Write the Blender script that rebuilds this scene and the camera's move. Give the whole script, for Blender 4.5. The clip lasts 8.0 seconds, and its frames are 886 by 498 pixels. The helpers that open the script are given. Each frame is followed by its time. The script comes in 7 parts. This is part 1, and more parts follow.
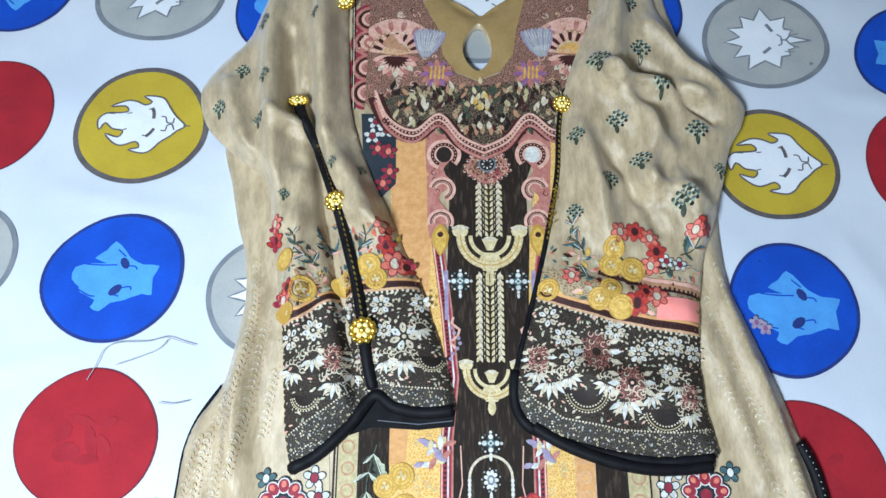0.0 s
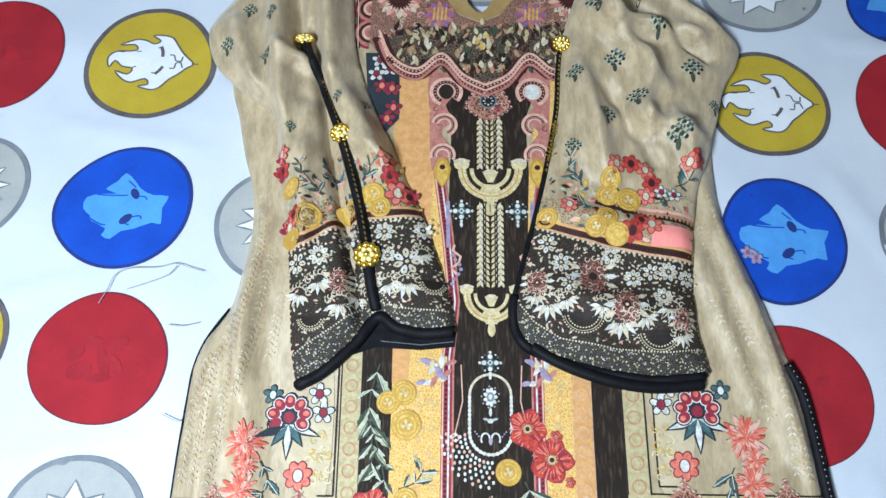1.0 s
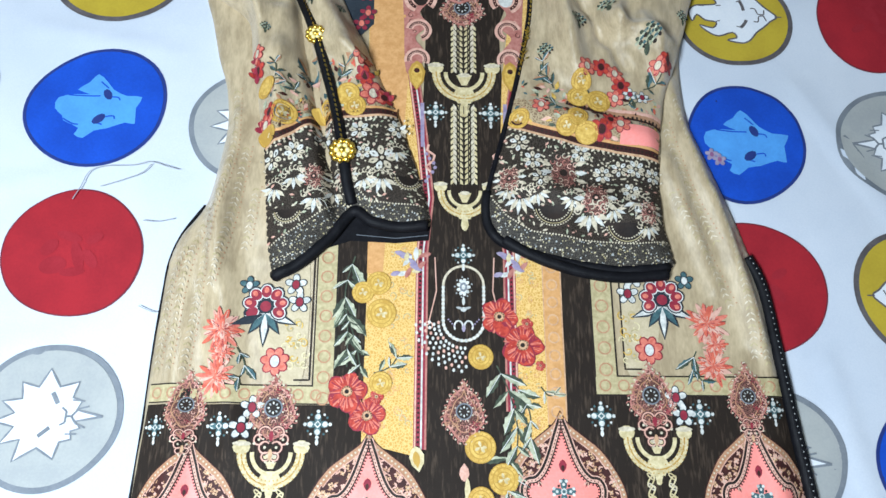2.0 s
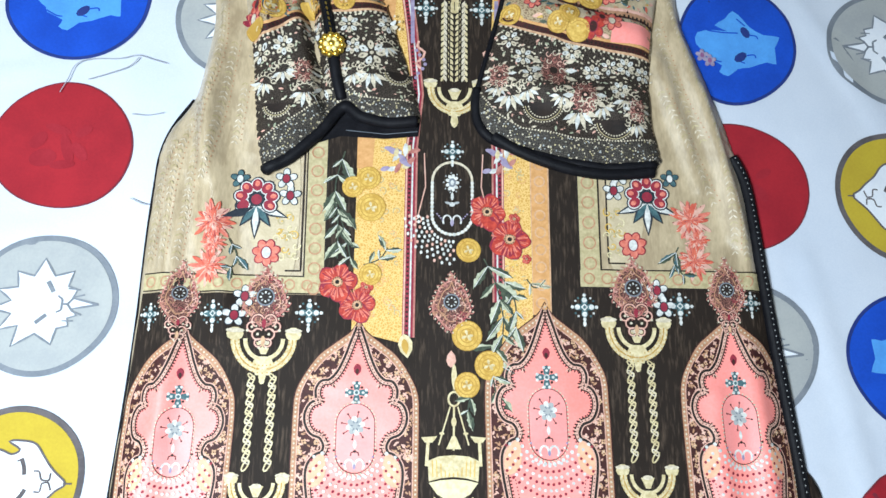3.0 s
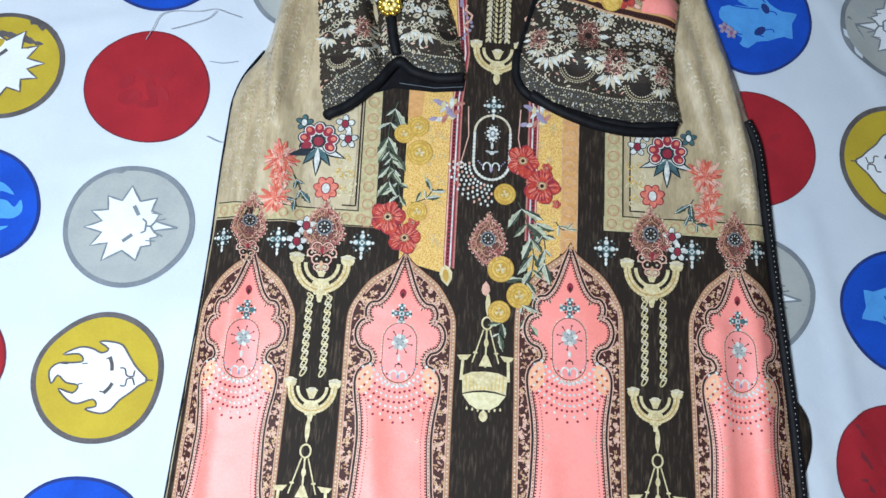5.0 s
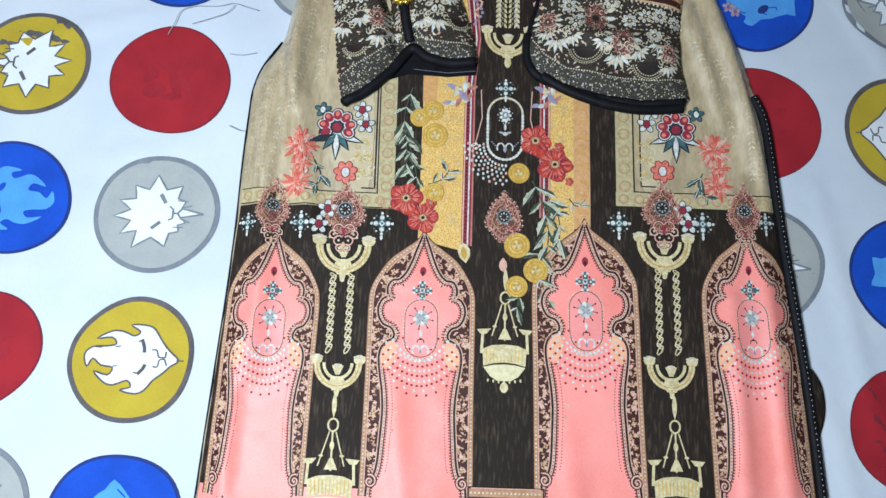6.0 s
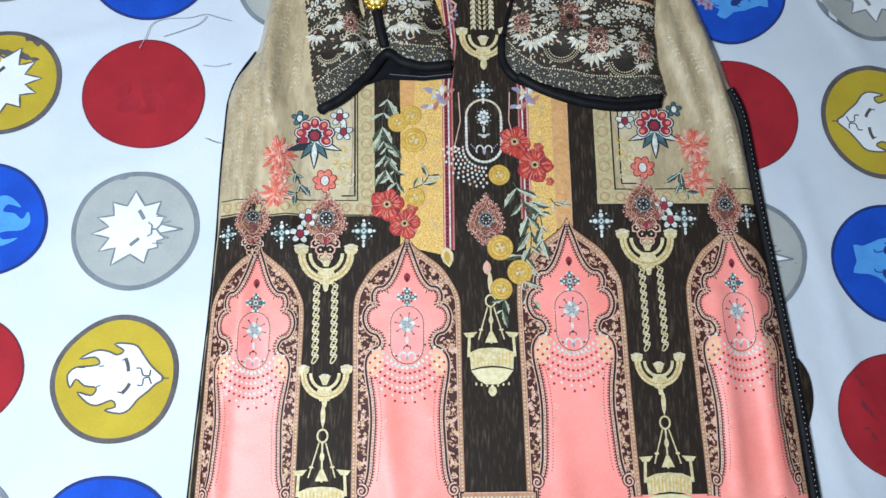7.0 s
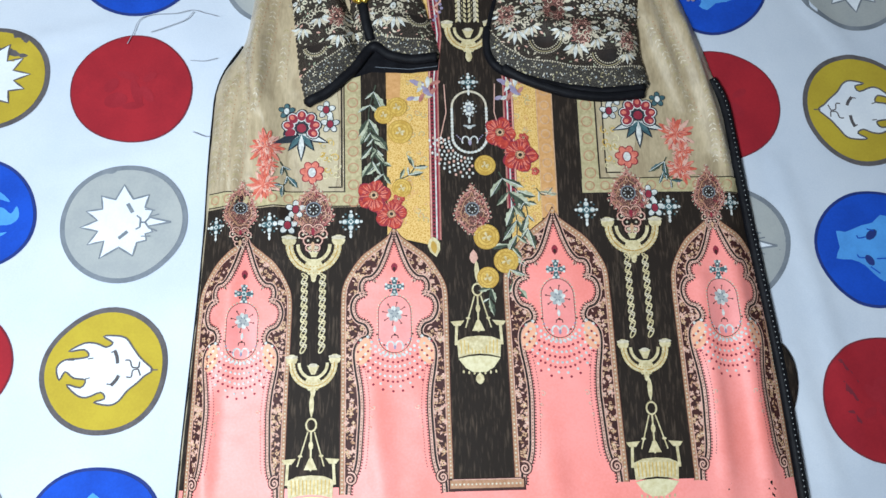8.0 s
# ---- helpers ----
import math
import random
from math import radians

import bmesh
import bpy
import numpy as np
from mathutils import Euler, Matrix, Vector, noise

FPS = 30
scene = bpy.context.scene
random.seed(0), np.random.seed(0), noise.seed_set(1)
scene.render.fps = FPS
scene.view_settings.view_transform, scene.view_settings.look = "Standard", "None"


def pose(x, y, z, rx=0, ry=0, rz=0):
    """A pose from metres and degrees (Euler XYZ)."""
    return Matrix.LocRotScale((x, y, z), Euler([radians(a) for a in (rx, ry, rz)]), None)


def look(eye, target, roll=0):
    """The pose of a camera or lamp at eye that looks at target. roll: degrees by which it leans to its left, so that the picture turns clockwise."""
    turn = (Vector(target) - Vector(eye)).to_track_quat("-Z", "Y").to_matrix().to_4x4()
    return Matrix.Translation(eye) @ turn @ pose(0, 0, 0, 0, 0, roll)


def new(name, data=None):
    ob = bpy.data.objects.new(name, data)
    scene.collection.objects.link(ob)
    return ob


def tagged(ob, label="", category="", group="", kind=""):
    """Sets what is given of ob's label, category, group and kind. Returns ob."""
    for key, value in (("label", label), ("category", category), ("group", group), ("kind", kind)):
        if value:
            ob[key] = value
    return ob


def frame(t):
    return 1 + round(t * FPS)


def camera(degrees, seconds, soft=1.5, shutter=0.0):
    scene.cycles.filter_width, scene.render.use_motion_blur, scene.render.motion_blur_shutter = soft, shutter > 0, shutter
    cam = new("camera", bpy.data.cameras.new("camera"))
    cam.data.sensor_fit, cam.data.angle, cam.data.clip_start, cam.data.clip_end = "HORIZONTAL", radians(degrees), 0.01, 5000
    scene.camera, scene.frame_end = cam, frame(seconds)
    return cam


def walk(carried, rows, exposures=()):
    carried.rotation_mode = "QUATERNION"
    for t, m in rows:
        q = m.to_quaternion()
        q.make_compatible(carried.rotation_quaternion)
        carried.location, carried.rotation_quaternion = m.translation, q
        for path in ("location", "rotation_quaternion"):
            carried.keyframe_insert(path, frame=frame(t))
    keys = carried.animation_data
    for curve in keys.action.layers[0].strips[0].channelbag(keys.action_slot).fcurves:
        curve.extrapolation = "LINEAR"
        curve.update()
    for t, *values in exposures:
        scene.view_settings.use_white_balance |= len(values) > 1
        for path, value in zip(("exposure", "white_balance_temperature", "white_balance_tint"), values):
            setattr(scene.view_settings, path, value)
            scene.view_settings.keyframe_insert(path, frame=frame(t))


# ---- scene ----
cam = camera(64.1, 8.0, soft=1.5)
PATH = [
    (0, (-0.025, 0.217, 0.609), (-0.077, 0.905, -1.268), -4.0),
    (0.5, (-0.027, 0.189, 0.603), (-0.072, 0.85, -1.285), -3.0),
    (1, (-0.029, 0.157, 0.608), (-0.071, 0.827, -1.276), -2.9),
    (1.5, (-0.031, 0.116, 0.602), (-0.043, 0.756, -1.292), -0.4),
    (2.8, (-0.032, 0.05, 0.593), (0.068, 0.564, -1.337), 11.1),
    (3, (-0.03, 0.046, 0.595), (0.042, 0.494, -1.353), 9.9),
    (3.5, (-0.042, 0.04, 0.622), (0.01, 0.388, -1.347), 10.6),
    (4, (-0.045, 0.017, 0.641), (-0.003, 0.366, -1.328), 9.8),
    (4.5, (-0.048, 0.001, 0.654), (-0.033, 0.384, -1.309), 6.0),
    (4.7, (-0.049, -0.002, 0.657), (-0.015, 0.384, -1.305), 8.5),
    (5.8, (-0.063, -0.027, 0.67), (-0.057, 0.375, -1.289), 4.0),
    (6, (-0.061, -0.034, 0.675), (-0.054, 0.366, -1.284), 2.9),
    (6.5, (-0.059, -0.032, 0.677), (-0.037, 0.364, -1.284), 3.4),
    (7, (-0.056, -0.028, 0.673), (-0.016, 0.37, -1.287), 5.2),
    (7.5, (-0.048, -0.032, 0.674), (-0.018, 0.374, -1.284), 3.5),
    (8, (-0.047, -0.045, 0.675), (0.003, 0.371, -1.281), 5.7),
]
walk(cam, [(t, look(eye, target, roll)) for t, eye, target, roll in PATH],
     exposures=[(0, 0.57, 6100, 10), (1.5, 0.5, 6250, 10), (2.9, 0.55, 6400, 10), (3.3, 0.3, 6450, 10), (4.5, 0.15, 6350, 10), (5.8, 0.05, 6300, 10), (6.4, 0.1, 6350, 10), (8, 0.1, 6400, 10)])
# room light: one bright stand-in lamp over the bed, unseen; white walls bounce it
world = bpy.data.worlds.new("world")
scene.world = world
world.use_nodes = True
world.node_tree.nodes["Background"].inputs[0].default_value = (0.75, 0.85, 1.0, 1)
world.node_tree.nodes["Background"].inputs[1].default_value = 0.1
LAMP = (-0.42, -0.20, 1.0)
lamp_data = bpy.data.lights.new("standin_lamp", "AREA")
lamp_data.shape, lamp_data.size, lamp_data.size_y = "RECTANGLE", 0.3, 0.2
lamp_data.energy, lamp_data.color = 17.5, (0.80, 0.92, 1.0)
lamp = new("standin_lamp", lamp_data)
lamp.matrix_world = look(LAMP, (-0.12, 0.1, 0))


# ---- materials ----
def mat_nodes(name):
    m = bpy.data.materials.new(name)
    m.use_nodes = True
    nt = m.node_tree
    return m, nt.nodes, nt.links, nt.nodes["Principled BSDF"]


def cloth(name, color, second=None, spread=0.25, rough=0.75, weave=900, bump=0.15, blotch=30, sheen=0.0, gloss=0.25, metal=0.0, mixing=(0.35, 0.65), stretch=1.0):
    """Woven or printed cloth: base colour broken by stains and threads, with a fine weave in relief."""
    m, n, l, p = mat_nodes(name)
    second = second or tuple(c * (1 - spread) for c in color)
    tc = n.new("ShaderNodeTexCoord")
    big = n.new("ShaderNodeTexNoise")
    big.inputs["Scale"].default_value, big.inputs["Detail"].default_value = blotch, 5
    fine = n.new("ShaderNodeTexNoise")
    fine.inputs["Scale"].default_value, fine.inputs["Detail"].default_value = weave * 0.5, 2
    add = n.new("ShaderNodeMath")
    add.operation, add.inputs[1].default_value = "MULTIPLY_ADD", 0.45
    ramp = n.new("ShaderNodeMapRange")
    ramp.inputs["From Min"].default_value, ramp.inputs["From Max"].default_value = mixing[0] + 0.2, mixing[1] + 0.25
    mix = n.new("ShaderNodeMix")
    mix.data_type = "RGBA"
    mix.inputs[6].default_value, mix.inputs[7].default_value = (*second, 1), (*color, 1)
    grow = n.new("ShaderNodeMapping")
    grow.inputs["Scale"].default_value = (1, stretch, 1)
    l.new(tc.outputs["Object"], grow.inputs["Vector"])
    l.new(grow.outputs[0], big.inputs["Vector"])
    l.new(grow.outputs[0], fine.inputs["Vector"])
    l.new(fine.outputs[0], add.inputs[0])
    l.new(big.outputs[0], add.inputs[2])
    l.new(add.outputs[0], ramp.inputs["Value"])
    l.new(ramp.outputs[0], mix.inputs[0])
    l.new(mix.outputs[2], p.inputs["Base Color"])
    wx, wy = n.new("ShaderNodeTexWave"), n.new("ShaderNodeTexWave")
    wy.bands_direction = "Y"
    for w in (wx, wy):
        w.inputs["Scale"].default_value, w.inputs["Distortion"].default_value = weave / 3, 1.5
        l.new(tc.outputs["Object"], w.inputs["Vector"])
    top = n.new("ShaderNodeMath")
    top.operation = "MAXIMUM"
    l.new(wx.outputs[1], top.inputs[0])
    l.new(wy.outputs[1], top.inputs[1])
    bp = n.new("ShaderNodeBump")
    bp.inputs["Strength"].default_value, bp.inputs["Distance"].default_value = bump, 0.0006
    l.new(top.outputs[0], bp.inputs["Height"])
    l.new(bp.outputs[0], p.inputs["Normal"])
    p.inputs["Roughness"].default_value, p.inputs["Metallic"].default_value = rough, metal
    p.inputs["Sheen Weight"].default_value, p.inputs["Specular IOR Level"].default_value = sheen, gloss
    return m


def filigree(name, dark, light, scale, amount=0.5, rough=0.7):
    """Fine printed scrollwork: light curls and dots on a dark ground."""
    m, n, l, p = mat_nodes(name)
    tc = n.new("ShaderNodeTexCoord")
    warp = n.new("ShaderNodeTexNoise")
    warp.inputs["Scale"].default_value = scale * 0.5
    vm = n.new("ShaderNodeVectorMath")
    vm.operation = "MULTIPLY_ADD"
    vm.inputs[1].default_value = (0.6 / scale,) * 3
    vor = n.new("ShaderNodeTexVoronoi")
    vor.feature, vor.inputs["Scale"].default_value = "DISTANCE_TO_EDGE", scale
    dots = n.new("ShaderNodeTexVoronoi")
    dots.inputs["Scale"].default_value = scale * 1.7
    a, b = n.new("ShaderNodeMapRange"), n.new("ShaderNodeMapRange")
    a.inputs["From Min"].default_value, a.inputs["From Max"].default_value = 0.16 * amount * 2, 0.05
    b.inputs["From Min"].default_value, b.inputs["From Max"].default_value = 0.34, 0.22
    mx = n.new("ShaderNodeMath")
    mx.operation = "MAXIMUM"
    mix = n.new("ShaderNodeMix")
    mix.data_type = "RGBA"
    mix.inputs[6].default_value, mix.inputs[7].default_value = (*dark, 1), (*light, 1)
    l.new(tc.outputs["Object"], warp.inputs["Vector"])
    l.new(warp.outputs[1], vm.inputs[0])
    l.new(tc.outputs["Object"], vm.inputs[2])
    for v in (vor, dots):
        l.new(vm.outputs[0], v.inputs["Vector"])
    l.new(vor.outputs["Distance"], a.inputs["Value"])
    l.new(dots.outputs["Distance"], b.inputs["Value"])
    l.new(a.outputs[0], mx.inputs[0])
    l.new(b.outputs[0], mx.inputs[1])
    l.new(mx.outputs[0], mix.inputs[0])
    l.new(mix.outputs[2], p.inputs["Base Color"])
    p.inputs["Roughness"].default_value, p.inputs["Specular IOR Level"].default_value = rough, 0.25
    return m


SHEET = cloth("white_cotton_sheet", (0.62, 0.66, 0.735), (0.54, 0.59, 0.68), rough=0.85, weave=1400, bump=0.1, blotch=9)
EM_RED = cloth("red_print", (0.36, 0.016, 0.026), (0.28, 0.012, 0.022), rough=0.8, blotch=25)
EM_RED_TONE = cloth("deep_red_print", (0.27, 0.012, 0.022), (0.33, 0.018, 0.03), rough=0.8, blotch=45)
EM_BLUE = cloth("royal_blue_print", (0.008, 0.075, 0.52), (0.006, 0.055, 0.40), rough=0.8, blotch=25)
EM_SKY = cloth("sky_blue_print", (0.085, 0.33, 0.76), (0.07, 0.27, 0.66), rough=0.8, blotch=40)
EM_GREY = cloth("grey_print", (0.40, 0.41, 0.40), (0.34, 0.355, 0.36), rough=0.8, blotch=30)
EM_YELLOW = cloth("mustard_print", (0.50, 0.37, 0.035), (0.43, 0.31, 0.03), rough=0.8, blotch=25)
EM_RIM = cloth("slate_rim_print", (0.085, 0.075, 0.08), (0.13, 0.115, 0.12), rough=0.8, blotch=60)
EM_NAVY = cloth("navy_rim_print", (0.012, 0.03, 0.16), (0.02, 0.04, 0.2), rough=0.8)
EM_GREYRIM = cloth("grey_rim_print", (0.16, 0.18, 0.21), (0.21, 0.23, 0.26), rough=0.8, blotch=60)
EM_REDRIM = cloth("maroon_rim_print", (0.15, 0.02, 0.035), (0.2, 0.02, 0.03), rough=0.8)
EM_WHITE = cloth("white_print", (0.76, 0.78, 0.82), (0.68, 0.71, 0.77), rough=0.85, blotch=30)

BEIGE = cloth("beige_silk", (0.54, 0.425, 0.268), (0.36, 0.272, 0.162), rough=0.34, gloss=0.65, weave=1100, bump=0.3, blotch=120, sheen=0.3, stretch=0.3)
PALEGOLD = cloth("pale_gold_print", (0.74, 0.66, 0.43), (0.62, 0.53, 0.30), rough=0.5, blotch=240)
CREAMFIELD = cloth("cream_silk_glow", (0.6, 0.5, 0.34), (0.48, 0.39, 0.25), rough=0.55, weave=1100, blotch=70)
BROWN = cloth("dark_brown_print", (0.0185, 0.0122, 0.0088), (0.085, 0.058, 0.04), rough=0.7, weave=900, bump=0.2, blotch=520, mixing=(0.22, 0.44), gloss=0.2, stretch=0.14)
TAN = cloth("tan_facing", (0.40, 0.27, 0.11), (0.33, 0.21, 0.08), rough=0.6, blotch=60)
STRIP = cloth("pale_gold_border", (0.54, 0.46, 0.27), (0.39, 0.32, 0.17), rough=0.55, blotch=220)
ORANGE = cloth("orange_print", (0.68, 0.37, 0.155), (0.56, 0.28, 0.1), rough=0.6, blotch=160)
GOLDFIL = filigree("golden_scroll_print", (0.58, 0.32, 0.075), (0.76, 0.51, 0.19), 430, 0.5)
PINK = cloth("salmon_pink_print", (0.95, 0.315, 0.283), (0.89, 0.245, 0.205), rough=0.48, blotch=14, bump=0.05, gloss=0.45)
PEACH = cloth("peach_print", (0.86, 0.46, 0.29), (0.8, 0.37, 0.23), rough=0.5, blotch=120)
PINKDEEP = cloth("rose_jewel_ground", (0.9, 0.31, 0.29), (0.84, 0.26, 0.24), rough=0.45, blotch=60, gloss=0.5)
ROSE = cloth("rose_pink_print", (0.50, 0.22, 0.18), (0.36, 0.12, 0.10), rough=0.6, blotch=160)
DUSK = cloth("dusty_pink_line", (0.74, 0.45, 0.36), (0.58, 0.31, 0.24), rough=0.6, blotch=200)
MAROON = cloth("maroon_print", (0.065, 0.017, 0.015), (0.038, 0.012, 0.011), rough=0.6, blotch=200)
CRIMSON = cloth("crimson_print", (0.30, 0.03, 0.05), (0.22, 0.02, 0.04), rough=0.6, blotch=200)
GOLD = cloth("antique_gold_print", (0.70, 0.60, 0.37), (0.50, 0.40, 0.21), rough=0.5, blotch=240)
LEAFGOLD = cloth("copper_leaf_print", (0.68, 0.43, 0.26), (0.48, 0.27, 0.155), rough=0.6, blotch=300)
BORDERTAN = cloth("copper_border_print", (0.5, 0.275, 0.165), (0.39, 0.195, 0.105), rough=0.6, blotch=200)
COIN = cloth("coin_yellow_print", (0.70, 0.47, 0.12), (0.50, 0.29, 0.05), rough=0.55, blotch=260)
COINLINE = cloth("coin_relief_print", (0.50, 0.30, 0.06), (0.42, 0.23, 0.04), rough=0.6)
POPPY = cloth("poppy_red_print", (0.56, 0.07, 0.045), (0.34, 0.028, 0.022), rough=0.6, blotch=240)
POPPYLIGHT = cloth("poppy_pale_print", (0.72, 0.235, 0.17), (0.56, 0.12, 0.085), rough=0.6, blotch=240)
DARKDOT = cloth("black_brown_print", (0.012, 0.009, 0.008), (0.028, 0.018, 0.014), rough=0.6)
CORAL = cloth("coral_print", (0.66, 0.155, 0.095), (0.52, 0.09, 0.06), rough=0.6, blotch=200)
LEAF = cloth("sage_leaf_print", (0.075, 0.095, 0.06), (0.03, 0.04, 0.03), rough=0.6, blotch=220)
LEAFPALE = cloth("pale_leaf_print", (0.54, 0.54, 0.40), (0.28, 0.31, 0.21), rough=0.6, blotch=200)
TEAL = cloth("teal_print", (0.08, 0.16, 0.17), (0.04, 0.09, 0.105), rough=0.6, blotch=200)
ICE = cloth("ice_white_print", (0.72, 0.71, 0.67), (0.46, 0.47, 0.45), rough=0.6, blotch=260)
CREAM = cloth("cream_thread", (0.7, 0.62, 0.48), (0.46, 0.39, 0.28), rough=0.65, blotch=300)
NAVYLINE = cloth("navy_outline_print", (0.016, 0.022, 0.032), (0.03, 0.04, 0.052), rough=0.6)
LILAC = cloth("lilac_print", (0.36, 0.31, 0.42), (0.25, 0.2, 0.32), rough=0.6, blotch=200)
PURPLE = cloth("purple_print", (0.22, 0.08, 0.2), (0.3, 0.14, 0.26), rough=0.6, blotch=200)
MEDAL = filigree("rose_medallion_print", (0.045, 0.016, 0.014), (0.27, 0.12, 0.095), 620, 0.3)
LACE = filigree("dark_lace_print", (0.017, 0.012, 0.009), (0.066, 0.05, 0.038), 480, 0.22)
SPECKLE = filigree("speckled_hem_print", (0.016, 0.0135, 0.012), (0.095, 0.083, 0.068), 620, 0.2)
YOKE = filigree("rose_yoke_embroidery", (0.115, 0.05, 0.036), (0.35, 0.195, 0.14), 460, 0.4)
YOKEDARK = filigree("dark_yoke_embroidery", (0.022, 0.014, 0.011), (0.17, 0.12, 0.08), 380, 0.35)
FLOWERMIX = filigree("muted_floral_print", (0.20, 0.13, 0.075), (0.42, 0.32, 0.19), 330, 0.5)
PIPING = cloth("black_satin_piping", (0.0045, 0.0045, 0.0062), (0.009, 0.009, 0.0115), rough=0.55, blotch=100, gloss=0.12)
THREAD = cloth("grey_thread", (0.35, 0.37, 0.42), (0.28, 0.3, 0.36), rough=0.8)
WALLPAINT = cloth("white_wall_paint", (0.72, 0.71, 0.68), (0.67, 0.66, 0.63), rough=0.9, weave=60, blotch=3, sheen=0)
FLOORTILE = cloth("grey_floor", (0.35, 0.33, 0.31), (0.28, 0.26, 0.25), rough=0.5, weave=40, blotch=4, sheen=0)


def metal(name, color, rough):
    m, n, l, p = mat_nodes(name)
    tex = n.new("ShaderNodeTexNoise")
    tex.inputs["Scale"].default_value = 700
    mr = n.new("ShaderNodeMapRange")
    mr.inputs["To Min"].default_value, mr.inputs["To Max"].default_value = rough * 0.6, rough * 1.5
    l.new(tex.outputs[0], mr.inputs["Value"])
    l.new(mr.outputs[0], p.inputs["Roughness"])
    p.inputs["Base Color"].default_value, p.inputs["Metallic"].default_value = (*color, 1), 1
    return m


BRASS = metal("gilt_metal", (0.85, 0.6, 0.12), 0.28)
m_, n_, l_, p_ = mat_nodes("pale_gilt_stone")
p_.inputs["Base Color"].default_value, p_.inputs["Roughness"].default_value = (0.9, 0.8, 0.35, 1), 0.12
p_.inputs["Specular IOR Level"].default_value = 0.9
STONE = m_


# ---- plane geometry ----
def smooth_loop(ctrl, closed=True, per=6):
    """A smooth line through a few control points."""
    c = np.array(ctrl, float)
    n = len(c)
    out = []
    for i in range(n if closed else n - 1):
        if closed:
            p0, p1, p2, p3 = c[i - 1], c[i], c[(i + 1) % n], c[(i + 2) % n]
        else:
            p0, p1, p2, p3 = c[max(i - 1, 0)], c[i], c[i + 1], c[min(i + 2, n - 1)]
        for k in range(per):
            t = k / per
            out.append(0.5 * (2 * p1 + (p2 - p0) * t + (2 * p0 - 5 * p1 + 4 * p2 - p3) * t * t + (3 * p1 - p0 - 3 * p2 + p3) * t ** 3))
    if not closed:
        out.append(c[-1])
    return np.array(out)


def dense(loop, step):
    out = []
    for a, b in zip(loop, np.roll(loop, -1, 0)):
        k = max(1, int(np.ceil(np.linalg.norm(b - a) / step)))
        out += [a + (b - a) * i / k for i in range(k)]
    return np.array(out)


def inside(loop, x, y):
    ax, ay = loop[:, 0][:, None], loop[:, 1][:, None]
    bx, by = np.roll(loop[:, 0], -1)[:, None], np.roll(loop[:, 1], -1)[:, None]
    cross = ((ay > y) != (by > y)) & (x < (bx - ax) * (y - ay) / (by - ay + 1e-12) + ax)
    return cross.sum(0) % 2 == 1


def edge_distance(loop, x, y):
    a, d = loop, np.roll(loop, -1, 0) - loop
    best = np.full(x.shape, 1e9)
    for (ax, ay), (dx, dy) in zip(a, d):
        t = np.clip(((x - ax) * dx + (y - ay) * dy) / (dx * dx + dy * dy + 1e-12), 0, 1)
        best = np.minimum(best, np.hypot(x - ax - t * dx, y - ay - t * dy))
    return best


from mathutils.geometry import delaunay_2d_cdt


def filled(loop, step, hole=None):
    """A net of triangles that fills a loop, fine enough to follow folds."""
    loop = dense(np.array(loop, float), step)
    lo, hi = loop.min(0), loop.max(0)
    gx, gy = np.meshgrid(np.arange(lo[0], hi[0], step), np.arange(lo[1], hi[1], step * 0.87))
    gx = gx + (np.arange(gx.shape[0]) % 2)[:, None] * step / 2
    gx, gy = gx.ravel(), gy.ravel()
    keep = inside(loop, gx, gy)
    gx, gy = gx[keep], gy[keep]
    keep = edge_distance(loop, gx, gy) > step * 0.45
    pts = np.vstack([loop, np.stack([gx[keep], gy[keep]], 1)])
    extra = []
    n0 = len(loop)
    if hole is not None:
        hole = dense(np.array(hole, float), step)
        far = edge_distance(hole, pts[:, 0], pts[:, 1]) > step * 0.4
        far[:n0] = True
        pts = np.vstack([pts[far], hole])
        h0 = len(pts) - len(hole)
        extra = [(h0 + i, h0 + (i + 1) % len(hole)) for i in range(len(hole))]
    v, e, f, *_ = delaunay_2d_cdt([Vector(p) for p in pts], extra, [list(range(n0))], 1, 1e-7)
    v = np.array([tuple(p) for p in v])
    f = [list(t) for t in f]
    if hole is not None:
        mid = np.array([v[t].mean(0) for t in f])
        out = ~inside(hole, mid[:, 0], mid[:, 1])
        f = [t for t, k in zip(f, out) if k]
    return v, f


# ---- the surfaces that the cloth takes ----
def ridge(x, y, a, b, width, height):
    ax, ay, dx, dy = a[0], a[1], b[0] - a[0], b[1] - a[1]
    t = ((x - ax) * dx + (y - ay) * dy) / (dx * dx + dy * dy)
    tc = np.clip(t, 0, 1)
    off = np.hypot(x - ax - tc * dx, y - ay - tc * dy)
    return height * np.exp(-(off / width) ** 2) * np.clip(1.2 - np.abs(tc - 0.5) * 1.2, 0, 1)


def waves(x, y, size, seed):
    r = np.random.RandomState(seed)
    z = np.zeros_like(x)
    for i in range(7):
        a, k, ph = r.uniform(0, 3.14), r.uniform(0.6, 1.7) / size * 6.283, r.uniform(0, 6.28)
        z += np.sin((x * np.cos(a) + y * np.sin(a)) * k + ph + 1.3 * np.sin((y * np.cos(a) - x * np.sin(a)) * k * 0.6)) / 7
    return z


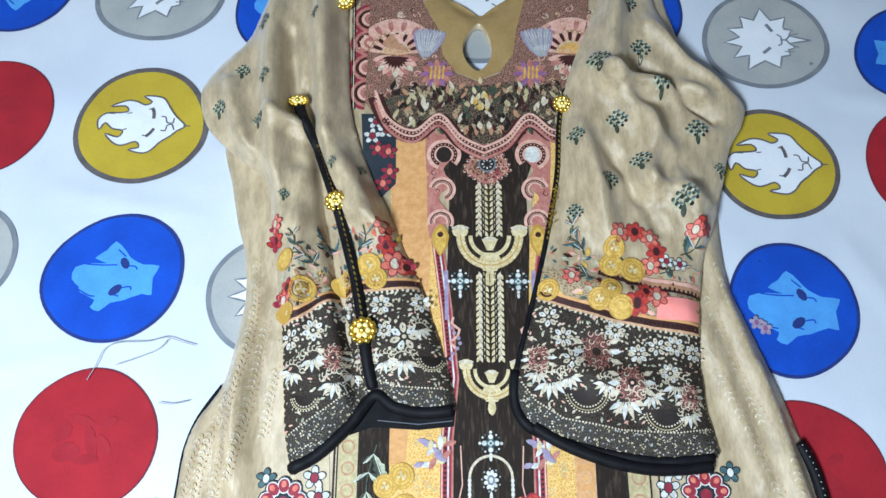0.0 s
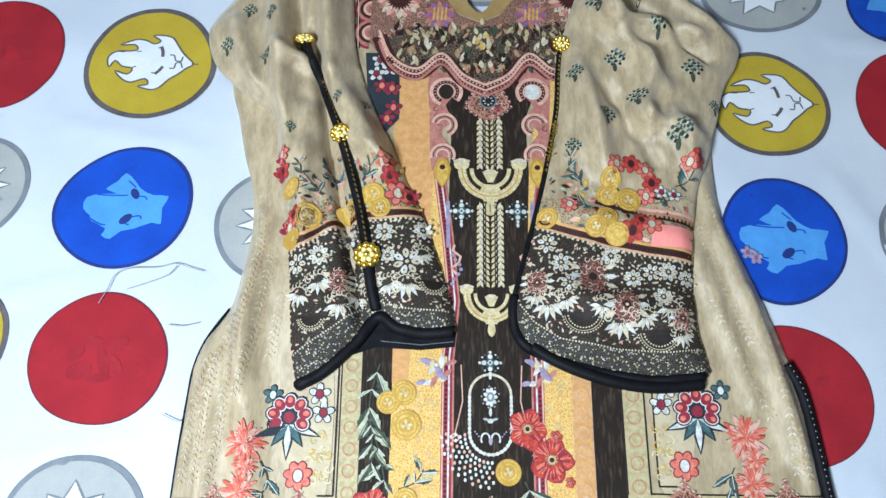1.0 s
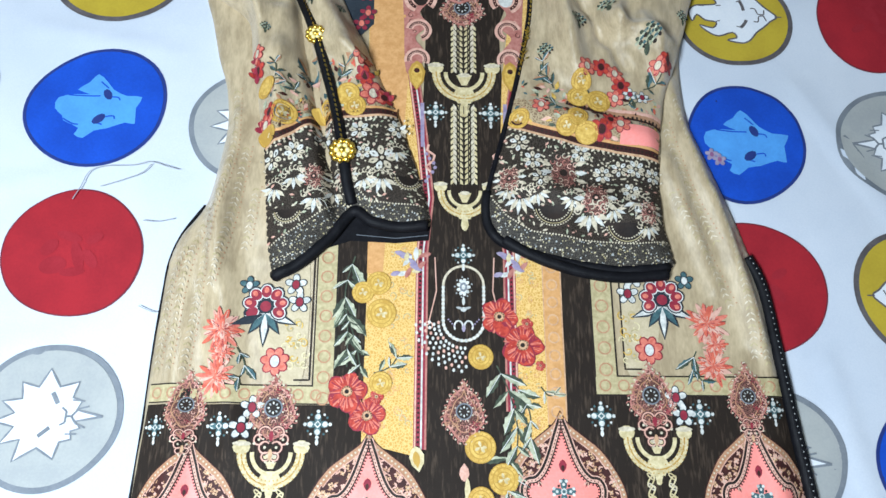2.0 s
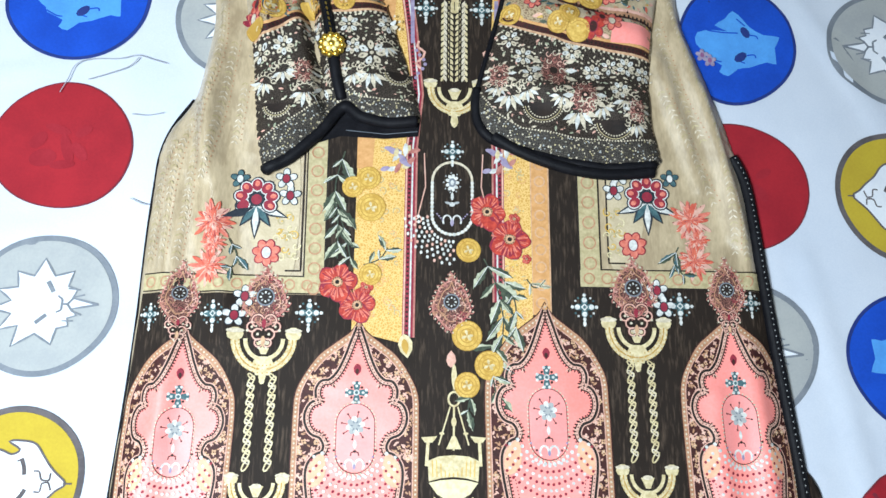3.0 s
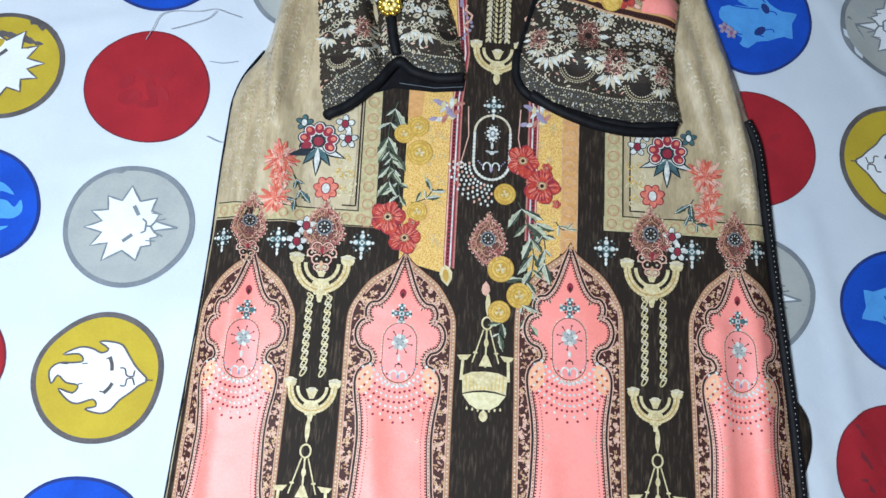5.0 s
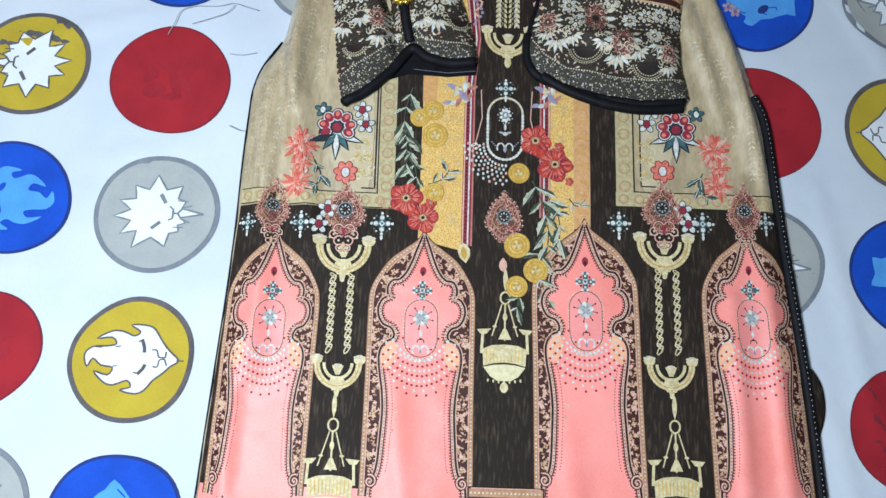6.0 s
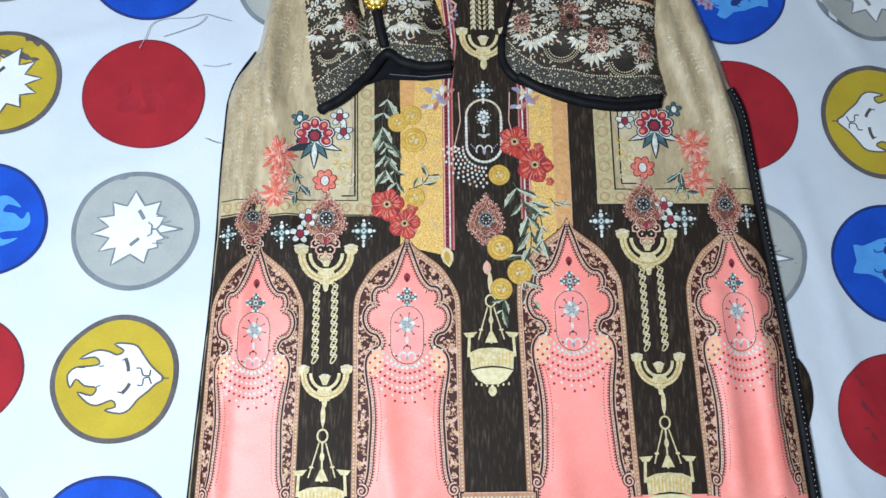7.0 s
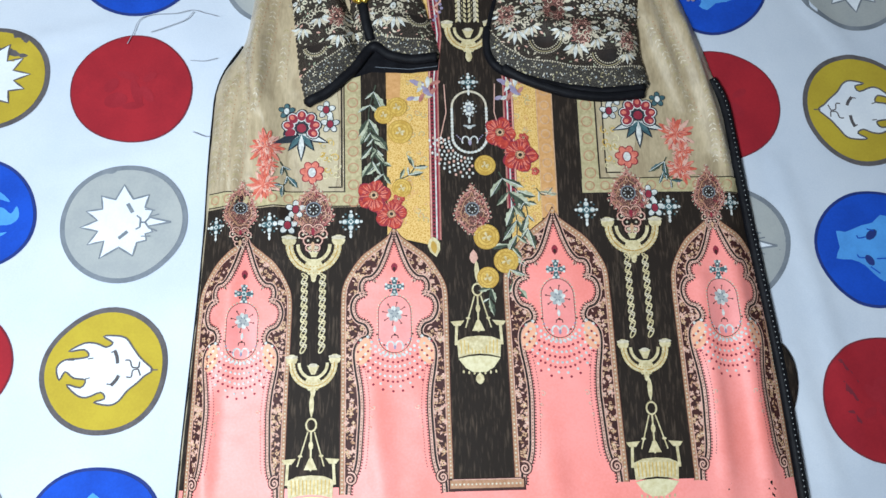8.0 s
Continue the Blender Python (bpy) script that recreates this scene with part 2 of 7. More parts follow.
SHEET_FOLDS = [((-0.52, 0.30), (-0.36, 0.345), 0.006, 0.0022), ((-0.42, 0.18), (-0.30, 0.205), 0.005, 0.0016), ((-0.60, 0.05), (-0.43, 0.08), 0.007, 0.002),
               ((-0.43, -0.1), (-0.28, -0.075), 0.006, 0.0018), ((0.31, 0.18), (0.36, -0.1), 0.007, 0.0022), ((0.32, 0.45), (0.40, 0.30), 0.008, 0.002),
               ((0.30, 0.0), (0.33, -0.15), 0.006, 0.002), ((-0.42, 0.50), (-0.27, 0.47), 0.007, 0.0018), ((0.34, 0.6), (0.45, 0.58), 0.007, 0.002)]


def sheet_z(x, y):
    z = 0.0022 * waves(x, y, 0.15, 3) + 0.0007 * waves(x, y, 0.04, 4)
    for f in SHEET_FOLDS:
        z = z + 1.5 * ridge(x, y, *f)
    return z


KEYHOLE = smooth_loop([(-0.009, 0.623), (-0.020, 0.634), (-0.024, 0.650), (-0.019, 0.668), (-0.008, 0.681), (0.001, 0.668), (0.005, 0.650), (0.002, 0.634)])
BODY = smooth_loop([(-0.062, 0.80), (-0.19, 0.775), (-0.215, 0.72), (-0.235, 0.655), (-0.252, 0.60), (-0.254, 0.545), (-0.243, 0.505), (-0.233, 0.465), (-0.222, 0.43),
                    (-0.218, 0.39), (-0.222, 0.35), (-0.230, 0.312), (-0.247, 0.286), (-0.255, 0.262), (-0.257, 0.235), (-0.259, 0.187), (-0.260, 0.12), (-0.263, 0.05),
                    (-0.268, -0.03), (-0.273, -0.116), (-0.276, -0.162), (-0.27, -0.168), (0.0, -0.169), (0.284, -0.168), (0.291, -0.162), (0.289, -0.12), (0.283, -0.024),
                    (0.277, 0.039), (0.269, 0.116), (0.265, 0.167), (0.259, 0.245), (0.249, 0.289), (0.239, 0.32), (0.226, 0.36), (0.213, 0.40), (0.209, 0.44),
                    (0.211, 0.48), (0.219, 0.53), (0.224, 0.575), (0.2, 0.64), (0.185, 0.70), (0.165, 0.775), (0.046, 0.80), (0.026, 0.725), (-0.006, 0.695), (-0.044, 0.725)], per=5)
BODY_FOLDS = [((-0.235, 0.44), (-0.185, 0.10), 0.011, 0.006), ((-0.205, 0.40), (-0.215, 0.24), 0.008, 0.005), ((-0.24, 0.27), (-0.235, 0.12), 0.009, 0.004),
              ((0.195, 0.44), (0.245, 0.20), 0.010, 0.006), ((0.185, 0.36), (0.215, 0.24), 0.008, 0.005), ((0.225, 0.33), (0.258, 0.16), 0.007, 0.004),
              ((0.248, 0.1), (0.262, -0.16), 0.010, 0.004), ((-0.229, 0.13), (-0.234, -0.02), 0.012, 0.0052), ((-0.246, 0.02), (-0.250, -0.16), 0.010, 0.004), ((0.215, 0.06), (0.222, -0.14), 0.009, 0.003),
              ((-0.10, -0.02), (-0.085, -0.16), 0.012, 0.002), ((0.06, -0.06), (0.07, -0.16), 0.012, 0.0015)]


def body_z(x, y):
    d = edge_distance(BODY, x, y)
    z = 0.0035 + 0.0085 * (1 - np.exp(-d / 0.012)) + 0.0011 * waves(x, y, 0.11, 8) + 0.0004 * waves(x, y, 0.03, 9)
    for f in BODY_FOLDS:
        z = z + 1.5 * ridge(x, y, *f) * np.clip(d / 0.008, 0.15, 1)
    return z


SLEEVE_L = smooth_loop([(-0.145, 0.78), (-0.141, 0.70), (-0.137, 0.64), (-0.131, 0.575), (-0.112, 0.515), (-0.089, 0.464), (-0.073, 0.426), (-0.057, 0.39), (-0.038, 0.332),
                        (-0.030, 0.302), (-0.036, 0.291), (-0.079, 0.293), (-0.097, 0.304), (-0.115, 0.281), (-0.141, 0.256), (-0.160, 0.244), (-0.170, 0.275), (-0.177, 0.34),
                        (-0.187, 0.40), (-0.197, 0.455), (-0.206, 0.50), (-0.238, 0.528), (-0.271, 0.562), (-0.279, 0.60), (-0.262, 0.632), (-0.241, 0.66), (-0.222, 0.715), (-0.2, 0.785)])
SLEEVE_R = smooth_loop([(0.158, 0.785), (0.125, 0.75), (0.112, 0.698), (0.087, 0.637), (0.070, 0.58), (0.063, 0.509), (0.052, 0.453), (0.040, 0.401), (0.024, 0.341), (0.018, 0.313),
                        (0.022, 0.288), (0.04, 0.274), (0.084, 0.261), (0.133, 0.253), (0.177, 0.256), (0.180, 0.27), (0.175, 0.30), (0.175, 0.33), (0.179, 0.371), (0.187, 0.42),
                        (0.2, 0.455), (0.212, 0.49), (0.225, 0.533), (0.240, 0.56), (0.244, 0.583), (0.222, 0.61), (0.197, 0.633), (0.181, 0.666), (0.168, 0.71)])
LEFT_FOLDS = [((-0.175, 0.60), (-0.11, 0.30), 0.006, -0.007), ((-0.215, 0.70), (-0.19, 0.44), 0.012, 0.008), ((-0.165, 0.74), (-0.155, 0.56), 0.011, 0.008),
              ((-0.25, 0.60), (-0.215, 0.50), 0.010, 0.006), ((-0.15, 0.54), (-0.10, 0.45), 0.012, 0.006), ((-0.172, 0.50), (-0.165, 0.36), 0.010, 0.005),
              ((-0.195, 0.66), (-0.185, 0.57), 0.006, -0.006), ((-0.13, 0.47), (-0.08, 0.44), 0.008, 0.004), ((-0.205, 0.56), (-0.155, 0.545), 0.008, 0.005)]
RIGHT_FOLDS = [((0.13, 0.72), (0.115, 0.60), 0.012, 0.008), ((0.115, 0.60), (0.20, 0.585), 0.010, 0.008), ((0.10, 0.62), (0.16, 0.53), 0.011, 0.007),
               ((0.16, 0.665), (0.235, 0.59), 0.010, 0.006), ((0.085, 0.55), (0.105, 0.44), 0.011, 0.007), ((0.12, 0.50), (0.20, 0.47), 0.010, 0.005),
               ((0.15, 0.56), (0.14, 0.47), 0.009, 0.006), ((0.11, 0.53), (0.15, 0.45), 0.007, -0.005), ((0.17, 0.50), (0.19, 0.43), 0.009, 0.005),
               ((0.06, 0.40), (0.17, 0.375), 0.012, 0.003), ((0.145, 0.62), (0.21, 0.56), 0.006, -0.006), ((0.05, 0.33), (0.16, 0.30), 0.014, 0.003)]


def sleeve_z(loop, folds, seed):
    def height(x, y):
        d = edge_distance(loop, x, y)
        z = 0.0145 + 0.012 * (1 - np.exp(-d / 0.009)) + 0.0036 * waves(x, y, 0.062, seed) + 0.0007 * waves(x, y, 0.024, seed + 1)
        for f in folds:
            z = z + 2.6 * ridge(x, y, *f) * np.clip(d / 0.012, 0.1, 1)
        return z
    return height


def gridded(height, lo, hi, step=0.0015):
    """The same surface, looked up in a fine net of heights."""
    xs, ys = np.arange(lo[0], hi[0], step), np.arange(lo[1], hi[1], step)
    gx, gy = np.meshgrid(xs, ys)
    z = height(gx.ravel(), gy.ravel()).reshape(gx.shape)

    def lookup(x, y):
        u, v = np.clip((np.asarray(x) - lo[0]) / step, 0, len(xs) - 1.001), np.clip((np.asarray(y) - lo[1]) / step, 0, len(ys) - 1.001)
        i, j = u.astype(int), v.astype(int)
        u, v = u - i, v - j
        return (z[j, i] * (1 - u) + z[j, i + 1] * u) * (1 - v) + (z[j + 1, i] * (1 - u) + z[j + 1, i + 1] * u) * v
    return lookup


sheet_z = gridded(sheet_z, (-0.9, -0.77), (0.88, 1.3), 0.004)
body_z = gridded(body_z, (-0.3, -0.18), (0.31, 0.82), 0.002)
left_z = gridded(sleeve_z(SLEEVE_L, LEFT_FOLDS, 20), (-0.29, 0.235), (-0.02, 0.80))
right_z = gridded(sleeve_z(SLEEVE_R, RIGHT_FOLDS, 30), (0.01, 0.24), (0.255, 0.80))


def mesh_object(name, v, f, mats, index=None, parent=None, label="", smooth=True):
    me = bpy.data.meshes.new(name)
    me.from_pydata([tuple(map(float, p)) for p in v], [], f)
    for m in mats:
        me.materials.append(m)
    if index is not None:
        me.polygons.foreach_set("material_index", index)
    me.polygons.foreach_set("use_smooth", [smooth] * len(me.polygons))
    me.update()
    ob = new(name, me)
    ob.parent = parent
    return tagged(ob, label)


def cloth_piece(name, loop, height, step, material, parent, label, under, hole=None):
    """A piece of cloth with a turned edge that drops to what lies under it."""
    v, f = filled(loop, step, hole)
    z = height(v[:, 0], v[:, 1])
    pts = [(*p, q) for p, q in zip(v, z)]
    edges = {}
    for t in f:
        for a, b in zip(t, t[1:] + t[:1]):
            edges[(a, b)] = 1
    rim = [(a, b) for a, b in edges if (b, a) not in edges]
    low = {}
    for a, b in rim:
        for k in (a, b):
            if k not in low:
                low[k] = len(pts)
                pts.append((v[k][0], v[k][1], under))
    f = f + [[b, a, low[a], low[b]] for a, b in rim]
    return mesh_object(name, pts, f, [material], None, parent, label)


# ---- drawing of prints: flat shapes laid on the folds of the cloth ----
def rot(p, a):
    c, s = math.cos(a), math.sin(a)
    return [(x * c - y * s, x * s + y * c) for x, y in p]


def shift(p, dx, dy, k=1.0):
    return [(x * k + dx, y * k + dy) for x, y in p]


def oval(cx, cy, rx, ry=None, n=14, a=0.0):
    ry = rx if ry is None else ry
    return shift(rot([(rx * math.cos(6.2832 * i / n), ry * math.sin(6.2832 * i / n)) for i in range(n)], a), cx, cy)


def petal(cx, cy, length, width, a):
    """A pointed petal from (cx, cy) outwards along a."""
    pts = [(0, 0), (0.3, 0.8), (0.62, 1.0), (0.88, 0.6), (1, 0), (0.88, -0.6), (0.62, -1.0), (0.3, -0.8)]
    return shift(rot([(x * length, y * width / 2) for x, y in pts], a), cx, cy)


def leaf(cx, cy, length, width, a):
    pts = [(0, 0), (0.25, 0.75), (0.5, 1.0), (0.75, 0.55), (1, 0), (0.75, -0.55), (0.5, -1.0), (0.25, -0.75)]
    return shift(rot([(x * length, y * width / 2) for x, y in pts], a), cx, cy)


def curls(p, spots, size, mats, lift, seed):
    """Small spiral tendrils at the spots."""
    g = random.Random(seed)
    for i, (x, y) in enumerate(spots):
        a0, way, k = g.uniform(0, 6.28), g.choice((-1, 1)), size * g.uniform(0.7, 1.25)
        pts = [(x + k * (1 - 0.75 * u) * math.cos(a0 + way * 5.2 * u), y + k * (1 - 0.75 * u) * math.sin(a0 + way * 5.2 * u)) for u in np.linspace(0, 1, 10)]
        p.stroke(pts, size * 0.24, mats[i % len(mats)], lift + 0.0001 * (i % 4), step=0.01)
        p.add(oval(x, y, size * 0.2, None, 5), mats[(i + 1) % len(mats)], lift + 0.0004)
    return p


def scatter(loop, n, margin, seed, avoid=None):
    """Spots spread at random inside a loop, away from its edge."""
    r, loop = np.random.RandomState(seed), np.array(loop, float)
    lo, hi = loop.min(0), loop.max(0)
    x, y = r.uniform(lo[0], hi[0], n * 6), r.uniform(lo[1], hi[1], n * 6)
    ok = inside(loop, x, y) & (edge_distance(loop, x, y) > margin)
    if avoid is not None:
        avoid = np.array(avoid, float)
        ok &= ~inside(avoid, x, y) & (edge_distance(avoid, x, y) > margin)
    return list(zip(x[ok], y[ok]))[:n]


class Print:
    """Shapes of several colours that make one motif."""

    def __init__(self):
        self.v, self.f, self.m, self.mats = [], [], [], []

    def slot(self, mat):
        if mat not in self.mats:
            self.mats.append(mat)
        return self.mats.index(mat)

    def add(self, pts, mat, lift):
        n = len(self.v)
        self.v += [(x, y, lift) for x, y in pts]
        area = sum(a[0] * b[1] - b[0] * a[1] for a, b in zip(pts, pts[1:] + pts[:1]))
        loop = list(range(n, n + len(pts)))
        self.f.append(loop if area > 0 else loop[::-1])
        self.m.append(self.slot(mat))
        return self

    def fill(self, loop, mat, lift, step=0.006):
        v, f = filled(np.array(loop, float), step)
        n = len(self.v)
        self.v += [(x, y, lift) for x, y in v]
        self.f += [[i + n for i in t] for t in f]
        self.m += [self.slot(mat)] * len(f)
        return self

    def stroke(self, pts, width, mat, lift, closed=False, step=0.004):
        p = np.array(pts, float)
        if closed:
            p = np.vstack([p, p[:1]])
        q = [p[0]]
        for a, b in zip(p[:-1], p[1:]):
            k = max(1, int(np.linalg.norm(b - a) / step))
            q += [a + (b - a) * (i + 1) / k for i in range(k)]
        q = np.array(q)
        d = np.gradient(q, axis=0)
        d /= np.linalg.norm(d, axis=1)[:, None] + 1e-12
        nrm = np.stack([-d[:, 1], d[:, 0]], 1) * width / 2
        n = len(self.v)
        for a, b in zip(q - nrm, q + nrm):
            self.v += [(a[0], a[1], lift), (b[0], b[1], lift)]
        for i in range(len(q) - 1):
            k = n + 2 * i
            self.f.append([k, k + 2, k + 3, k + 1])
            self.m.append(self.slot(mat))
        return self

    def dots(self, pts, r, mat, lift, n=6):
        for x, y in pts:
            self.add(oval(x, y, r, r, n), mat, lift)
        return self

    def lay(self, name, parent, height, at=(0, 0), turn=0.0, size=(1, 1), label="", kind="", raised=False):
        """Set the shapes down on the cloth: ink lies thin on it, raised threads keep their height."""
        v = np.array(self.v)
        if not raised:
            v[:, 2] = 0.0005 + 0.35 * v[:, 2]
        x, y = v[:, 0] * size[0], v[:, 1] * size[1]
        c, s = math.cos(turn), math.sin(turn)
        x, y = x * c - y * s + at[0], x * s + y * c + at[1]
        z = height(x, y) + v[:, 2]
        f = self.f if size[0] * size[1] > 0 else [t[::-1] for t in self.f]
        return tagged(mesh_object(name, np.stack([x, y, z], 1), f, self.mats, self.m, parent, label), kind=kind)


def along(pts, gap):
    """Points at even gaps along a line, with the direction there."""
    p = np.array(pts, float)
    seg = np.linalg.norm(np.diff(p, axis=0), axis=1)
    s = np.r_[0, np.cumsum(seg)]
    out = []
    for d in np.arange(gap / 2, s[-1], gap):
        i = min(np.searchsorted(s, d) - 1, len(seg) - 1)
        t = (d - s[i]) / max(seg[i], 1e-9)
        q, w = p[i] + (p[i + 1] - p[i]) * t, p[i + 1] - p[i]
        out.append((q[0], q[1], math.atan2(w[1], w[0])))
    return out


def mirror(pts):
    return [(-x, y) for x, y in pts][::-1]


# ---- the room ----
def box(name, lo, hi, material, parent=None, label="", category="", kind="", bevel=0.0):
    bm = bmesh.new()
    bmesh.ops.create_cube(bm, size=1)
    for v in bm.verts:
        v.co = Vector([lo[k] + (hi[k] - lo[k]) * (v.co[k] + 0.5) for k in range(3)])
    if bevel:
        bmesh.ops.bevel(bm, geom=bm.edges[:], offset=bevel, segments=4, affect="EDGES", profile=0.6)
    me = bpy.data.meshes.new(name)
    bm.to_mesh(me)
    bm.free()
    me.materials.append(material)
    ob = new(name, me)
    ob.parent = parent
    return tagged(ob, label, category, kind=kind)


X0, X1, Y0, Y1, Z0, Z1 = -1.25, 1.9, -1.9, 1.6, -0.52, 2.2
box("floor", (X0 - 0.1, Y0 - 0.1, Z0 - 0.1), (X1 + 0.1, Y1 + 0.1, Z0), FLOORTILE, label="plain grey floor of the bedroom", category="floor", kind="structure")
box("ceiling", (X0 - 0.1, Y0 - 0.1, Z1), (X1 + 0.1, Y1 + 0.1, Z1 + 0.1), WALLPAINT, label="plain white ceiling of the bedroom", category="ceiling", kind="structure")
box("wall_west", (X0 - 0.1, Y0 - 0.1, Z0), (X0, Y1 + 0.1, Z1), WALLPAINT, label="plain white painted bedroom wall", category="wall", kind="structure")
box("wall_east", (X1, Y0 - 0.1, Z0), (X1 + 0.1, Y1 + 0.1, Z1), WALLPAINT, label="plain white painted bedroom wall", category="wall", kind="structure")
box("wall_south", (X0, Y0 - 0.1, Z0), (X1, Y0, Z1), WALLPAINT, label="plain white painted bedroom wall", category="wall", kind="structure")
box("wall_north", (X0, Y1, Z0), (X1, Y1 + 0.1, Z1), WALLPAINT, label="plain white painted bedroom wall", category="wall", kind="structure")
box("mattress", (-0.88, -0.75, Z0), (0.86, 1.28, -0.006), SHEET, label="thick white mattress under a printed bedsheet", category="mattress", bevel=0.03)

# ---- the bedsheet with its round emblems ----
SHEET_LOOP = [(-0.885, -0.755), (0.865, -0.755), (0.865, 1.285), (-0.885, 1.285)]
bedsheet = new("bedsheet")
tagged(bedsheet, "white cotton bedsheet printed with red, blue, grey and mustard discs", "bedsheet")
cloth_piece("sheet_cloth", np.array(SHEET_LOOP), sheet_z, 0.011, SHEET, bedsheet, "white cotton with faint creases", -0.05)


def round_loop(r, seed, n=56):
    g = random.Random(seed)
    a2, a3, a5, p2, p3, p5 = g.uniform(0.012, 0.034), g.uniform(0.008, 0.022), g.uniform(0.003, 0.008), g.uniform(0, 6), g.uniform(0, 6), g.uniform(0, 6)
    out = []
    for i in range(n):
        a = 6.2832 * i / n
        k = r * (1 + a2 * math.sin(2 * a + p2) + a3 * math.sin(3 * a + p3) + a5 * math.sin(5 * a + p5))
        out.append((k * math.cos(a), k * math.sin(a)))
    return out


FLAME = smooth_loop([(0.044, 0.0), (0.036, 0.008), (0.031, 0.013), (0.025, 0.021), (0.018, 0.030), (0.008, 0.0325), (-0.003, 0.032), (0.006, 0.026), (0.0, 0.022), (-0.009, 0.0255), (-0.020, 0.026),
                     (-0.034, 0.0185), (-0.020, 0.020), (-0.0155, 0.014), (-0.024, 0.0118), (-0.037, 0.0107), (-0.044, 0.0035), (-0.041, -0.0076), (-0.036, 0.0), (-0.028, -0.006), (-0.017, -0.008),
                     (-0.021, -0.0150), (-0.034, -0.0118), (-0.0244, -0.0213), (-0.015, -0.024), (-0.002, -0.0195), (0.002, -0.0255), (-0.0078, -0.0284), (0.0064, -0.0315), (0.015, -0.028), (0.022, -0.019), (0.031, -0.0115), (0.037, -0.0055)], per=3)
WOLF = [(-0.0025, 0.034), (0.0076, 0.0253), (0.014, 0.0177), (0.0266, 0.0114), (0.0417, 0.010), (0.0367, -0.0013), (0.038, -0.0177), (0.029, -0.0165), (0.0127, -0.0228), (0.0013, -0.0253), (-0.0076, -0.033),
        (-0.0165, -0.029), (-0.0135, -0.0225), (-0.028, -0.0152), (-0.030, -0.010), (-0.038, -0.0025), (-0.0367, 0.009), (-0.0215, 0.0127), (-0.0076, 0.0127), (-0.020, 0.0177), (-0.010, 0.0253)]
# the star: how far each ray reaches, and where it points
RAYS = [(0, 0.047), (24, 0.031), (50, 0.037), (92, 0.039), (130, 0.036), (162, 0.039), (186, 0.042), (214, 0.040), (241, 0.0415), (289, 0.036), (322, 0.030), (342, 0.031)]
STAR = []
for (a0, r0), (a1, r1) in zip(RAYS, RAYS[1:] + [(360, 0.047)]):
    am = math.radians((a0 + a1) / 2)
    STAR += [(r0 * math.cos(math.radians(a0)), r0 * math.sin(math.radians(a0))), (0.0255 * math.cos(am), 0.0255 * math.sin(am))]
INKS = {"grey": (EM_GREY, EM_GREYRIM), "yellow": (EM_YELLOW, EM_RIM), "burst": (EM_YELLOW, EM_RIM), "blue": (EM_BLUE, EM_NAVY), "tail": (EM_BLUE, EM_NAVY), "red": (EM_RED, EM_REDRIM)}
SAYS = {"grey": "grey disc with a spiky white star", "yellow": "mustard disc with a white flame", "burst": "mustard disc with a spiky white burst", "blue": "royal blue disc with a ragged sky-blue shape", "tail": "royal blue disc with a sky-blue flame", "red": "plain deep red disc"}


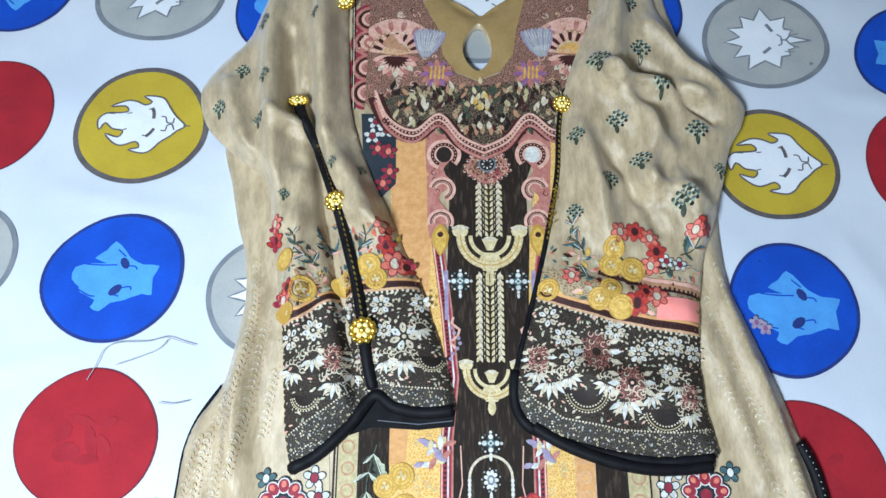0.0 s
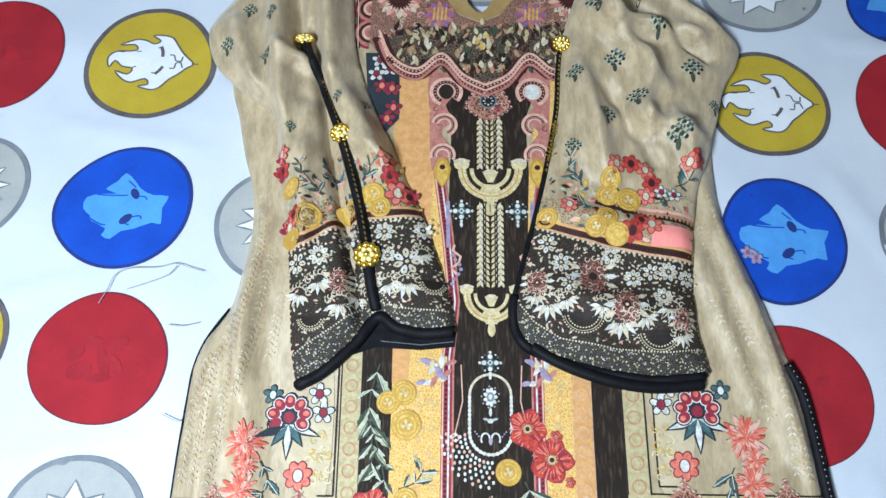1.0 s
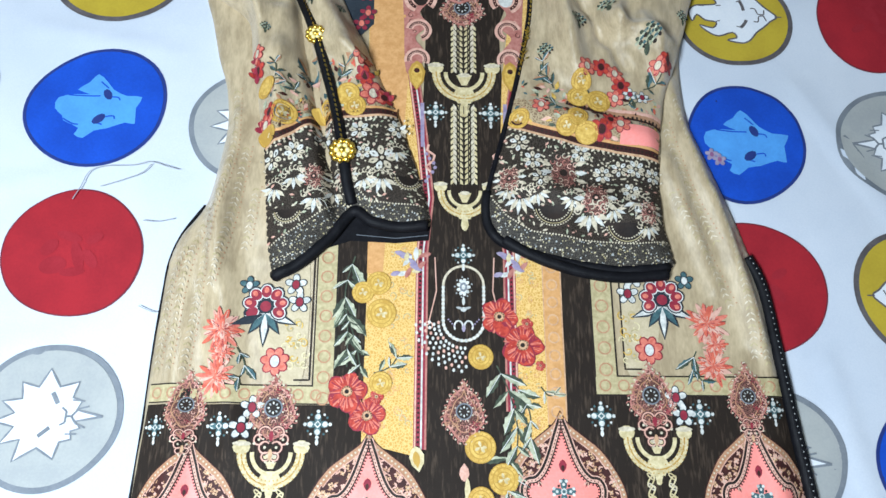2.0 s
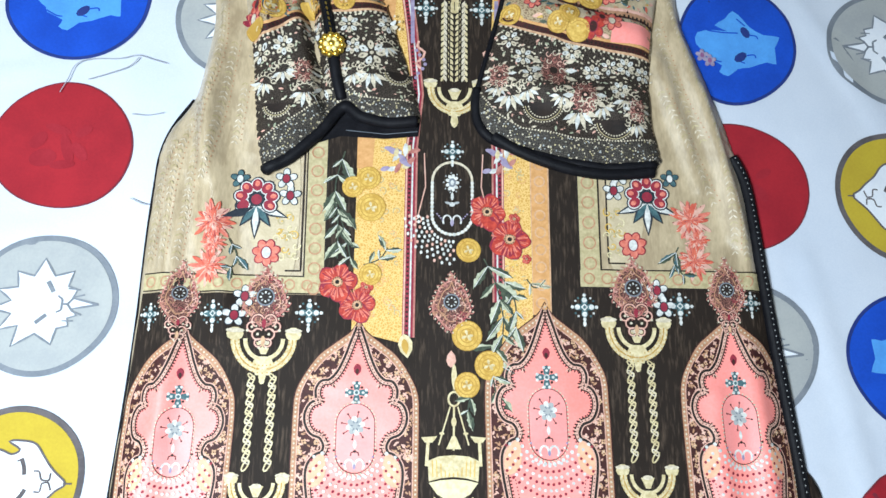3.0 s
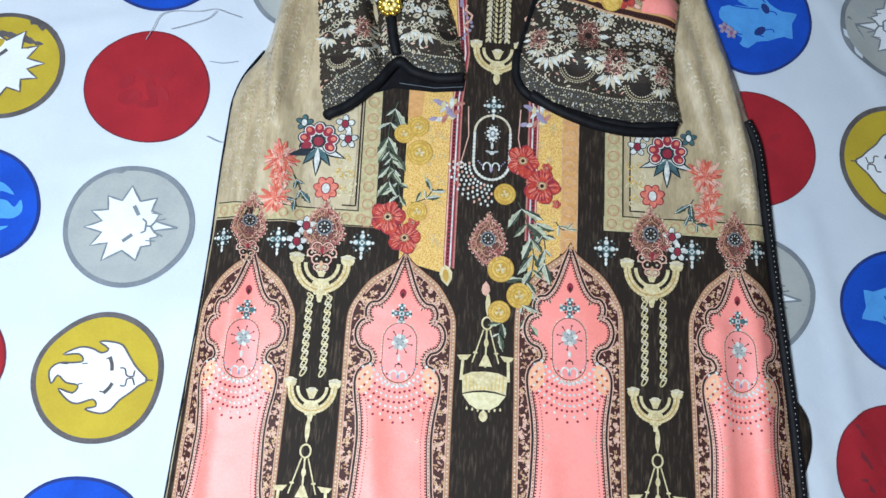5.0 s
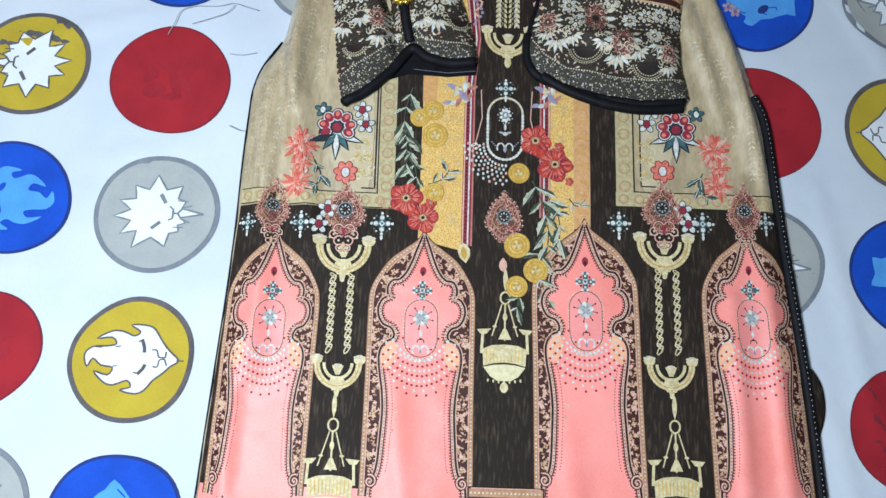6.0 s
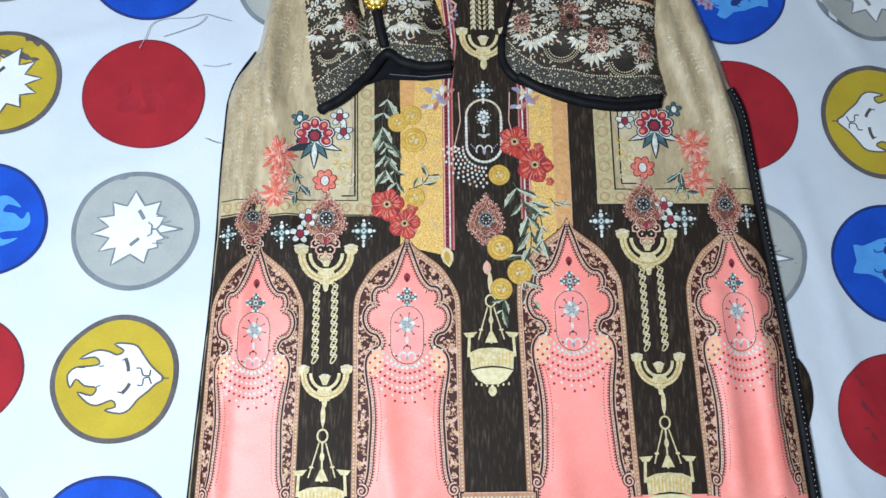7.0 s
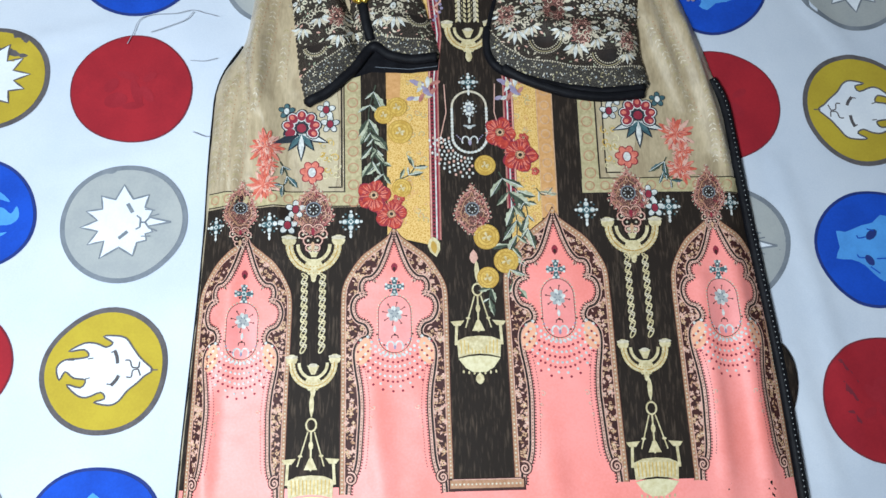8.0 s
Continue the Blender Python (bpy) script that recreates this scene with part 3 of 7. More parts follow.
def emblem(kind, x, y, rx, ry, seed, turn):
    face, rim = INKS[kind]
    p = Print()
    edge = [(u, v * ry / rx) for u, v in round_loop(rx, seed)]
    p.fill(edge, rim, 0.0008, 0.011)
    p.fill(shift(edge, 0, 0, 0.975 if kind == "red" else 0.95 if kind in ("blue", "tail") else 0.918), face, 0.0016, 0.011)
    disc = p.lay("emblem", bedsheet, sheet_z, (x, y), 0, label=SAYS[kind])
    q = Print()
    g = random.Random(seed + 50)
    if kind in ("grey", "burst"):
        q.fill(shift(STAR, 0, 0, 0.97), EM_WHITE, 0.0024, 0.011)
        q.stroke(shift(STAR, 0, 0, 0.98), 0.0019, rim, 0.0030, True, 0.006)
        # brow marks, muzzle and whiskers
        for a, b, w in (((0.003, 0.019), (0.0085, 0.010), 0.0036), ((0.005, -0.009), (-0.003, -0.016), 0.0034), ((0.0125, 0.007), (0.0165, 0.004), 0.0016), ((0.0165, 0.004), (0.0165, -0.005), 0.0018), ((0.0165, -0.005), (0.0125, -0.007), 0.0016),
                        ((0.0165, 0.0), (0.021, 0.0), 0.0018), ((0.021, 0.0), (0.026, 0.006), 0.0018), ((0.021, 0.0), (0.0255, -0.006), 0.0018), ((0.026, 0.006), (0.034, 0.008), 0.0014), ((0.0255, -0.006), (0.033, -0.009), 0.0014), ((0.020, 0.013), (0.030, 0.012), 0.0012), ((0.018, -0.014), (0.027, -0.014), 0.0012)):
            q.stroke([a, b], w, rim, 0.0034)
    elif kind == "yellow":
        q.fill(FLAME, EM_WHITE, 0.0024, 0.011)
        q.stroke(FLAME, 0.0017, rim, 0.0030, True, 0.006)
        q.stroke([(0.042, 0.0), (0.049, 0.0)], 0.0012, rim, 0.0032)
        for line, w in (([(0.008, 0.019), (0.0105, 0.013), (0.0115, 0.0066)], 0.0032), ([(0.0135, -0.0043), (0.011, -0.009), (0.007, -0.0135)], 0.0032), ([(0.005, 0.017), (0.009, 0.018)], 0.0012), ([(0.003, -0.012), (0.008, -0.013)], 0.0012),
                        ([(0.0185, 0.0095), (0.023, 0.009), (0.0255, 0.003), (0.0315, 0.0025)], 0.0013), ([(0.0205, -0.006), (0.025, -0.006), (0.0262, 0.0), (0.031, 0.001)], 0.0013), ([(0.0315, 0.0025), (0.032, 0.008)], 0.0013), ([(0.031, 0.001), (0.0335, -0.005)], 0.0013),
                        ([(-0.016, 0.0114), (-0.011, 0.012)], 0.0011), ([(-0.017, -0.007), (-0.013, -0.006)], 0.0011), ([(-0.034, 0.0105), (-0.028, 0.0105)], 0.0011)):
            q.stroke(smooth_loop(line, False, 4), w, rim, 0.0034, step=0.006)
    elif kind == "blue":
        q.fill(smooth_loop(WOLF, per=2), EM_SKY, 0.0024, 0.011)
        q.add(oval(0.009, 0.0125, 0.0062, 0.0038, 9, -1.0), rim, 0.0032).add(oval(0.004, -0.0132, 0.0070, 0.0042, 9, 0.7), rim, 0.0032)
        for line in ([(0.013, 0.010), (0.019, 0.0095), (0.021, 0.0065)], [(0.010, -0.011), (0.017, -0.010), (0.0185, -0.013)], [(-0.027, 0.0118), (-0.012, 0.0108), (0.002, 0.0112)], [(-0.029, -0.013), (-0.020, -0.018), (-0.014, -0.019)], [(0.0, -0.0165), (0.008, -0.019)], [(0.001, 0.026), (0.009, 0.019)]):
            q.stroke(smooth_loop(line, False, 4), 0.0013, face, 0.0032, step=0.006)
    elif kind == "tail":
        q.fill(FLAME, EM_SKY, 0.0024, 0.011)
        q.add(oval(0.010, 0.012, 0.006, 0.003, 9, -1.2), face, 0.0032).add(oval(0.010, -0.010, 0.006, 0.003, 9, 0.9), face, 0.0032)
    else:
        for k, (ax, ay, lx, ly, tilt) in enumerate(((-0.016, -0.012, 0.012, 0.008, 0.2), (-0.022, 0.004, 0.009, 0.006, 0.8), (-0.004, 0.014, 0.012, 0.004, -0.3), (0.004, -0.004, 0.005, 0.014, 0.3), (0.014, -0.006, 0.010, 0.005, -0.9), (0.018, 0.012, 0.008, 0.004, 0.5), (0.001, -0.018, 0.011, 0.004, 0.1))):
            q.add(oval(ax + g.uniform(-0.002, 0.002), ay, lx, ly, 14, tilt), EM_RED_TONE, 0.0024 + k * 0.0001)
    q.lay("figure", disc, sheet_z, (x, y), turn)


# the printed columns: those beside the kurta face one way, the outer ones the other way
HALF = 3.1416
EMBLEMS = [("grey", -0.346, 0.732, 0.0680, 0.0650, 0.0), ("yellow", -0.342, 0.571, 0.0660, 0.0670, -0.04), ("blue", -0.343, 0.413, 0.0645, 0.0625, 0.0), ("red", -0.3415, 0.270, 0.0622, 0.0578, 0.0), ("grey", -0.340, 0.130, 0.0605, 0.0600, 0.0),
           ("yellow", -0.3475, -0.012, 0.0597, 0.0580, 0.0), ("blue", -0.347, -0.154, 0.0600, 0.0590, 0.0), ("blue", -0.502, 0.744, 0.0620, 0.0620, HALF), ("red", -0.494, 0.583, 0.0610, 0.0640, HALF), ("grey", -0.496, 0.430, 0.0600, 0.0560, HALF),
           ("burst", -0.4855, 0.283, 0.0600, 0.0577, HALF), ("tail", -0.485, 0.141, 0.0600, 0.0575, HALF), ("red", -0.493, -0.006, 0.0595, 0.0565, HALF), ("grey", -0.484, -0.150, 0.0600, 0.0600, HALF), ("blue", -0.205, 0.712, 0.0600, 0.0600, 0.0),
           ("grey", -0.194, 0.398, 0.0600, 0.0600, 0.0), ("grey", -0.006, 0.706, 0.0680, 0.0680, 0.0), ("blue", 0.143, 0.704, 0.0600, 0.0600, 0.0), ("grey", 0.282, 0.666, 0.0625, 0.0590, -0.03), ("yellow", 0.271, 0.526, 0.0592, 0.0580, -0.03),
           ("blue", 0.2655, 0.385, 0.0585, 0.0600, -0.05), ("red", 0.2595, 0.245, 0.0600, 0.0603, 0.0), ("grey", 0.2535, 0.098, 0.0600, 0.0580, -0.05), ("blue", 0.429, 0.647, 0.0600, 0.0600, HALF), ("red", 0.415, 0.525, 0.0600, 0.0600, HALF),
           ("grey", 0.414, 0.386, 0.0600, 0.0600, HALF), ("yellow", 0.4035, 0.238, 0.0600, 0.0600, HALF), ("blue", 0.3985, 0.092, 0.0600, 0.0605, HALF), ("red", 0.3855, -0.054, 0.0600, 0.0595, HALF)]
for i, (kind_of, ex, ey, erx, ery, way) in enumerate(EMBLEMS):
    emblem(kind_of, ex, ey, erx, ery, i, way)

# ---- the kurta ----
kurta = new("kurta")
tagged(kurta, "beige printed long-sleeved kurta laid flat on the bedsheet", "kurta")
cloth_piece("body", BODY, body_z, 0.0045, BEIGE, kurta, "beige silk body with turned edges", 0.0, KEYHOLE)
sleeve_left = cloth_piece("sleeve", SLEEVE_L, left_z, 0.0035, BEIGE, kurta, "folded beige sleeve with a slit and a dark lace cuff", 0.008)
sleeve_right = cloth_piece("sleeve", SLEEVE_R, right_z, 0.0035, BEIGE, kurta, "wrinkled beige sleeve with a dark lace cuff", 0.008)


def panel(name, loop, mat, lift, label="", step=0.006):
    return Print().fill(loop, mat, lift, step).lay(name, kurta, body_z, label=label)


def rect(x0, x1, y0, y1):
    return [(x0, y0), (x1, y0), (x1, y1), (x0, y1)]


# broad printed fields of the skirt and the chest
panel("skirt_ground", [(-0.257, 0.139), (-0.262, 0.05), (-0.267, -0.03), (-0.2735, -0.16), (0.287, -0.16), (0.280, -0.024), (0.274, 0.039), (0.266, 0.116), (0.264, 0.148), (0.1, 0.150), (-0.1, 0.139)], BROWN, 0.0006, "dark brown printed ground", 0.0045)
panel("hem_field", [(-0.2710, -0.1195), (-0.2735, -0.161), (0.287, -0.161), (0.2853, -0.1195)], PINK, 0.0012, "salmon pink hem")
# the two cream patches put a pale glow into the colour of the beige
panel("cream_field", smooth_loop([(-0.133, 0.16), (-0.133, 0.262), (-0.150, 0.240), (-0.172, 0.205), (-0.160, 0.165)]), CREAMFIELD, 0.0006, "pale cream glow painted on the beige")
panel("cream_field", smooth_loop([(0.134, 0.17), (0.134, 0.262), (0.150, 0.245), (0.165, 0.215), (0.155, 0.175)]), CREAMFIELD, 0.0006, "pale cream glow painted on the beige")
panel("chest_column", [(-0.033, 0.14), (0.037, 0.14), (0.037, 0.27), (0.032, 0.33), (0.036, 0.44), (0.034, 0.50), (0.05, 0.55), (-0.055, 0.55), (-0.036, 0.50), (-0.038, 0.40), (-0.03, 0.33), (-0.033, 0.26)], BROWN, 0.0010, "dark brown centre column")
panel("dark_stripe", rect(-0.108, -0.082, 0.138, 0.34), BROWN, 0.0006, "dark brown stripe")
panel("dark_stripe", rect(0.083, 0.1075, 0.14, 0.34), BROWN, 0.0006, "dark brown stripe")
panel("gold_stripe", [(-0.083, 0.11), (-0.041, 0.10), (-0.0415, 0.27), (-0.038, 0.34), (-0.048, 0.44), (-0.052, 0.56), (-0.092, 0.56), (-0.088, 0.4), (-0.083, 0.27)], GOLDFIL, 0.0013, "orange stripe with golden scrolls")
panel("gold_stripe", [(0.037, 0.10), (0.067, 0.10), (0.066, 0.34), (0.06, 0.44), (0.068, 0.56), (0.05, 0.56), (0.036, 0.44), (0.032, 0.34), (0.037, 0.27)], GOLDFIL, 0.0013, "orange stripe with golden scrolls")
panel("orange_edging", [(-0.0835, 0.25), (-0.070, 0.25), (-0.066, 0.33), (-0.054, 0.40), (-0.051, 0.46), (-0.054, 0.555), (-0.091, 0.555), (-0.0875, 0.4), (-0.084, 0.3)], ORANGE, 0.0017, "plain orange stripe")


def ringed_strip(pts, width, mat, ring_mat, label, edge_mat=DARKDOT):
    p = Print()
    p.stroke(pts, width, edge_mat, 0.0012)
    p.stroke(pts, width * 0.86, mat, 0.0017)
    for x, y, a in along(pts, width * 0.92):
        p.stroke([(x + width * 0.27 * math.cos(b), y + width * 0.27 * math.sin(b)) for b in np.linspace(0, 6.283, 11)], 0.0013, ring_mat, 0.0022)
    return p.lay("border_strip", kurta, body_z, label=label)


ringed_strip([(-0.118, 0.34), (-0.1155, 0.143), (-0.1155, 0.1425)], 0.0185, STRIP, BORDERTAN, "pale gold strip with rings")
ringed_strip([(-0.2565, 0.148), (-0.18, 0.1475), (-0.1065, 0.147)], 0.0155, STRIP, BORDERTAN, "pale gold strip with rings")
ringed_strip([(0.1165, 0.34), (0.1165, 0.155), (0.1165, 0.1545)], 0.0195, STRIP, BORDERTAN, "pale gold strip with rings")
ringed_strip([(0.1075, 0.1565), (0.18, 0.1565), (0.2635, 0.1565)], 0.0165, STRIP, BORDERTAN, "pale gold strip with rings")
ringed_strip([(0.0745, 0.34), (0.0745, 0.125)], 0.0165, ORANGE, LEAFGOLD, "orange strip with rings", LEAFGOLD)
Print().stroke([(-0.1290, 0.33), (-0.1272, 0.159), (-0.140, 0.159)], 0.0014, DARKDOT, 0.0014).lay("corner_line", kurta, body_z, label="black corner line")
Print().stroke([(0.1325, 0.33), (0.1325, 0.170), (0.147, 0.170)], 0.0014, DARKDOT, 0.0014).lay("corner_line", kurta, body_z, label="black corner line")

for side in (-1, 1):
    p = Print()
    c = 0.001
    foot = 0.105 if side < 0 else 0.135
    line = [(side * 0.0375 + c, foot), (side * 0.0375 + c, 0.27), (side * 0.033 + c, 0.32), (side * 0.039 + c, 0.38), (side * 0.048 + c, 0.445)]
    p.stroke(line, 0.0105, CRIMSON, 0.0016)
    p.stroke([(x + side * 0.004, y) for x, y in line], 0.0014, DUSK, 0.0022)
    p.stroke([(x - side * 0.001, y) for x, y in line], 0.0014, ICE, 0.0022)
    p.stroke([(x - side * 0.0045, y) for x, y in line], 0.0016, ROSE, 0.0022)
    p.dots([(x + side * 0.0015, y) for x, y, a in along(line, 0.0038)], 0.0011, DARKDOT, 0.0026)
    p.lay("beaded_stripe", kurta, body_z, label="narrow crimson and pink beaded stripe")


# arches of the skirt
def comb(p, line, inset, length, gap, width, mat, lift, side=1):
    """Short ticks that stand across a line, like the teeth of a comb."""
    for x, y, a in along(line, gap):
        nx, ny = -math.sin(a) * side, math.cos(a) * side
        p.stroke([(x + nx * inset, y + ny * inset), (x + nx * (inset + length), y + ny * (inset + length))], width, mat, lift, step=0.01)


def beside(line, d):
    """The same line, set off by d to its outer side."""
    q = np.array(line, float)
    w = np.gradient(q, axis=0)
    w /= np.linalg.norm(w, axis=1)[:, None] + 1e-12
    q = q + np.stack([-w[:, 1], w[:, 0]], 1) * d
    return [(max(x, 0.0), y) for x, y in q]


def floret(p, x, y, r, a, petal_mat, heart, lift):
    for k in range(4):
        p.add(petal(x, y, r, r * 0.75, a + k * 1.5708), petal_mat, lift)
    p.add(oval(x, y, r * 0.28, None, 5), heart, lift + 0.0003)


def arch_print(seed):
    p = Print()
    g = random.Random(seed)
    outer = smooth_loop([(0.0, 0.001), (0.006, -0.009), (0.0185, -0.019), (0.032, -0.030), (0.0425, -0.045), (0.0500, -0.062), (0.0512, -0.085), (0.0512, -0.126), (0.0512, -0.17), (0.0515, -0.207), (0.0520, -0.256)], False)
    half = [tuple(q) for q in outer]
    loop = half + mirror(half)[:-1]
    p.fill(loop, BORDERTAN, 0.0014, 0.0045)
    inner = [(max(x - 0.0042, 0), y - 0.0042) if y > -0.04 else (x - 0.0046, y) for x, y in half]
    rim_loop = inner + mirror(inner)[:-1]
    p.fill(rim_loop, MAROON, 0.0019, 0.0038)
    line = [(max(x - 0.0022, 0), y - 0.0022) if y > -0.04 else (x - 0.0024, y) for x, y in half]
    edge = [(max(x - 0.0044, 0), y - 0.0044) if y > -0.04 else (x - 0.0048, y) for x, y in half]
    for s in (1, -1):
        p.dots([(s * x, y) for x, y, a in along(line, 0.0036)], 0.00095, CREAM, 0.0023)
        p.stroke([(s * x, y) for x, y in half], 0.0009, MAROON, 0.0022)
        p.stroke([(s * x, y) for x, y in edge], 0.0008, DUSK, 0.0022)
    pink = smooth_loop([(0.0, -0.006), (0.0048, -0.019), (0.0092, -0.032), (0.0150, -0.0445), (0.0215, -0.0515), (0.0282, -0.0530), (0.0315, -0.0585), (0.0312, -0.0650), (0.0296, -0.0680), (0.0360, -0.0710), (0.0395, -0.0780),
                        (0.0392, -0.0860), (0.0350, -0.0935), (0.0275, -0.0970), (0.0238, -0.1040), (0.0255, -0.1100), (0.0305, -0.1125), (0.0355, -0.1185), (0.0372, -0.1270), (0.0360, -0.1400), (0.0332, -0.1570), (0.0318, -0.1750), (0.0322, -0.1900),
                        (0.0332, -0.2070), (0.0345, -0.2250), (0.0375, -0.2370), (0.0425, -0.2425), (0.0440, -0.2560)], False, 5)
    ph = [tuple(q) for q in pink]
    pink_loop = np.array(ph + mirror(ph)[:-1])
    # the maroon band is crowded with small copper flowers and leaves
    for i, (x, y) in enumerate(scatter(rim_loop, 460, 0.0010, seed, pink_loop)):
        k = g.uniform(0.0027, 0.0046)
        if i % 3 == 0:
            floret(p, x, y, k * 0.62, g.uniform(0, 1.5), (LEAFGOLD, DUSK)[i % 2], CREAM if i % 4 else MAROON, 0.0024 + 0.0001 * (i % 3))
        else:
            p.add(leaf(x, y, k, k * 0.42, g.uniform(-0.8, 3.9)), (LEAFGOLD, DUSK, BORDERTAN)[i % 3], 0.0022 + 0.0001 * (i % 4))
    p.fill(ph + mirror(ph)[:-1], PINK, 0.0030, 0.0032)
    # a pale ribbon with a dark comb runs along the edge of the pink
    rib, tooth, out = beside(ph, -0.0008), beside(ph, -0.0024), beside(ph, 0.0014)
    for s in (1, -1):
        p.stroke([(s * x, y) for x, y in out], 0.0030, DARKDOT, 0.0033, step=0.003)
        p.stroke([(s * x, y) for x, y in beside(ph, 0.0030)], 0.0009, DUSK, 0.0035, step=0.003)
        p.stroke([(s * x, y) for x, y in tooth], 0.0010, DARKDOT, 0.0037, step=0.003)
        p.stroke([(s * x, y) for x, y in rib], 0.0026, DUSK, 0.0036, step=0.003)
        comb(p, [(s * x, y) for x, y in tooth], 0.0004, 0.0016, 0.0026, 0.0011, MAROON, 0.0040, -s)
        p.dots([(s * x, y) for x, y, a in along(rib, 0.0030)], 0.0006, MAROON, 0.0041, 5)
    for s in (1, -1):
        inside_line = [(x - 0.0078, y) for x, y in ph if -0.235 < y < -0.135]
        p.dots([(s * x, y) for x, y, a in along(inside_line, 0.0027)], 0.00055, MAROON, 0.0042, 5)
        # peach shoulder, tongue of curls at the cusps, scroll at the foot
        p.fill(smooth_loop([(s * 0.0250, -0.1105), (s * 0.0302, -0.1130), (s * 0.0352, -0.1190), (s * 0.0368, -0.1275), (s * 0.0345, -0.1370), (s * 0.0255, -0.1330), (s * 0.0225, -0.1220)], per=3), PEACH, 0.0042, 0.005)
        for cx, cy, a in ((0.0195, -0.0535, -2.0), (0.0296, -0.0680, 3.3), (0.0275, -0.0970, 2.7), (0.0240, -0.1040, 3.0)):
            for da in (-0.5, 0.0, 0.5):
                p.add(leaf(s * cx, cy, 0.0048, 0.0014, (a + da) if s > 0 else math.pi - a - da), DUSK if da else MAROON, 0.0044)
        for w, m, up in ((0.0034, MAROON, 0.0), (0.0014, DUSK, 0.0004)):
            p.stroke([(s * (0.0418 + 0.0058 * k * math.cos(a)), -0.2420 + 0.0062 * k * math.sin(a)) for a, k in zip(np.linspace(1.2, 10, 26), np.linspace(1, 0.2, 26))], w, m, 0.0046 + up, step=0.002)
    # the jewel that hangs inside: bud, cross, beaded frame, white flower, drops
    p.add(petal(0, -0.047, 0.010, 0.0062, 1.57), CRIMSON, 0.0048).add(petal(0, -0.046, 0.005, 0.003, 1.57), MAROON, 0.0050)
    for k in range(4):
        a = k * 1.5708
        p.add(petal(0, -0.0610, 0.0098, 0.0056, a), TEAL, 0.0048)
        for b in (-0.28, 0.28):
            p.add(oval(0.0082 * math.cos(a + b), -0.0610 + 0.0082 * math.sin(a + b), 0.0014, None, 6), ICE, 0.0052)
        p.add(oval(0.0054 * math.cos(a), -0.0610 + 0.0054 * math.sin(a), 0.0012, None, 6), ICE, 0.0052)
        p.add(oval(0.0058 * math.cos(a + 0.785), -0.0610 + 0.0058 * math.sin(a + 0.785), 0.0011, None, 6), DARKDOT, 0.0052)
    p.add(oval(0, -0.0610, 0.0026, None, 8), ICE, 0.0054).add(oval(0, -0.0610, 0.0014, None, 8), TEAL, 0.0056)
    cap = [(0.0155 * math.cos(a), -0.0865 + 0.0165 * math.sin(a)) for a in np.linspace(0, 3.1416, 14)] + [(0.0155 * math.cos(a), -0.1095 + 0.0165 * math.sin(a)) for a in np.linspace(3.1416, 6.2832, 14)]
    p.fill(shift(cap, 0, 0, 0.99), PINKDEEP, 0.0044)
    p.stroke(cap, 0.0006, MAROON, 0.0046, True)
    p.dots([(x * 1.05, (y + 0.0988) * 1.04 - 0.0988) for x, y, a in along(cap + cap[:1], 0.0030)], 0.0008, CREAM, 0.0048, 6)
    for k in range(8):
        a = k * 0.7854 + 0.2
        p.add(oval(0.0046 * math.cos(a), -0.0880 + 0.0050 * math.sin(a), 0.0032, 0.0024, 9, a), (ICE, EM_GREY)[k % 2], 0.0050)
        p.add(oval(0.0112 * math.cos(a + 0.39), -0.0880 + 0.0112 * math.sin(a + 0.39), 0.0009, None, 5), DARKDOT, 0.0050)
        p.stroke([(0.0068 * math.cos(a + 0.39), -0.0880 + 0.0068 * math.sin(a + 0.39)), (0.0105 * math.cos(a + 0.39), -0.0880 + 0.0105 * math.sin(a + 0.39))], 0.0006, MAROON, 0.0050)
    p.add(oval(0, -0.0880, 0.0034, None, 10), EM_GREY, 0.0053)
    for k in range(6):
        a = k * 1.047
        p.add(oval(0.0030 * math.cos(a), -0.0880 + 0.0034 * math.sin(a), 0.0014, 0.0006, 6, a), EM_GREYRIM, 0.0056)
    p.add(petal(0, -0.0990, 0.0075, 0.0030, -1.57), ICE, 0.0052).add(oval(0, -0.1085, 0.0012, None, 6), DARKDOT, 0.0052)
    for s in (-1, 1):
        p.stroke([(0, -0.1085), (s * 0.0028, -0.1095), (s * 0.0032, -0.1120)], 0.0009, DARKDOT, 0.0052)
        p.stroke([(s * (0.0040 + 0.0036 * math.cos(a)), -0.1195 + 0.0046 * math.sin(a)) for a in np.linspace(-0.8, 3.4, 9)], 0.0017, ICE, 0.0052, step=0.002)
        for k in range(5):
            p.add(oval(s * (0.0080 + 0.0022 * k), -0.1190 + 0.0020 * k * k * 0.35, 0.0010, None, 6), (LILAC, MAROON, ICE)[k % 3], 0.0052)
    p.add(petal(0, -0.1180, 0.0050, 0.0024, -1.57), LILAC, 0.0054)
    # beaded bib: strands of white and crimson beads that hang in a bow
    for row in range(8):
        for i in range(17):
            x = -0.0368 + 0.0046 * (i + 0.5 * (row % 2)) + g.uniform(-0.0003, 0.0003)
            y = -0.1300 - 0.0047 * row + 0.0225 * (x / 0.037) ** 2 + g.uniform(-0.0004, 0.0004)
            if abs(x) < 0.0360 and (row < 6 or (i % 2 and abs(x) < 0.026)):
                p.add(oval(x, y, 0.0014 if row % 2 == 0 else 0.0012, None, 6), ICE if (row % 2 == 0) else CRIMSON, 0.0052)
    p.dots([(x, -0.1290 + 0.0260 * (x / 0.030) ** 2) for x in np.linspace(-0.0255, 0.0255, 15)], 0.0016, ICE, 0.0054, 7)
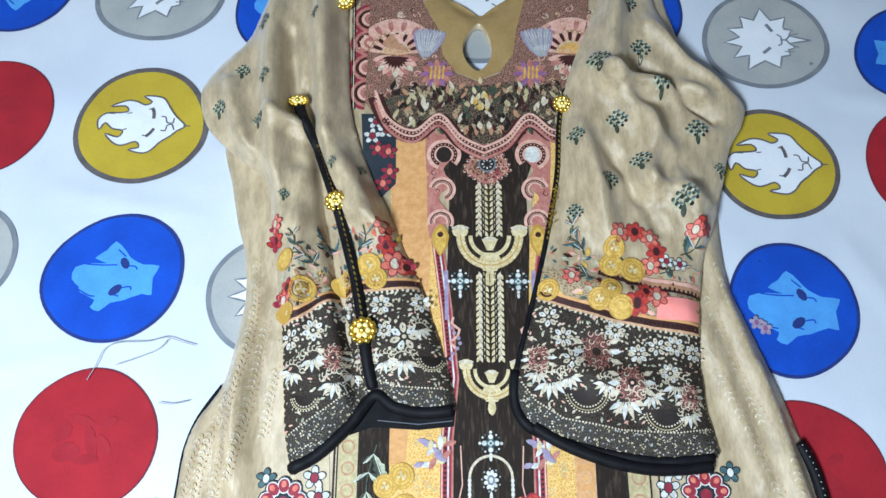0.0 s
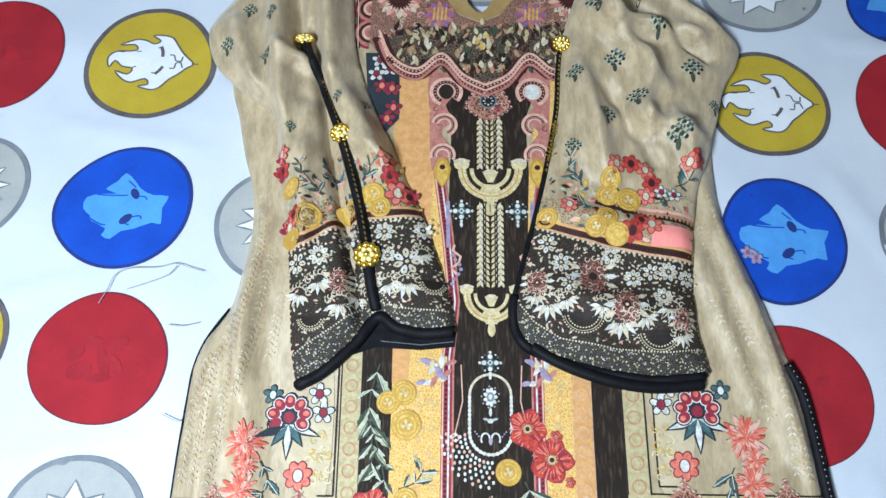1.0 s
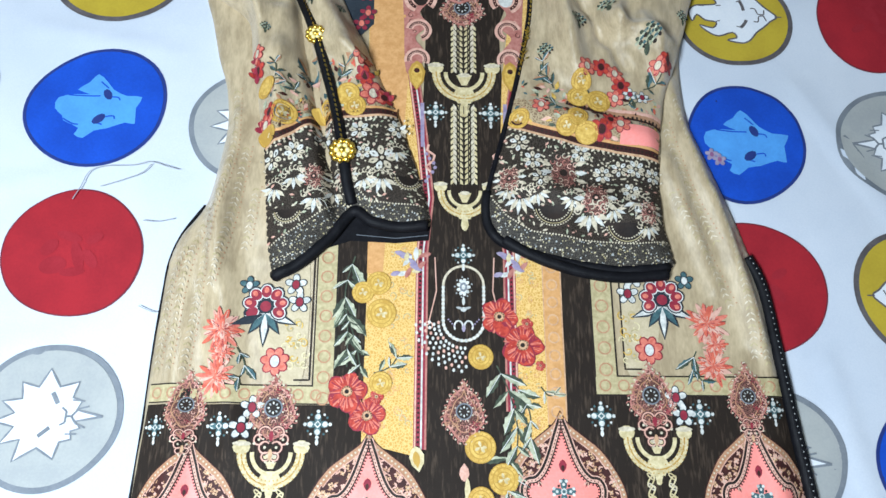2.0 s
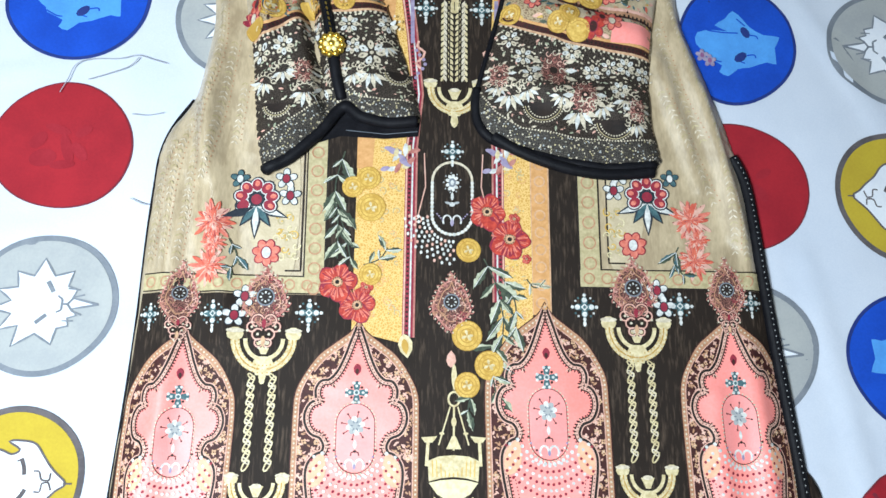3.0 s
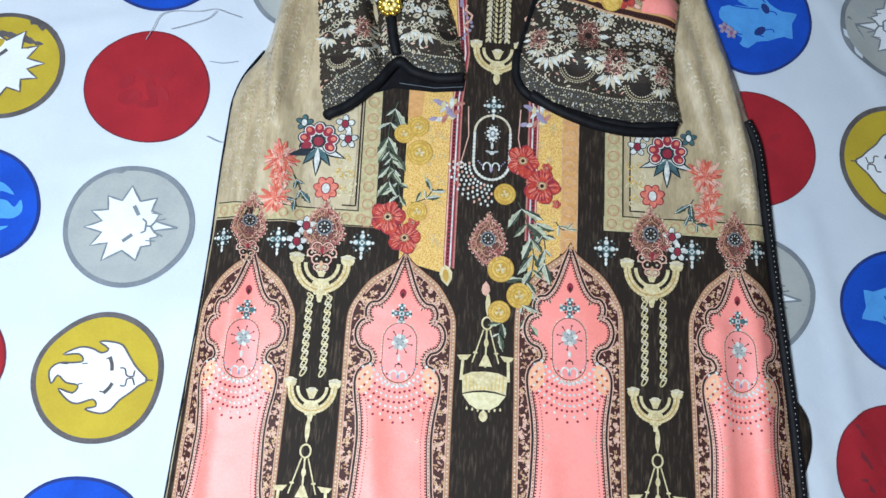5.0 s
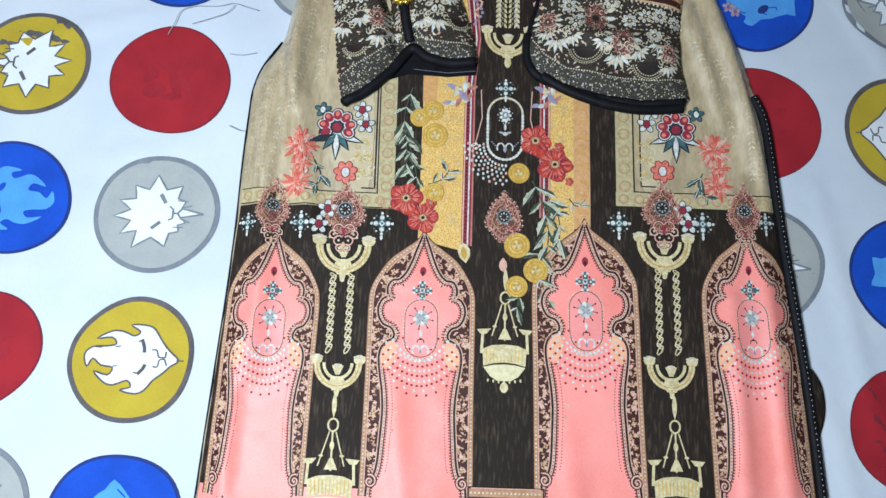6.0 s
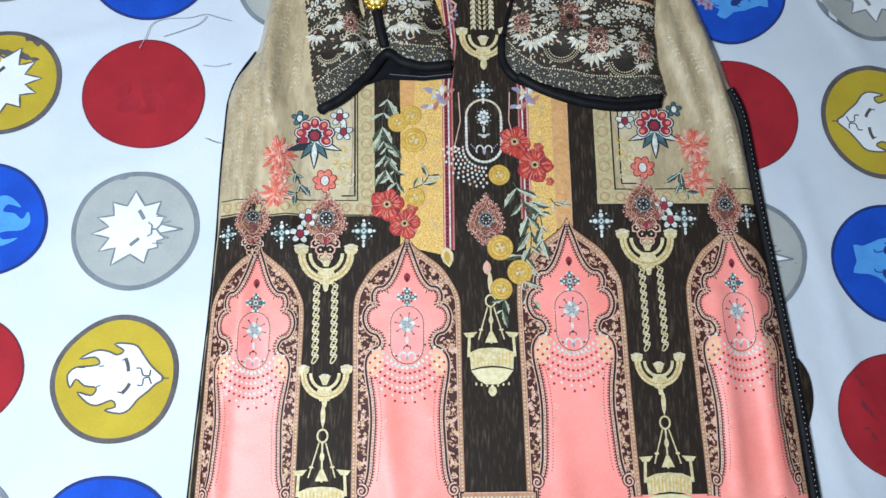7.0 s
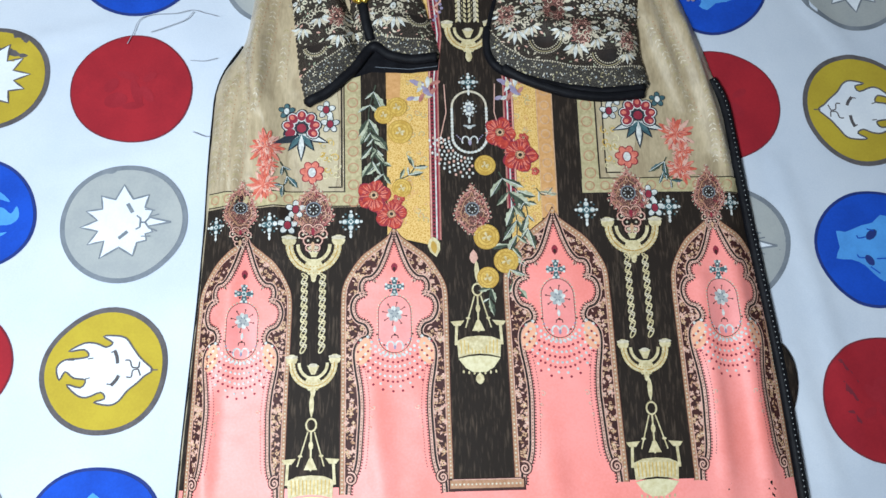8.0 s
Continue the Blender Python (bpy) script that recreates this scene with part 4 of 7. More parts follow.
    for s in (1, -1):
        curls(p, [(s * 0.0225, -0.186), (s * 0.0205, -0.177), (s * 0.0240, -0.196)], 0.0027, (DUSK, CREAM), 0.0044, seed)
    return p


# each arch: its tip, its width and height, and how far its foot leans out
ARCHES = [(-0.217, 0.113, 0.87, 0.94, -0.026), (-0.0768, 0.1185, 0.985, 0.955, 0.004), (0.0768, 0.1350, 0.99, 1.0, 0.024), (0.2325, 0.1310, 0.90, 0.985, 0.036)]
for i, (ax, ay, k, ky, lean) in enumerate(ARCHES):
    p = arch_print(i)
    p.v = [(x - lean * min(0.0, y + 0.08) / k, y, z) for x, y, z in p.v]
    p.lay("arch_panel", kurta, body_z, (ax, ay), size=(k, ky), label="salmon pink arch with jewel, beads and copper border")


# golden crescent holders, chains, hanging lamps
def crescent(p, x, y, k, lift=0.0022):
    arc = lambda r, a0, a1, n=18: [(x + r * k * math.cos(a), y - 0.002 * k + r * k * 1.05 * math.sin(a)) for a in np.linspace(a0, a1, n)]
    for r, w, m, up in ((0.0212, 0.0062, GOLD, 0.0), (0.0212, 0.0010, COINLINE, 0.0005), (0.0140, 0.0030, GOLD, 0.0002)):
        p.stroke(arc(r, math.radians(178), math.radians(362)), w * k, m, lift + up, step=0.003)
    curls(p, arc(0.0212, math.radians(190), math.radians(350), 13), 0.0015 * k, (CREAM, COINLINE), lift + 0.0006, 3)
    for r in (0.0186, 0.0238):
        p.dots(arc(r, math.radians(182), math.radians(358), 21), 0.0006 * k, COINLINE, lift + 0.0007, 5)
    for s in (-1, 1):
        p.add(oval(x + s * 0.0215 * k, y + 0.002 * k, 0.0060 * k, 0.0052 * k, 10), GOLD, lift + 0.0004)
        p.add(oval(x + s * 0.0215 * k, y + 0.0045 * k, 0.0066 * k, 0.0018 * k, 9), CREAM, lift + 0.0008)
    p.add(oval(x, y - 0.019 * k, 0.0075 * k, 0.0045 * k, 10), GOLD, lift + 0.0005).add(oval(x, y - 0.004 * k, 0.0046 * k, 0.0020 * k, 9), CREAM, lift + 0.0008)
    p.add([(x - 0.006 * k, y - 0.004 * k), (x - 0.002 * k, y - 0.013 * k), (x + 0.002 * k, y - 0.013 * k), (x + 0.006 * k, y - 0.004 * k)], GOLD, lift + 0.0005)
    for a in (-1.57, -1.0, -2.14):
        p.add(petal(x, y - 0.021 * k, (0.014 if a == -1.57 else 0.009) * k, 0.0055 * k, a), GOLD, lift + 0.0004)
    p.add(oval(x, y - 0.033 * k, 0.0022 * k, None, 7), GOLD, lift + 0.0006)


def chain(p, x, y0, y1, lift=0.0024):
    n = max(2, int(abs(y1 - y0) / 0.0072))
    for i in range(n):
        y = y0 + (y1 - y0) * (i + 0.5) / n
        p.stroke(oval(x, y, 0.0047, 0.0018, 12, 1.05), 0.0012, GOLD, lift, True, 0.01)
        p.stroke(oval(x, y + 0.0036, 0.0034, 0.0013, 12, -0.75), 0.0010, CREAM if i % 2 else GOLD, lift + 0.0004, True, 0.01)


def hanging_lamp(p, x, y, k=1.0, lift=0.0024):
    """A lamp on three rods, with two side cups and a drum shade; y is its top."""
    p.add(petal(x, y - 0.004 * k, 0.022 * k, 0.0045 * k, 1.5708), GOLD, lift)
    p.stroke(oval(x, y - 0.010 * k, 0.0046 * k, 0.0056 * k), 0.0016 * k, GOLD, lift, True, 0.002)
    for s in (-1, 1):
        p.stroke([(x + s * 0.003 * k, y - 0.016 * k), (x + s * 0.012 * k, y - 0.046 * k)], 0.0012 * k, GOLD, lift)
        p.add(oval(x + s * 0.0095 * k, y - 0.037 * k, 0.0022 * k, 0.0012 * k, 7), GOLD, lift + 0.0004)
        p.add([(x + s * 0.026 * k, y - 0.040 * k), (x + s * 0.013 * k, y - 0.039 * k), (x + s * 0.017 * k, y - 0.044 * k), (x + s * 0.023 * k, y - 0.044 * k)], GOLD, lift + 0.0004)
        p.stroke([(x + s * 0.0205 * k, y - 0.044 * k), (x + s * 0.0215 * k, y - 0.062 * k)], 0.0026 * k, GOLD, lift)
    p.stroke([(x, y - 0.016 * k), (x, y - 0.05 * k)], 0.0016 * k, GOLD, lift)
    p.add(oval(x, y - 0.028 * k, 0.0022 * k, 0.004 * k, 8), GOLD, lift + 0.0004)
    p.add([(x - 0.006 * k, y - 0.049 * k), (x - 0.0015 * k, y - 0.039 * k), (x + 0.0015 * k, y - 0.039 * k), (x + 0.006 * k, y - 0.049 * k)], GOLD, lift + 0.0006)
    drum = [(-0.0205, -0.058), (-0.012, -0.0545), (0, -0.0535), (0.012, -0.0545), (0.0205, -0.058), (0.0195, -0.0735), (0.010, -0.071), (0, -0.070), (-0.010, -0.071), (-0.0195, -0.0735)]
    p.add(shift(drum, x, y, k), GOLD, lift + 0.0004)
    for i in range(11):
        u = -0.017 + 0.0034 * i
        p.stroke([(x + u * k, y - 0.0575 * k), (x + u * 0.96 * k, y - 0.070 * k)], 0.0008 * k, COIN, lift + 0.0009)
    bowl = [(-0.0195, -0.0745), (-0.01, -0.0725), (0, -0.0718), (0.01, -0.0725), (0.0195, -0.0745), (0.013, -0.083), (0.006, -0.087), (-0.006, -0.087), (-0.013, -0.083)]
    p.add(shift(bowl, x, y, k), PALEGOLD, lift + 0.0006)
    for i in range(7):
        p.add(oval(x + (-0.015 + 0.005 * i) * k, y - (0.0865 + 0.002 * (1 - abs(i - 3) / 3)) * k, 0.001 * k, 0.0016 * k, 6), GOLD, lift + 0.0008)
    p.add(petal(x, y - 0.087 * k, 0.011 * k, 0.008 * k, -1.5708), GOLD, lift + 0.0006)


p = Print()
crescent(p, -0.153, 0.104, 1.08)
p.lay("golden_crescent", kurta, body_z, label="antique gold crescent holder")
p = Print()
crescent(p, 0.153, 0.117, 1.08)
p.lay("golden_crescent", kurta, body_z, label="antique gold crescent holder")
for cx, top, low in ((-0.153, 0.072, 0.0), (0.155, 0.086, 0.008)):
    for s in (-1, 1):
        p = Print()
        chain(p, cx + s * 0.0085, top, low)
        p.lay("chain", kurta, body_z, label="twisted gold chain")
    p = Print()
    crescent(p, cx + 0.001, low - 0.008, 0.92)
    p.lay("golden_crescent", kurta, body_z, label="antique gold crescent holder")
    p = Print()
    hanging_lamp(p, cx + (0.003 if cx > 0 else 0), low - 0.055)
    p.lay("hanging_lamp_print", kurta, body_z, label="gold hanging lamp on three rods")
p = Print()
p.add(petal(-0.001, 0.095, 0.014, 0.008, -1.57), DUSK, 0.0024)
hanging_lamp(p, 0.0015, 0.066)
p.lay("hanging_lamp_print", kurta, body_z, label="gold hanging lamp on three rods")

# foot of the centre column: a dotted copper frame
p = Print()
p.stroke([(-0.030, -0.1200), (0.039, -0.1200)], 0.0110, MAROON, 0.0050)
p.stroke([(-0.0285, -0.1195), (0.0375, -0.1195)], 0.0070, BORDERTAN, 0.0054)
p.dots([(x, y) for x, y, a in along([(-0.0285, -0.1195), (0.0375, -0.1195)], 0.0036)], 0.001, CREAM, 0.0060)
p.stroke([(-0.0265, -0.1155), (0.0355, -0.1155)], 0.0008, DUSK, 0.0060)
p.lay("column_frame", kurta, body_z, label="copper dotted frame")


# ---- flowers, leaves, coins and jewels printed on the body ----
def wavy(cx, cy, rx, ry, a, g, n=18):
    """An uneven petal outline."""
    p1, p2 = g.uniform(0, 6), g.uniform(0, 6)
    pts = [(rx * (1 + 0.07 * math.sin(3 * u + p1) + 0.05 * math.sin(7 * u + p2)) * math.cos(u), ry * (1 + 0.08 * math.sin(4 * u + p2)) * math.sin(u)) for u in (6.2832 * i / n for i in range(n))]
    return shift(rot(pts, a), cx, cy)


def poppy(r, seed):
    p, g, petals = Print(), random.Random(seed), []
    for i in range(5):
        a = i * 1.2566 + g.uniform(-0.2, 0.2)
        x, y = 0.5 * r * math.cos(a), 0.5 * r * math.sin(a)
        q, k = Print(), g.uniform(0.9, 1.12)
        q.add(wavy(x, y, r * 0.60 * k, r * 0.52 * k, a, g), CRIMSON, 0.0030 + 0.0003 * i)
        q.add(wavy(x * 1.03, y * 1.03, r * 0.54 * k, r * 0.45 * k, a, g), POPPY, 0.0032 + 0.0003 * i)
        for j in range(9):
            b = a + (j - 4) * 0.15 + g.uniform(-0.05, 0.05)
            r0, r1 = r * g.uniform(0.3, 0.55), r * g.uniform(0.7, 1.0)
            q.stroke([(r0 * math.cos(b), r0 * math.sin(b)), (r1 * math.cos(b), r1 * math.sin(b))], r * g.uniform(0.03, 0.09), (POPPYLIGHT, CRIMSON, POPPYLIGHT)[j % 3], 0.0034 + 0.0003 * i, step=0.01)
        petals.append(q)
    p.add(wavy(0, 0, r * 0.30, r * 0.28, 0, g), BORDERTAN, 0.0052).add(wavy(0, 0, r * 0.22, r * 0.2, 1, g), LEAFGOLD, 0.0054).add(oval(0, 0, r * 0.12, None, 10), DARKDOT, 0.0056)
    p.dots([(r * 0.25 * math.cos(k * 0.5), r * 0.25 * math.sin(k * 0.5)) for k in range(12)], r * 0.035, DARKDOT, 0.0056)
    return p, petals


def lay_parts(core, petals, name, parent, height, at, size=(1, 1), label="", piece="petal"):
    ob = core.lay(name, parent, height, at, size=size, label=label)
    for q in petals:
        q.lay(piece, ob, height, at, size=size)
    return ob


for x, y, r in ((0.029, 0.213, 0.0155), (0.048, 0.189, 0.0165), (-0.096, 0.150, 0.0155), (-0.079, 0.131, 0.0145)):
    lay_parts(*poppy(r, int(abs(x) * 999)), "poppy", kurta, body_z, (x, y), label="red poppy with a dark centre")
for x, y, r in ((0.052, 0.207, 0.005), (-0.072, 0.146, 0.0055), (0.062, 0.172, 0.004)):
    lay_parts(*poppy(r, 5), "poppy_bud", kurta, body_z, (x, y), label="small red poppy bud")


def coin(r):
    p = Print()
    p.add(oval(0, 0, r, None, 22), COINLINE, 0.0034).add(oval(0, 0, r * 0.93, None, 22), COIN, 0.0038)
    for k in (0.72, 0.45):
        p.stroke(oval(0, 0, r * k, None, 18), r * 0.08, COINLINE, 0.0042, True, 0.003)
    for i in range(7):
        a = i * 0.9
        p.add(petal(0, 0, r * 0.4, r * 0.2, a), COINLINE if i % 2 else GOLD, 0.0045)
    p.dots([(r * 0.84 * math.cos(k * 0.35), r * 0.84 * math.sin(k * 0.35)) for k in range(18)], r * 0.05, COINLINE, 0.0042, 5)
    return p


for x, y, r in ((0.013, 0.179, 0.0105), (0.012, 0.107, 0.0125), (0.030, 0.083, 0.0120), (0.012, 0.067, 0.0105), (-0.086, 0.233, 0.0095), (-0.070, 0.215, 0.0125), (-0.069, 0.157, 0.0095), (-0.073, 0.241, 0.0105)):
    coin(r).lay("coin", kurta, body_z, (x, y), label="yellow printed coin")


def leaf_spray(pts, size, mats, seed, stem=LEAF):
    """A curved stem with two-toned leaves, dark on one side and pale on the other: the stem and its leaves."""
    p, g, leaves = Print(), random.Random(seed), []
    line = smooth_loop(pts, False)
    p.stroke(line, 0.0011, stem, 0.0028)
    up = [(0.18, 0.5), (0.34, 0.62), (0.42, 1.0), (0.60, 0.72), (0.68, 0.9), (0.84, 0.35)]
    for i, (x, y, a) in enumerate(along(line, size * 0.78)):
        for s in (-1, 1):
            b = a + s * g.uniform(0.35, 1.15)
            k = size * g.uniform(0.55, 1.45)
            w, h, bend = g.uniform(0.26, 0.42), 0.0030 + 0.0004 * (i % 3), g.uniform(-0.15, 0.15)
            rib, q = [(0, 0), (0.5, bend * 0.5), (1, 0)], Print()
            for half, m in ((1, mats[i % len(mats)]), (-1, mats[(i + 1) % len(mats)])):
                edge = rib[:1] + [(u, half * v * 0.5 * w + bend * 0.4 * u) for u, v in up] + rib[:0:-1]
                q.add(shift(rot([(u * k, v * k) for u, v in edge], b), x, y), m, h)
            q.stroke([(x, y), (x + 0.9 * k * math.cos(b), y + 0.9 * k * math.sin(b))], 0.0006, ICE if g.random() < 0.6 else LEAF, h + 0.0003)
            leaves.append(q)
    return p, leaves


SPRAYS = [(((0.026, 0.172), (0.036, 0.150), (0.042, 0.122), (0.040, 0.100)), 0.019, (LEAF, LEAFPALE), "grey-green leafy sprig"),
          (((0.040, 0.158), (0.052, 0.135), (0.052, 0.110)), 0.017, (LEAFPALE, LEAF), "pale leafy sprig"),
          (((0.036, 0.105), (0.032, 0.085), (0.036, 0.058)), 0.016, (LEAF, LEAFPALE), "grey-green leafy sprig"),
          (((0.018, 0.072), (0.014, 0.055), (0.012, 0.042)), 0.013, (LEAF, LEAFPALE), "grey-green leafy sprig"),
          (((-0.094, 0.265), (-0.101, 0.235), (-0.098, 0.205), (-0.097, 0.170)), 0.019, (LEAFPALE, LEAF), "pale green leafy sprig on a dark stripe"),
          (((-0.104, 0.225), (-0.092, 0.195), (-0.085, 0.165)), 0.016, (LEAF, LEAFPALE), "green leafy sprig"),
          (((-0.075, 0.165), (-0.062, 0.170), (-0.055, 0.180)), 0.012, (LEAF, LEAFPALE), "green leafy sprig"),
          (((-0.187, 0.185), (-0.180, 0.170), (-0.186, 0.155)), 0.014, (LEAF, TEAL), "sage leafy sprig"),
          (((0.193, 0.185), (0.188, 0.172), (0.196, 0.160)), 0.014, (LEAF, TEAL), "sage leafy sprig"),
          (((0.062, 0.155), (0.068, 0.148), (0.076, 0.150)), 0.012, (LEAFPALE, CREAM), "pale leafy sprig")]
for i, (pts, size, mats, says) in enumerate(SPRAYS):
    lay_parts(*leaf_spray(pts, size, mats, i), "leaf_sprig", kurta, body_z, (0, 0), label=says, piece="leaf")


def paisley_flower(seed):
    """A crimson half-rosette outlined in navy on blue leaves."""
    p, g = Print(), random.Random(seed)
    petals = []
    for a, k in ((-2.75, 0.026), (-2.2, 0.02), (-0.35, 0.026), (-0.95, 0.02), (-1.57, 0.026)):
        q = Print()
        q.add(leaf(0, -0.006, k, 0.0075, a), NAVYLINE, 0.0026).add(leaf(0, -0.006, k * 0.9, 0.0048, a), ICE if k > 0.02 else TEAL, 0.0030)
        petals.append(q)
    for i in range(7):
        a = -0.55 + i * 0.708
        x, y = 0.0115 * math.cos(a), 0.0105 * math.sin(a)
        q = Print()
        q.add(oval(x, y, 0.0066, 0.0058, 12, a), NAVYLINE, 0.0034 + 0.0001 * i).add(oval(x, y, 0.0056, 0.0048, 12, a), ICE, 0.0038 + 0.0001 * i)
        q.add(oval(x, y, 0.0047, 0.0039, 12, a), CRIMSON, 0.0042 + 0.0001 * i).add(oval(x * 1.1, y * 1.1, 0.0024, 0.0019, 8, a), POPPYLIGHT, 0.0050)
        petals.append(q)
    p.add(oval(0, -0.001, 0.0062, 0.0055, 12), NAVYLINE, 0.0052).add(oval(0, -0.001, 0.0042, None, 10), CRIMSON, 0.0055)
    return p, petals


def daisy(r, petals, c_petal, c_in, c_edge):
    p, pieces = Print(), []
    for i in range(petals):
        a = i * 6.2832 / petals + 0.3
        x, y = 0.62 * r * math.cos(a), 0.62 * r * math.sin(a)
        q = Print()
        q.add(oval(x, y, r * 0.46, r * 0.36, 10, a), c_edge, 0.0030 + 0.0001 * (i % 3)).add(oval(x, y, r * 0.37, r * 0.28, 10, a), c_petal, 0.0034 + 0.0001 * (i % 3))
        pieces.append(q)
    p.add(oval(0, 0, r * 0.42, r * 0.5, 12), c_edge, 0.0040).add(oval(0, 0, r * 0.32, r * 0.42, 12), c_in, 0.0044)
    return p, pieces


for x, y, s in ((-0.167, 0.221, 1.0), (0.168, 0.230, -1.0)):
    lay_parts(*paisley_flower(1), "rosette", kurta, body_z, (x, y), size=(s * 1.12, 1.12), label="crimson rosette outlined in navy")
for x, y in ((-0.143, 0.239), (-0.139, 0.224), (0.144, 0.248), (0.139, 0.234), (-0.171, 0.137), (-0.178, 0.121), (0.172, 0.147), (0.177, 0.133)):
    lay_parts(*daisy(0.0092, 5, ICE, CRIMSON, NAVYLINE), "daisy", kurta, body_z, (x, y), label="white daisy with a crimson heart")
for x, y in ((-0.156, 0.174), (0.154, 0.186)):
    lay_parts(*daisy(0.0115, 7, POPPYLIGHT, ICE, CRIMSON), "daisy", kurta, body_z, (x, y), label="pink daisy edged in crimson")
for x, y in ((-0.182, 0.238), (0.189, 0.246)):
    lay_parts(*daisy(0.008, 5, TEAL, ICE, NAVYLINE), "daisy", kurta, body_z, (x, y), label="teal daisy edged in navy")


def coral_flower(r, seed):
    p, g = Print(), random.Random(seed)
    for ring in range(3):
        for i in range(15 - 3 * ring):
            a = i * 6.2832 / (15 - 3 * ring) + ring * 0.4 + g.uniform(-0.12, 0.12)
            p.add(petal(0, 0, r * (1.05 - 0.28 * ring) * g.uniform(0.8, 1.1), r * 0.24, a), (CORAL, POPPYLIGHT, DUSK)[(i + ring) % 3], 0.0026 + 0.0004 * ring + 0.0001 * (i % 3))
            b = a + g.uniform(-0.1, 0.1)
            p.stroke([(r * 0.15 * math.cos(b), r * 0.15 * math.sin(b)), (r * (0.85 - 0.26 * ring) * math.cos(b), r * (0.85 - 0.26 * ring) * math.sin(b))], r * 0.03, (CRIMSON, DUSK)[i % 2], 0.0029 + 0.0004 * ring, step=0.01)
    return p


for x, y, r in ((-0.200, 0.199, 0.0185), (-0.202, 0.161, 0.0160), (0.205, 0.209, 0.0190), (0.206, 0.173, 0.0165), (-0.199, 0.180, 0.011), (0.210, 0.191, 0.011)):
    coral_flower(r, int(y * 1000)).lay("coral_flower", kurta, body_z, (x, y), label="coral chrysanthemum")
for x, y in ((-0.138, 0.180), (-0.143, 0.196), (0.138, 0.205), (0.140, 0.188)):
    p = curls(Print(), [(0.006 * math.cos(k * 1.1), 0.011 * math.sin(k * 1.7)) for k in range(9)], 0.0042, (PALEGOLD, STRIP, COIN), 0.0018, int(y * 900))
    p.lay("pale_scroll", kurta, body_z, (x, y), label="pale gold scrolls")


def medallion(w, h, seed):
    """A drop-shaped rose medallion, all curls and beads round a dark jewel."""
    p, g = Print(), random.Random(seed)
    loop = [tuple(q) for q in smooth_loop([(0, h), (0.16 * w, 0.70 * h), (0.55 * w, 0.48 * h), (0.80 * w, 0.08 * h), (0.95 * w, -0.35 * h), (0.6 * w, -0.66 * h), (0.25 * w, -0.95 * h), (0, -h)], False, 4)]
    full = loop + mirror(loop)[1:-1]
    p.fill(shift(full, 0, 0, 0.90), MEDAL, 0.0028, 0.004)
    for k, m in ((0.88, ROSE), (0.62, BORDERTAN)):
        p.stroke([(x * k, y * k - 0.03 * h) for x, y in full], 0.0009, m, 0.0033, True)
    for x, y, a in along(full, w * 0.26):
        p.add(oval(x * 0.99, y * 0.99, w * 0.042, None, 6), CREAM, 0.0040)
        p.stroke([(x * 0.94 + w * 0.11 * math.cos(b), y * 0.94 + w * 0.11 * math.sin(b)) for b in np.linspace(a - 2.6, a + 1.4, 9)], w * 0.036, ROSE, 0.0036, step=0.01)
        p.stroke([(x * 0.80 + w * 0.09 * math.cos(b), y * 0.80 + w * 0.09 * math.sin(b)) for b in np.linspace(a, a + 4.4, 9)], w * 0.04, (BORDERTAN, DUSK, ROSE)[len(p.f) % 3], 0.0036, step=0.01)
    spots = [q for q in scatter(full, 70, w * 0.06, seed) if math.hypot(q[0], q[1] + 0.05 * h) > 0.42 * w]
    for k, (x, y) in enumerate(spots):
        p.stroke([(abs(x) * (1 if k % 2 else -1) + w * 0.075 * math.cos(b), y + w * 0.075 * math.sin(b)) for b in np.linspace(k, k + 4.2, 7)], w * 0.030, (ROSE, DUSK, BORDERTAN, CRIMSON)[k % 4], 0.0037, step=0.01)
    p.fill(oval(0, -0.05 * h, w * 0.36, w * 0.36, 16), EM_GREYRIM, 0.0043, 0.003).fill(oval(0, -0.05 * h, w * 0.30, w * 0.30, 16), DARKDOT, 0.0047, 0.003)
    for i in range(8):
        a = i * 0.7854
        p.add(oval(w * 0.18 * math.cos(a), -0.05 * h + w * 0.18 * math.sin(a), w * 0.055, w * 0.035, 6, a), (ICE, EM_GREY)[i % 2], 0.0049)
        p.add(oval(w * 0.40 * math.cos(a + 0.4), -0.05 * h + w * 0.40 * math.sin(a + 0.4), w * 0.04, None, 5), CREAM, 0.0049)
    return p


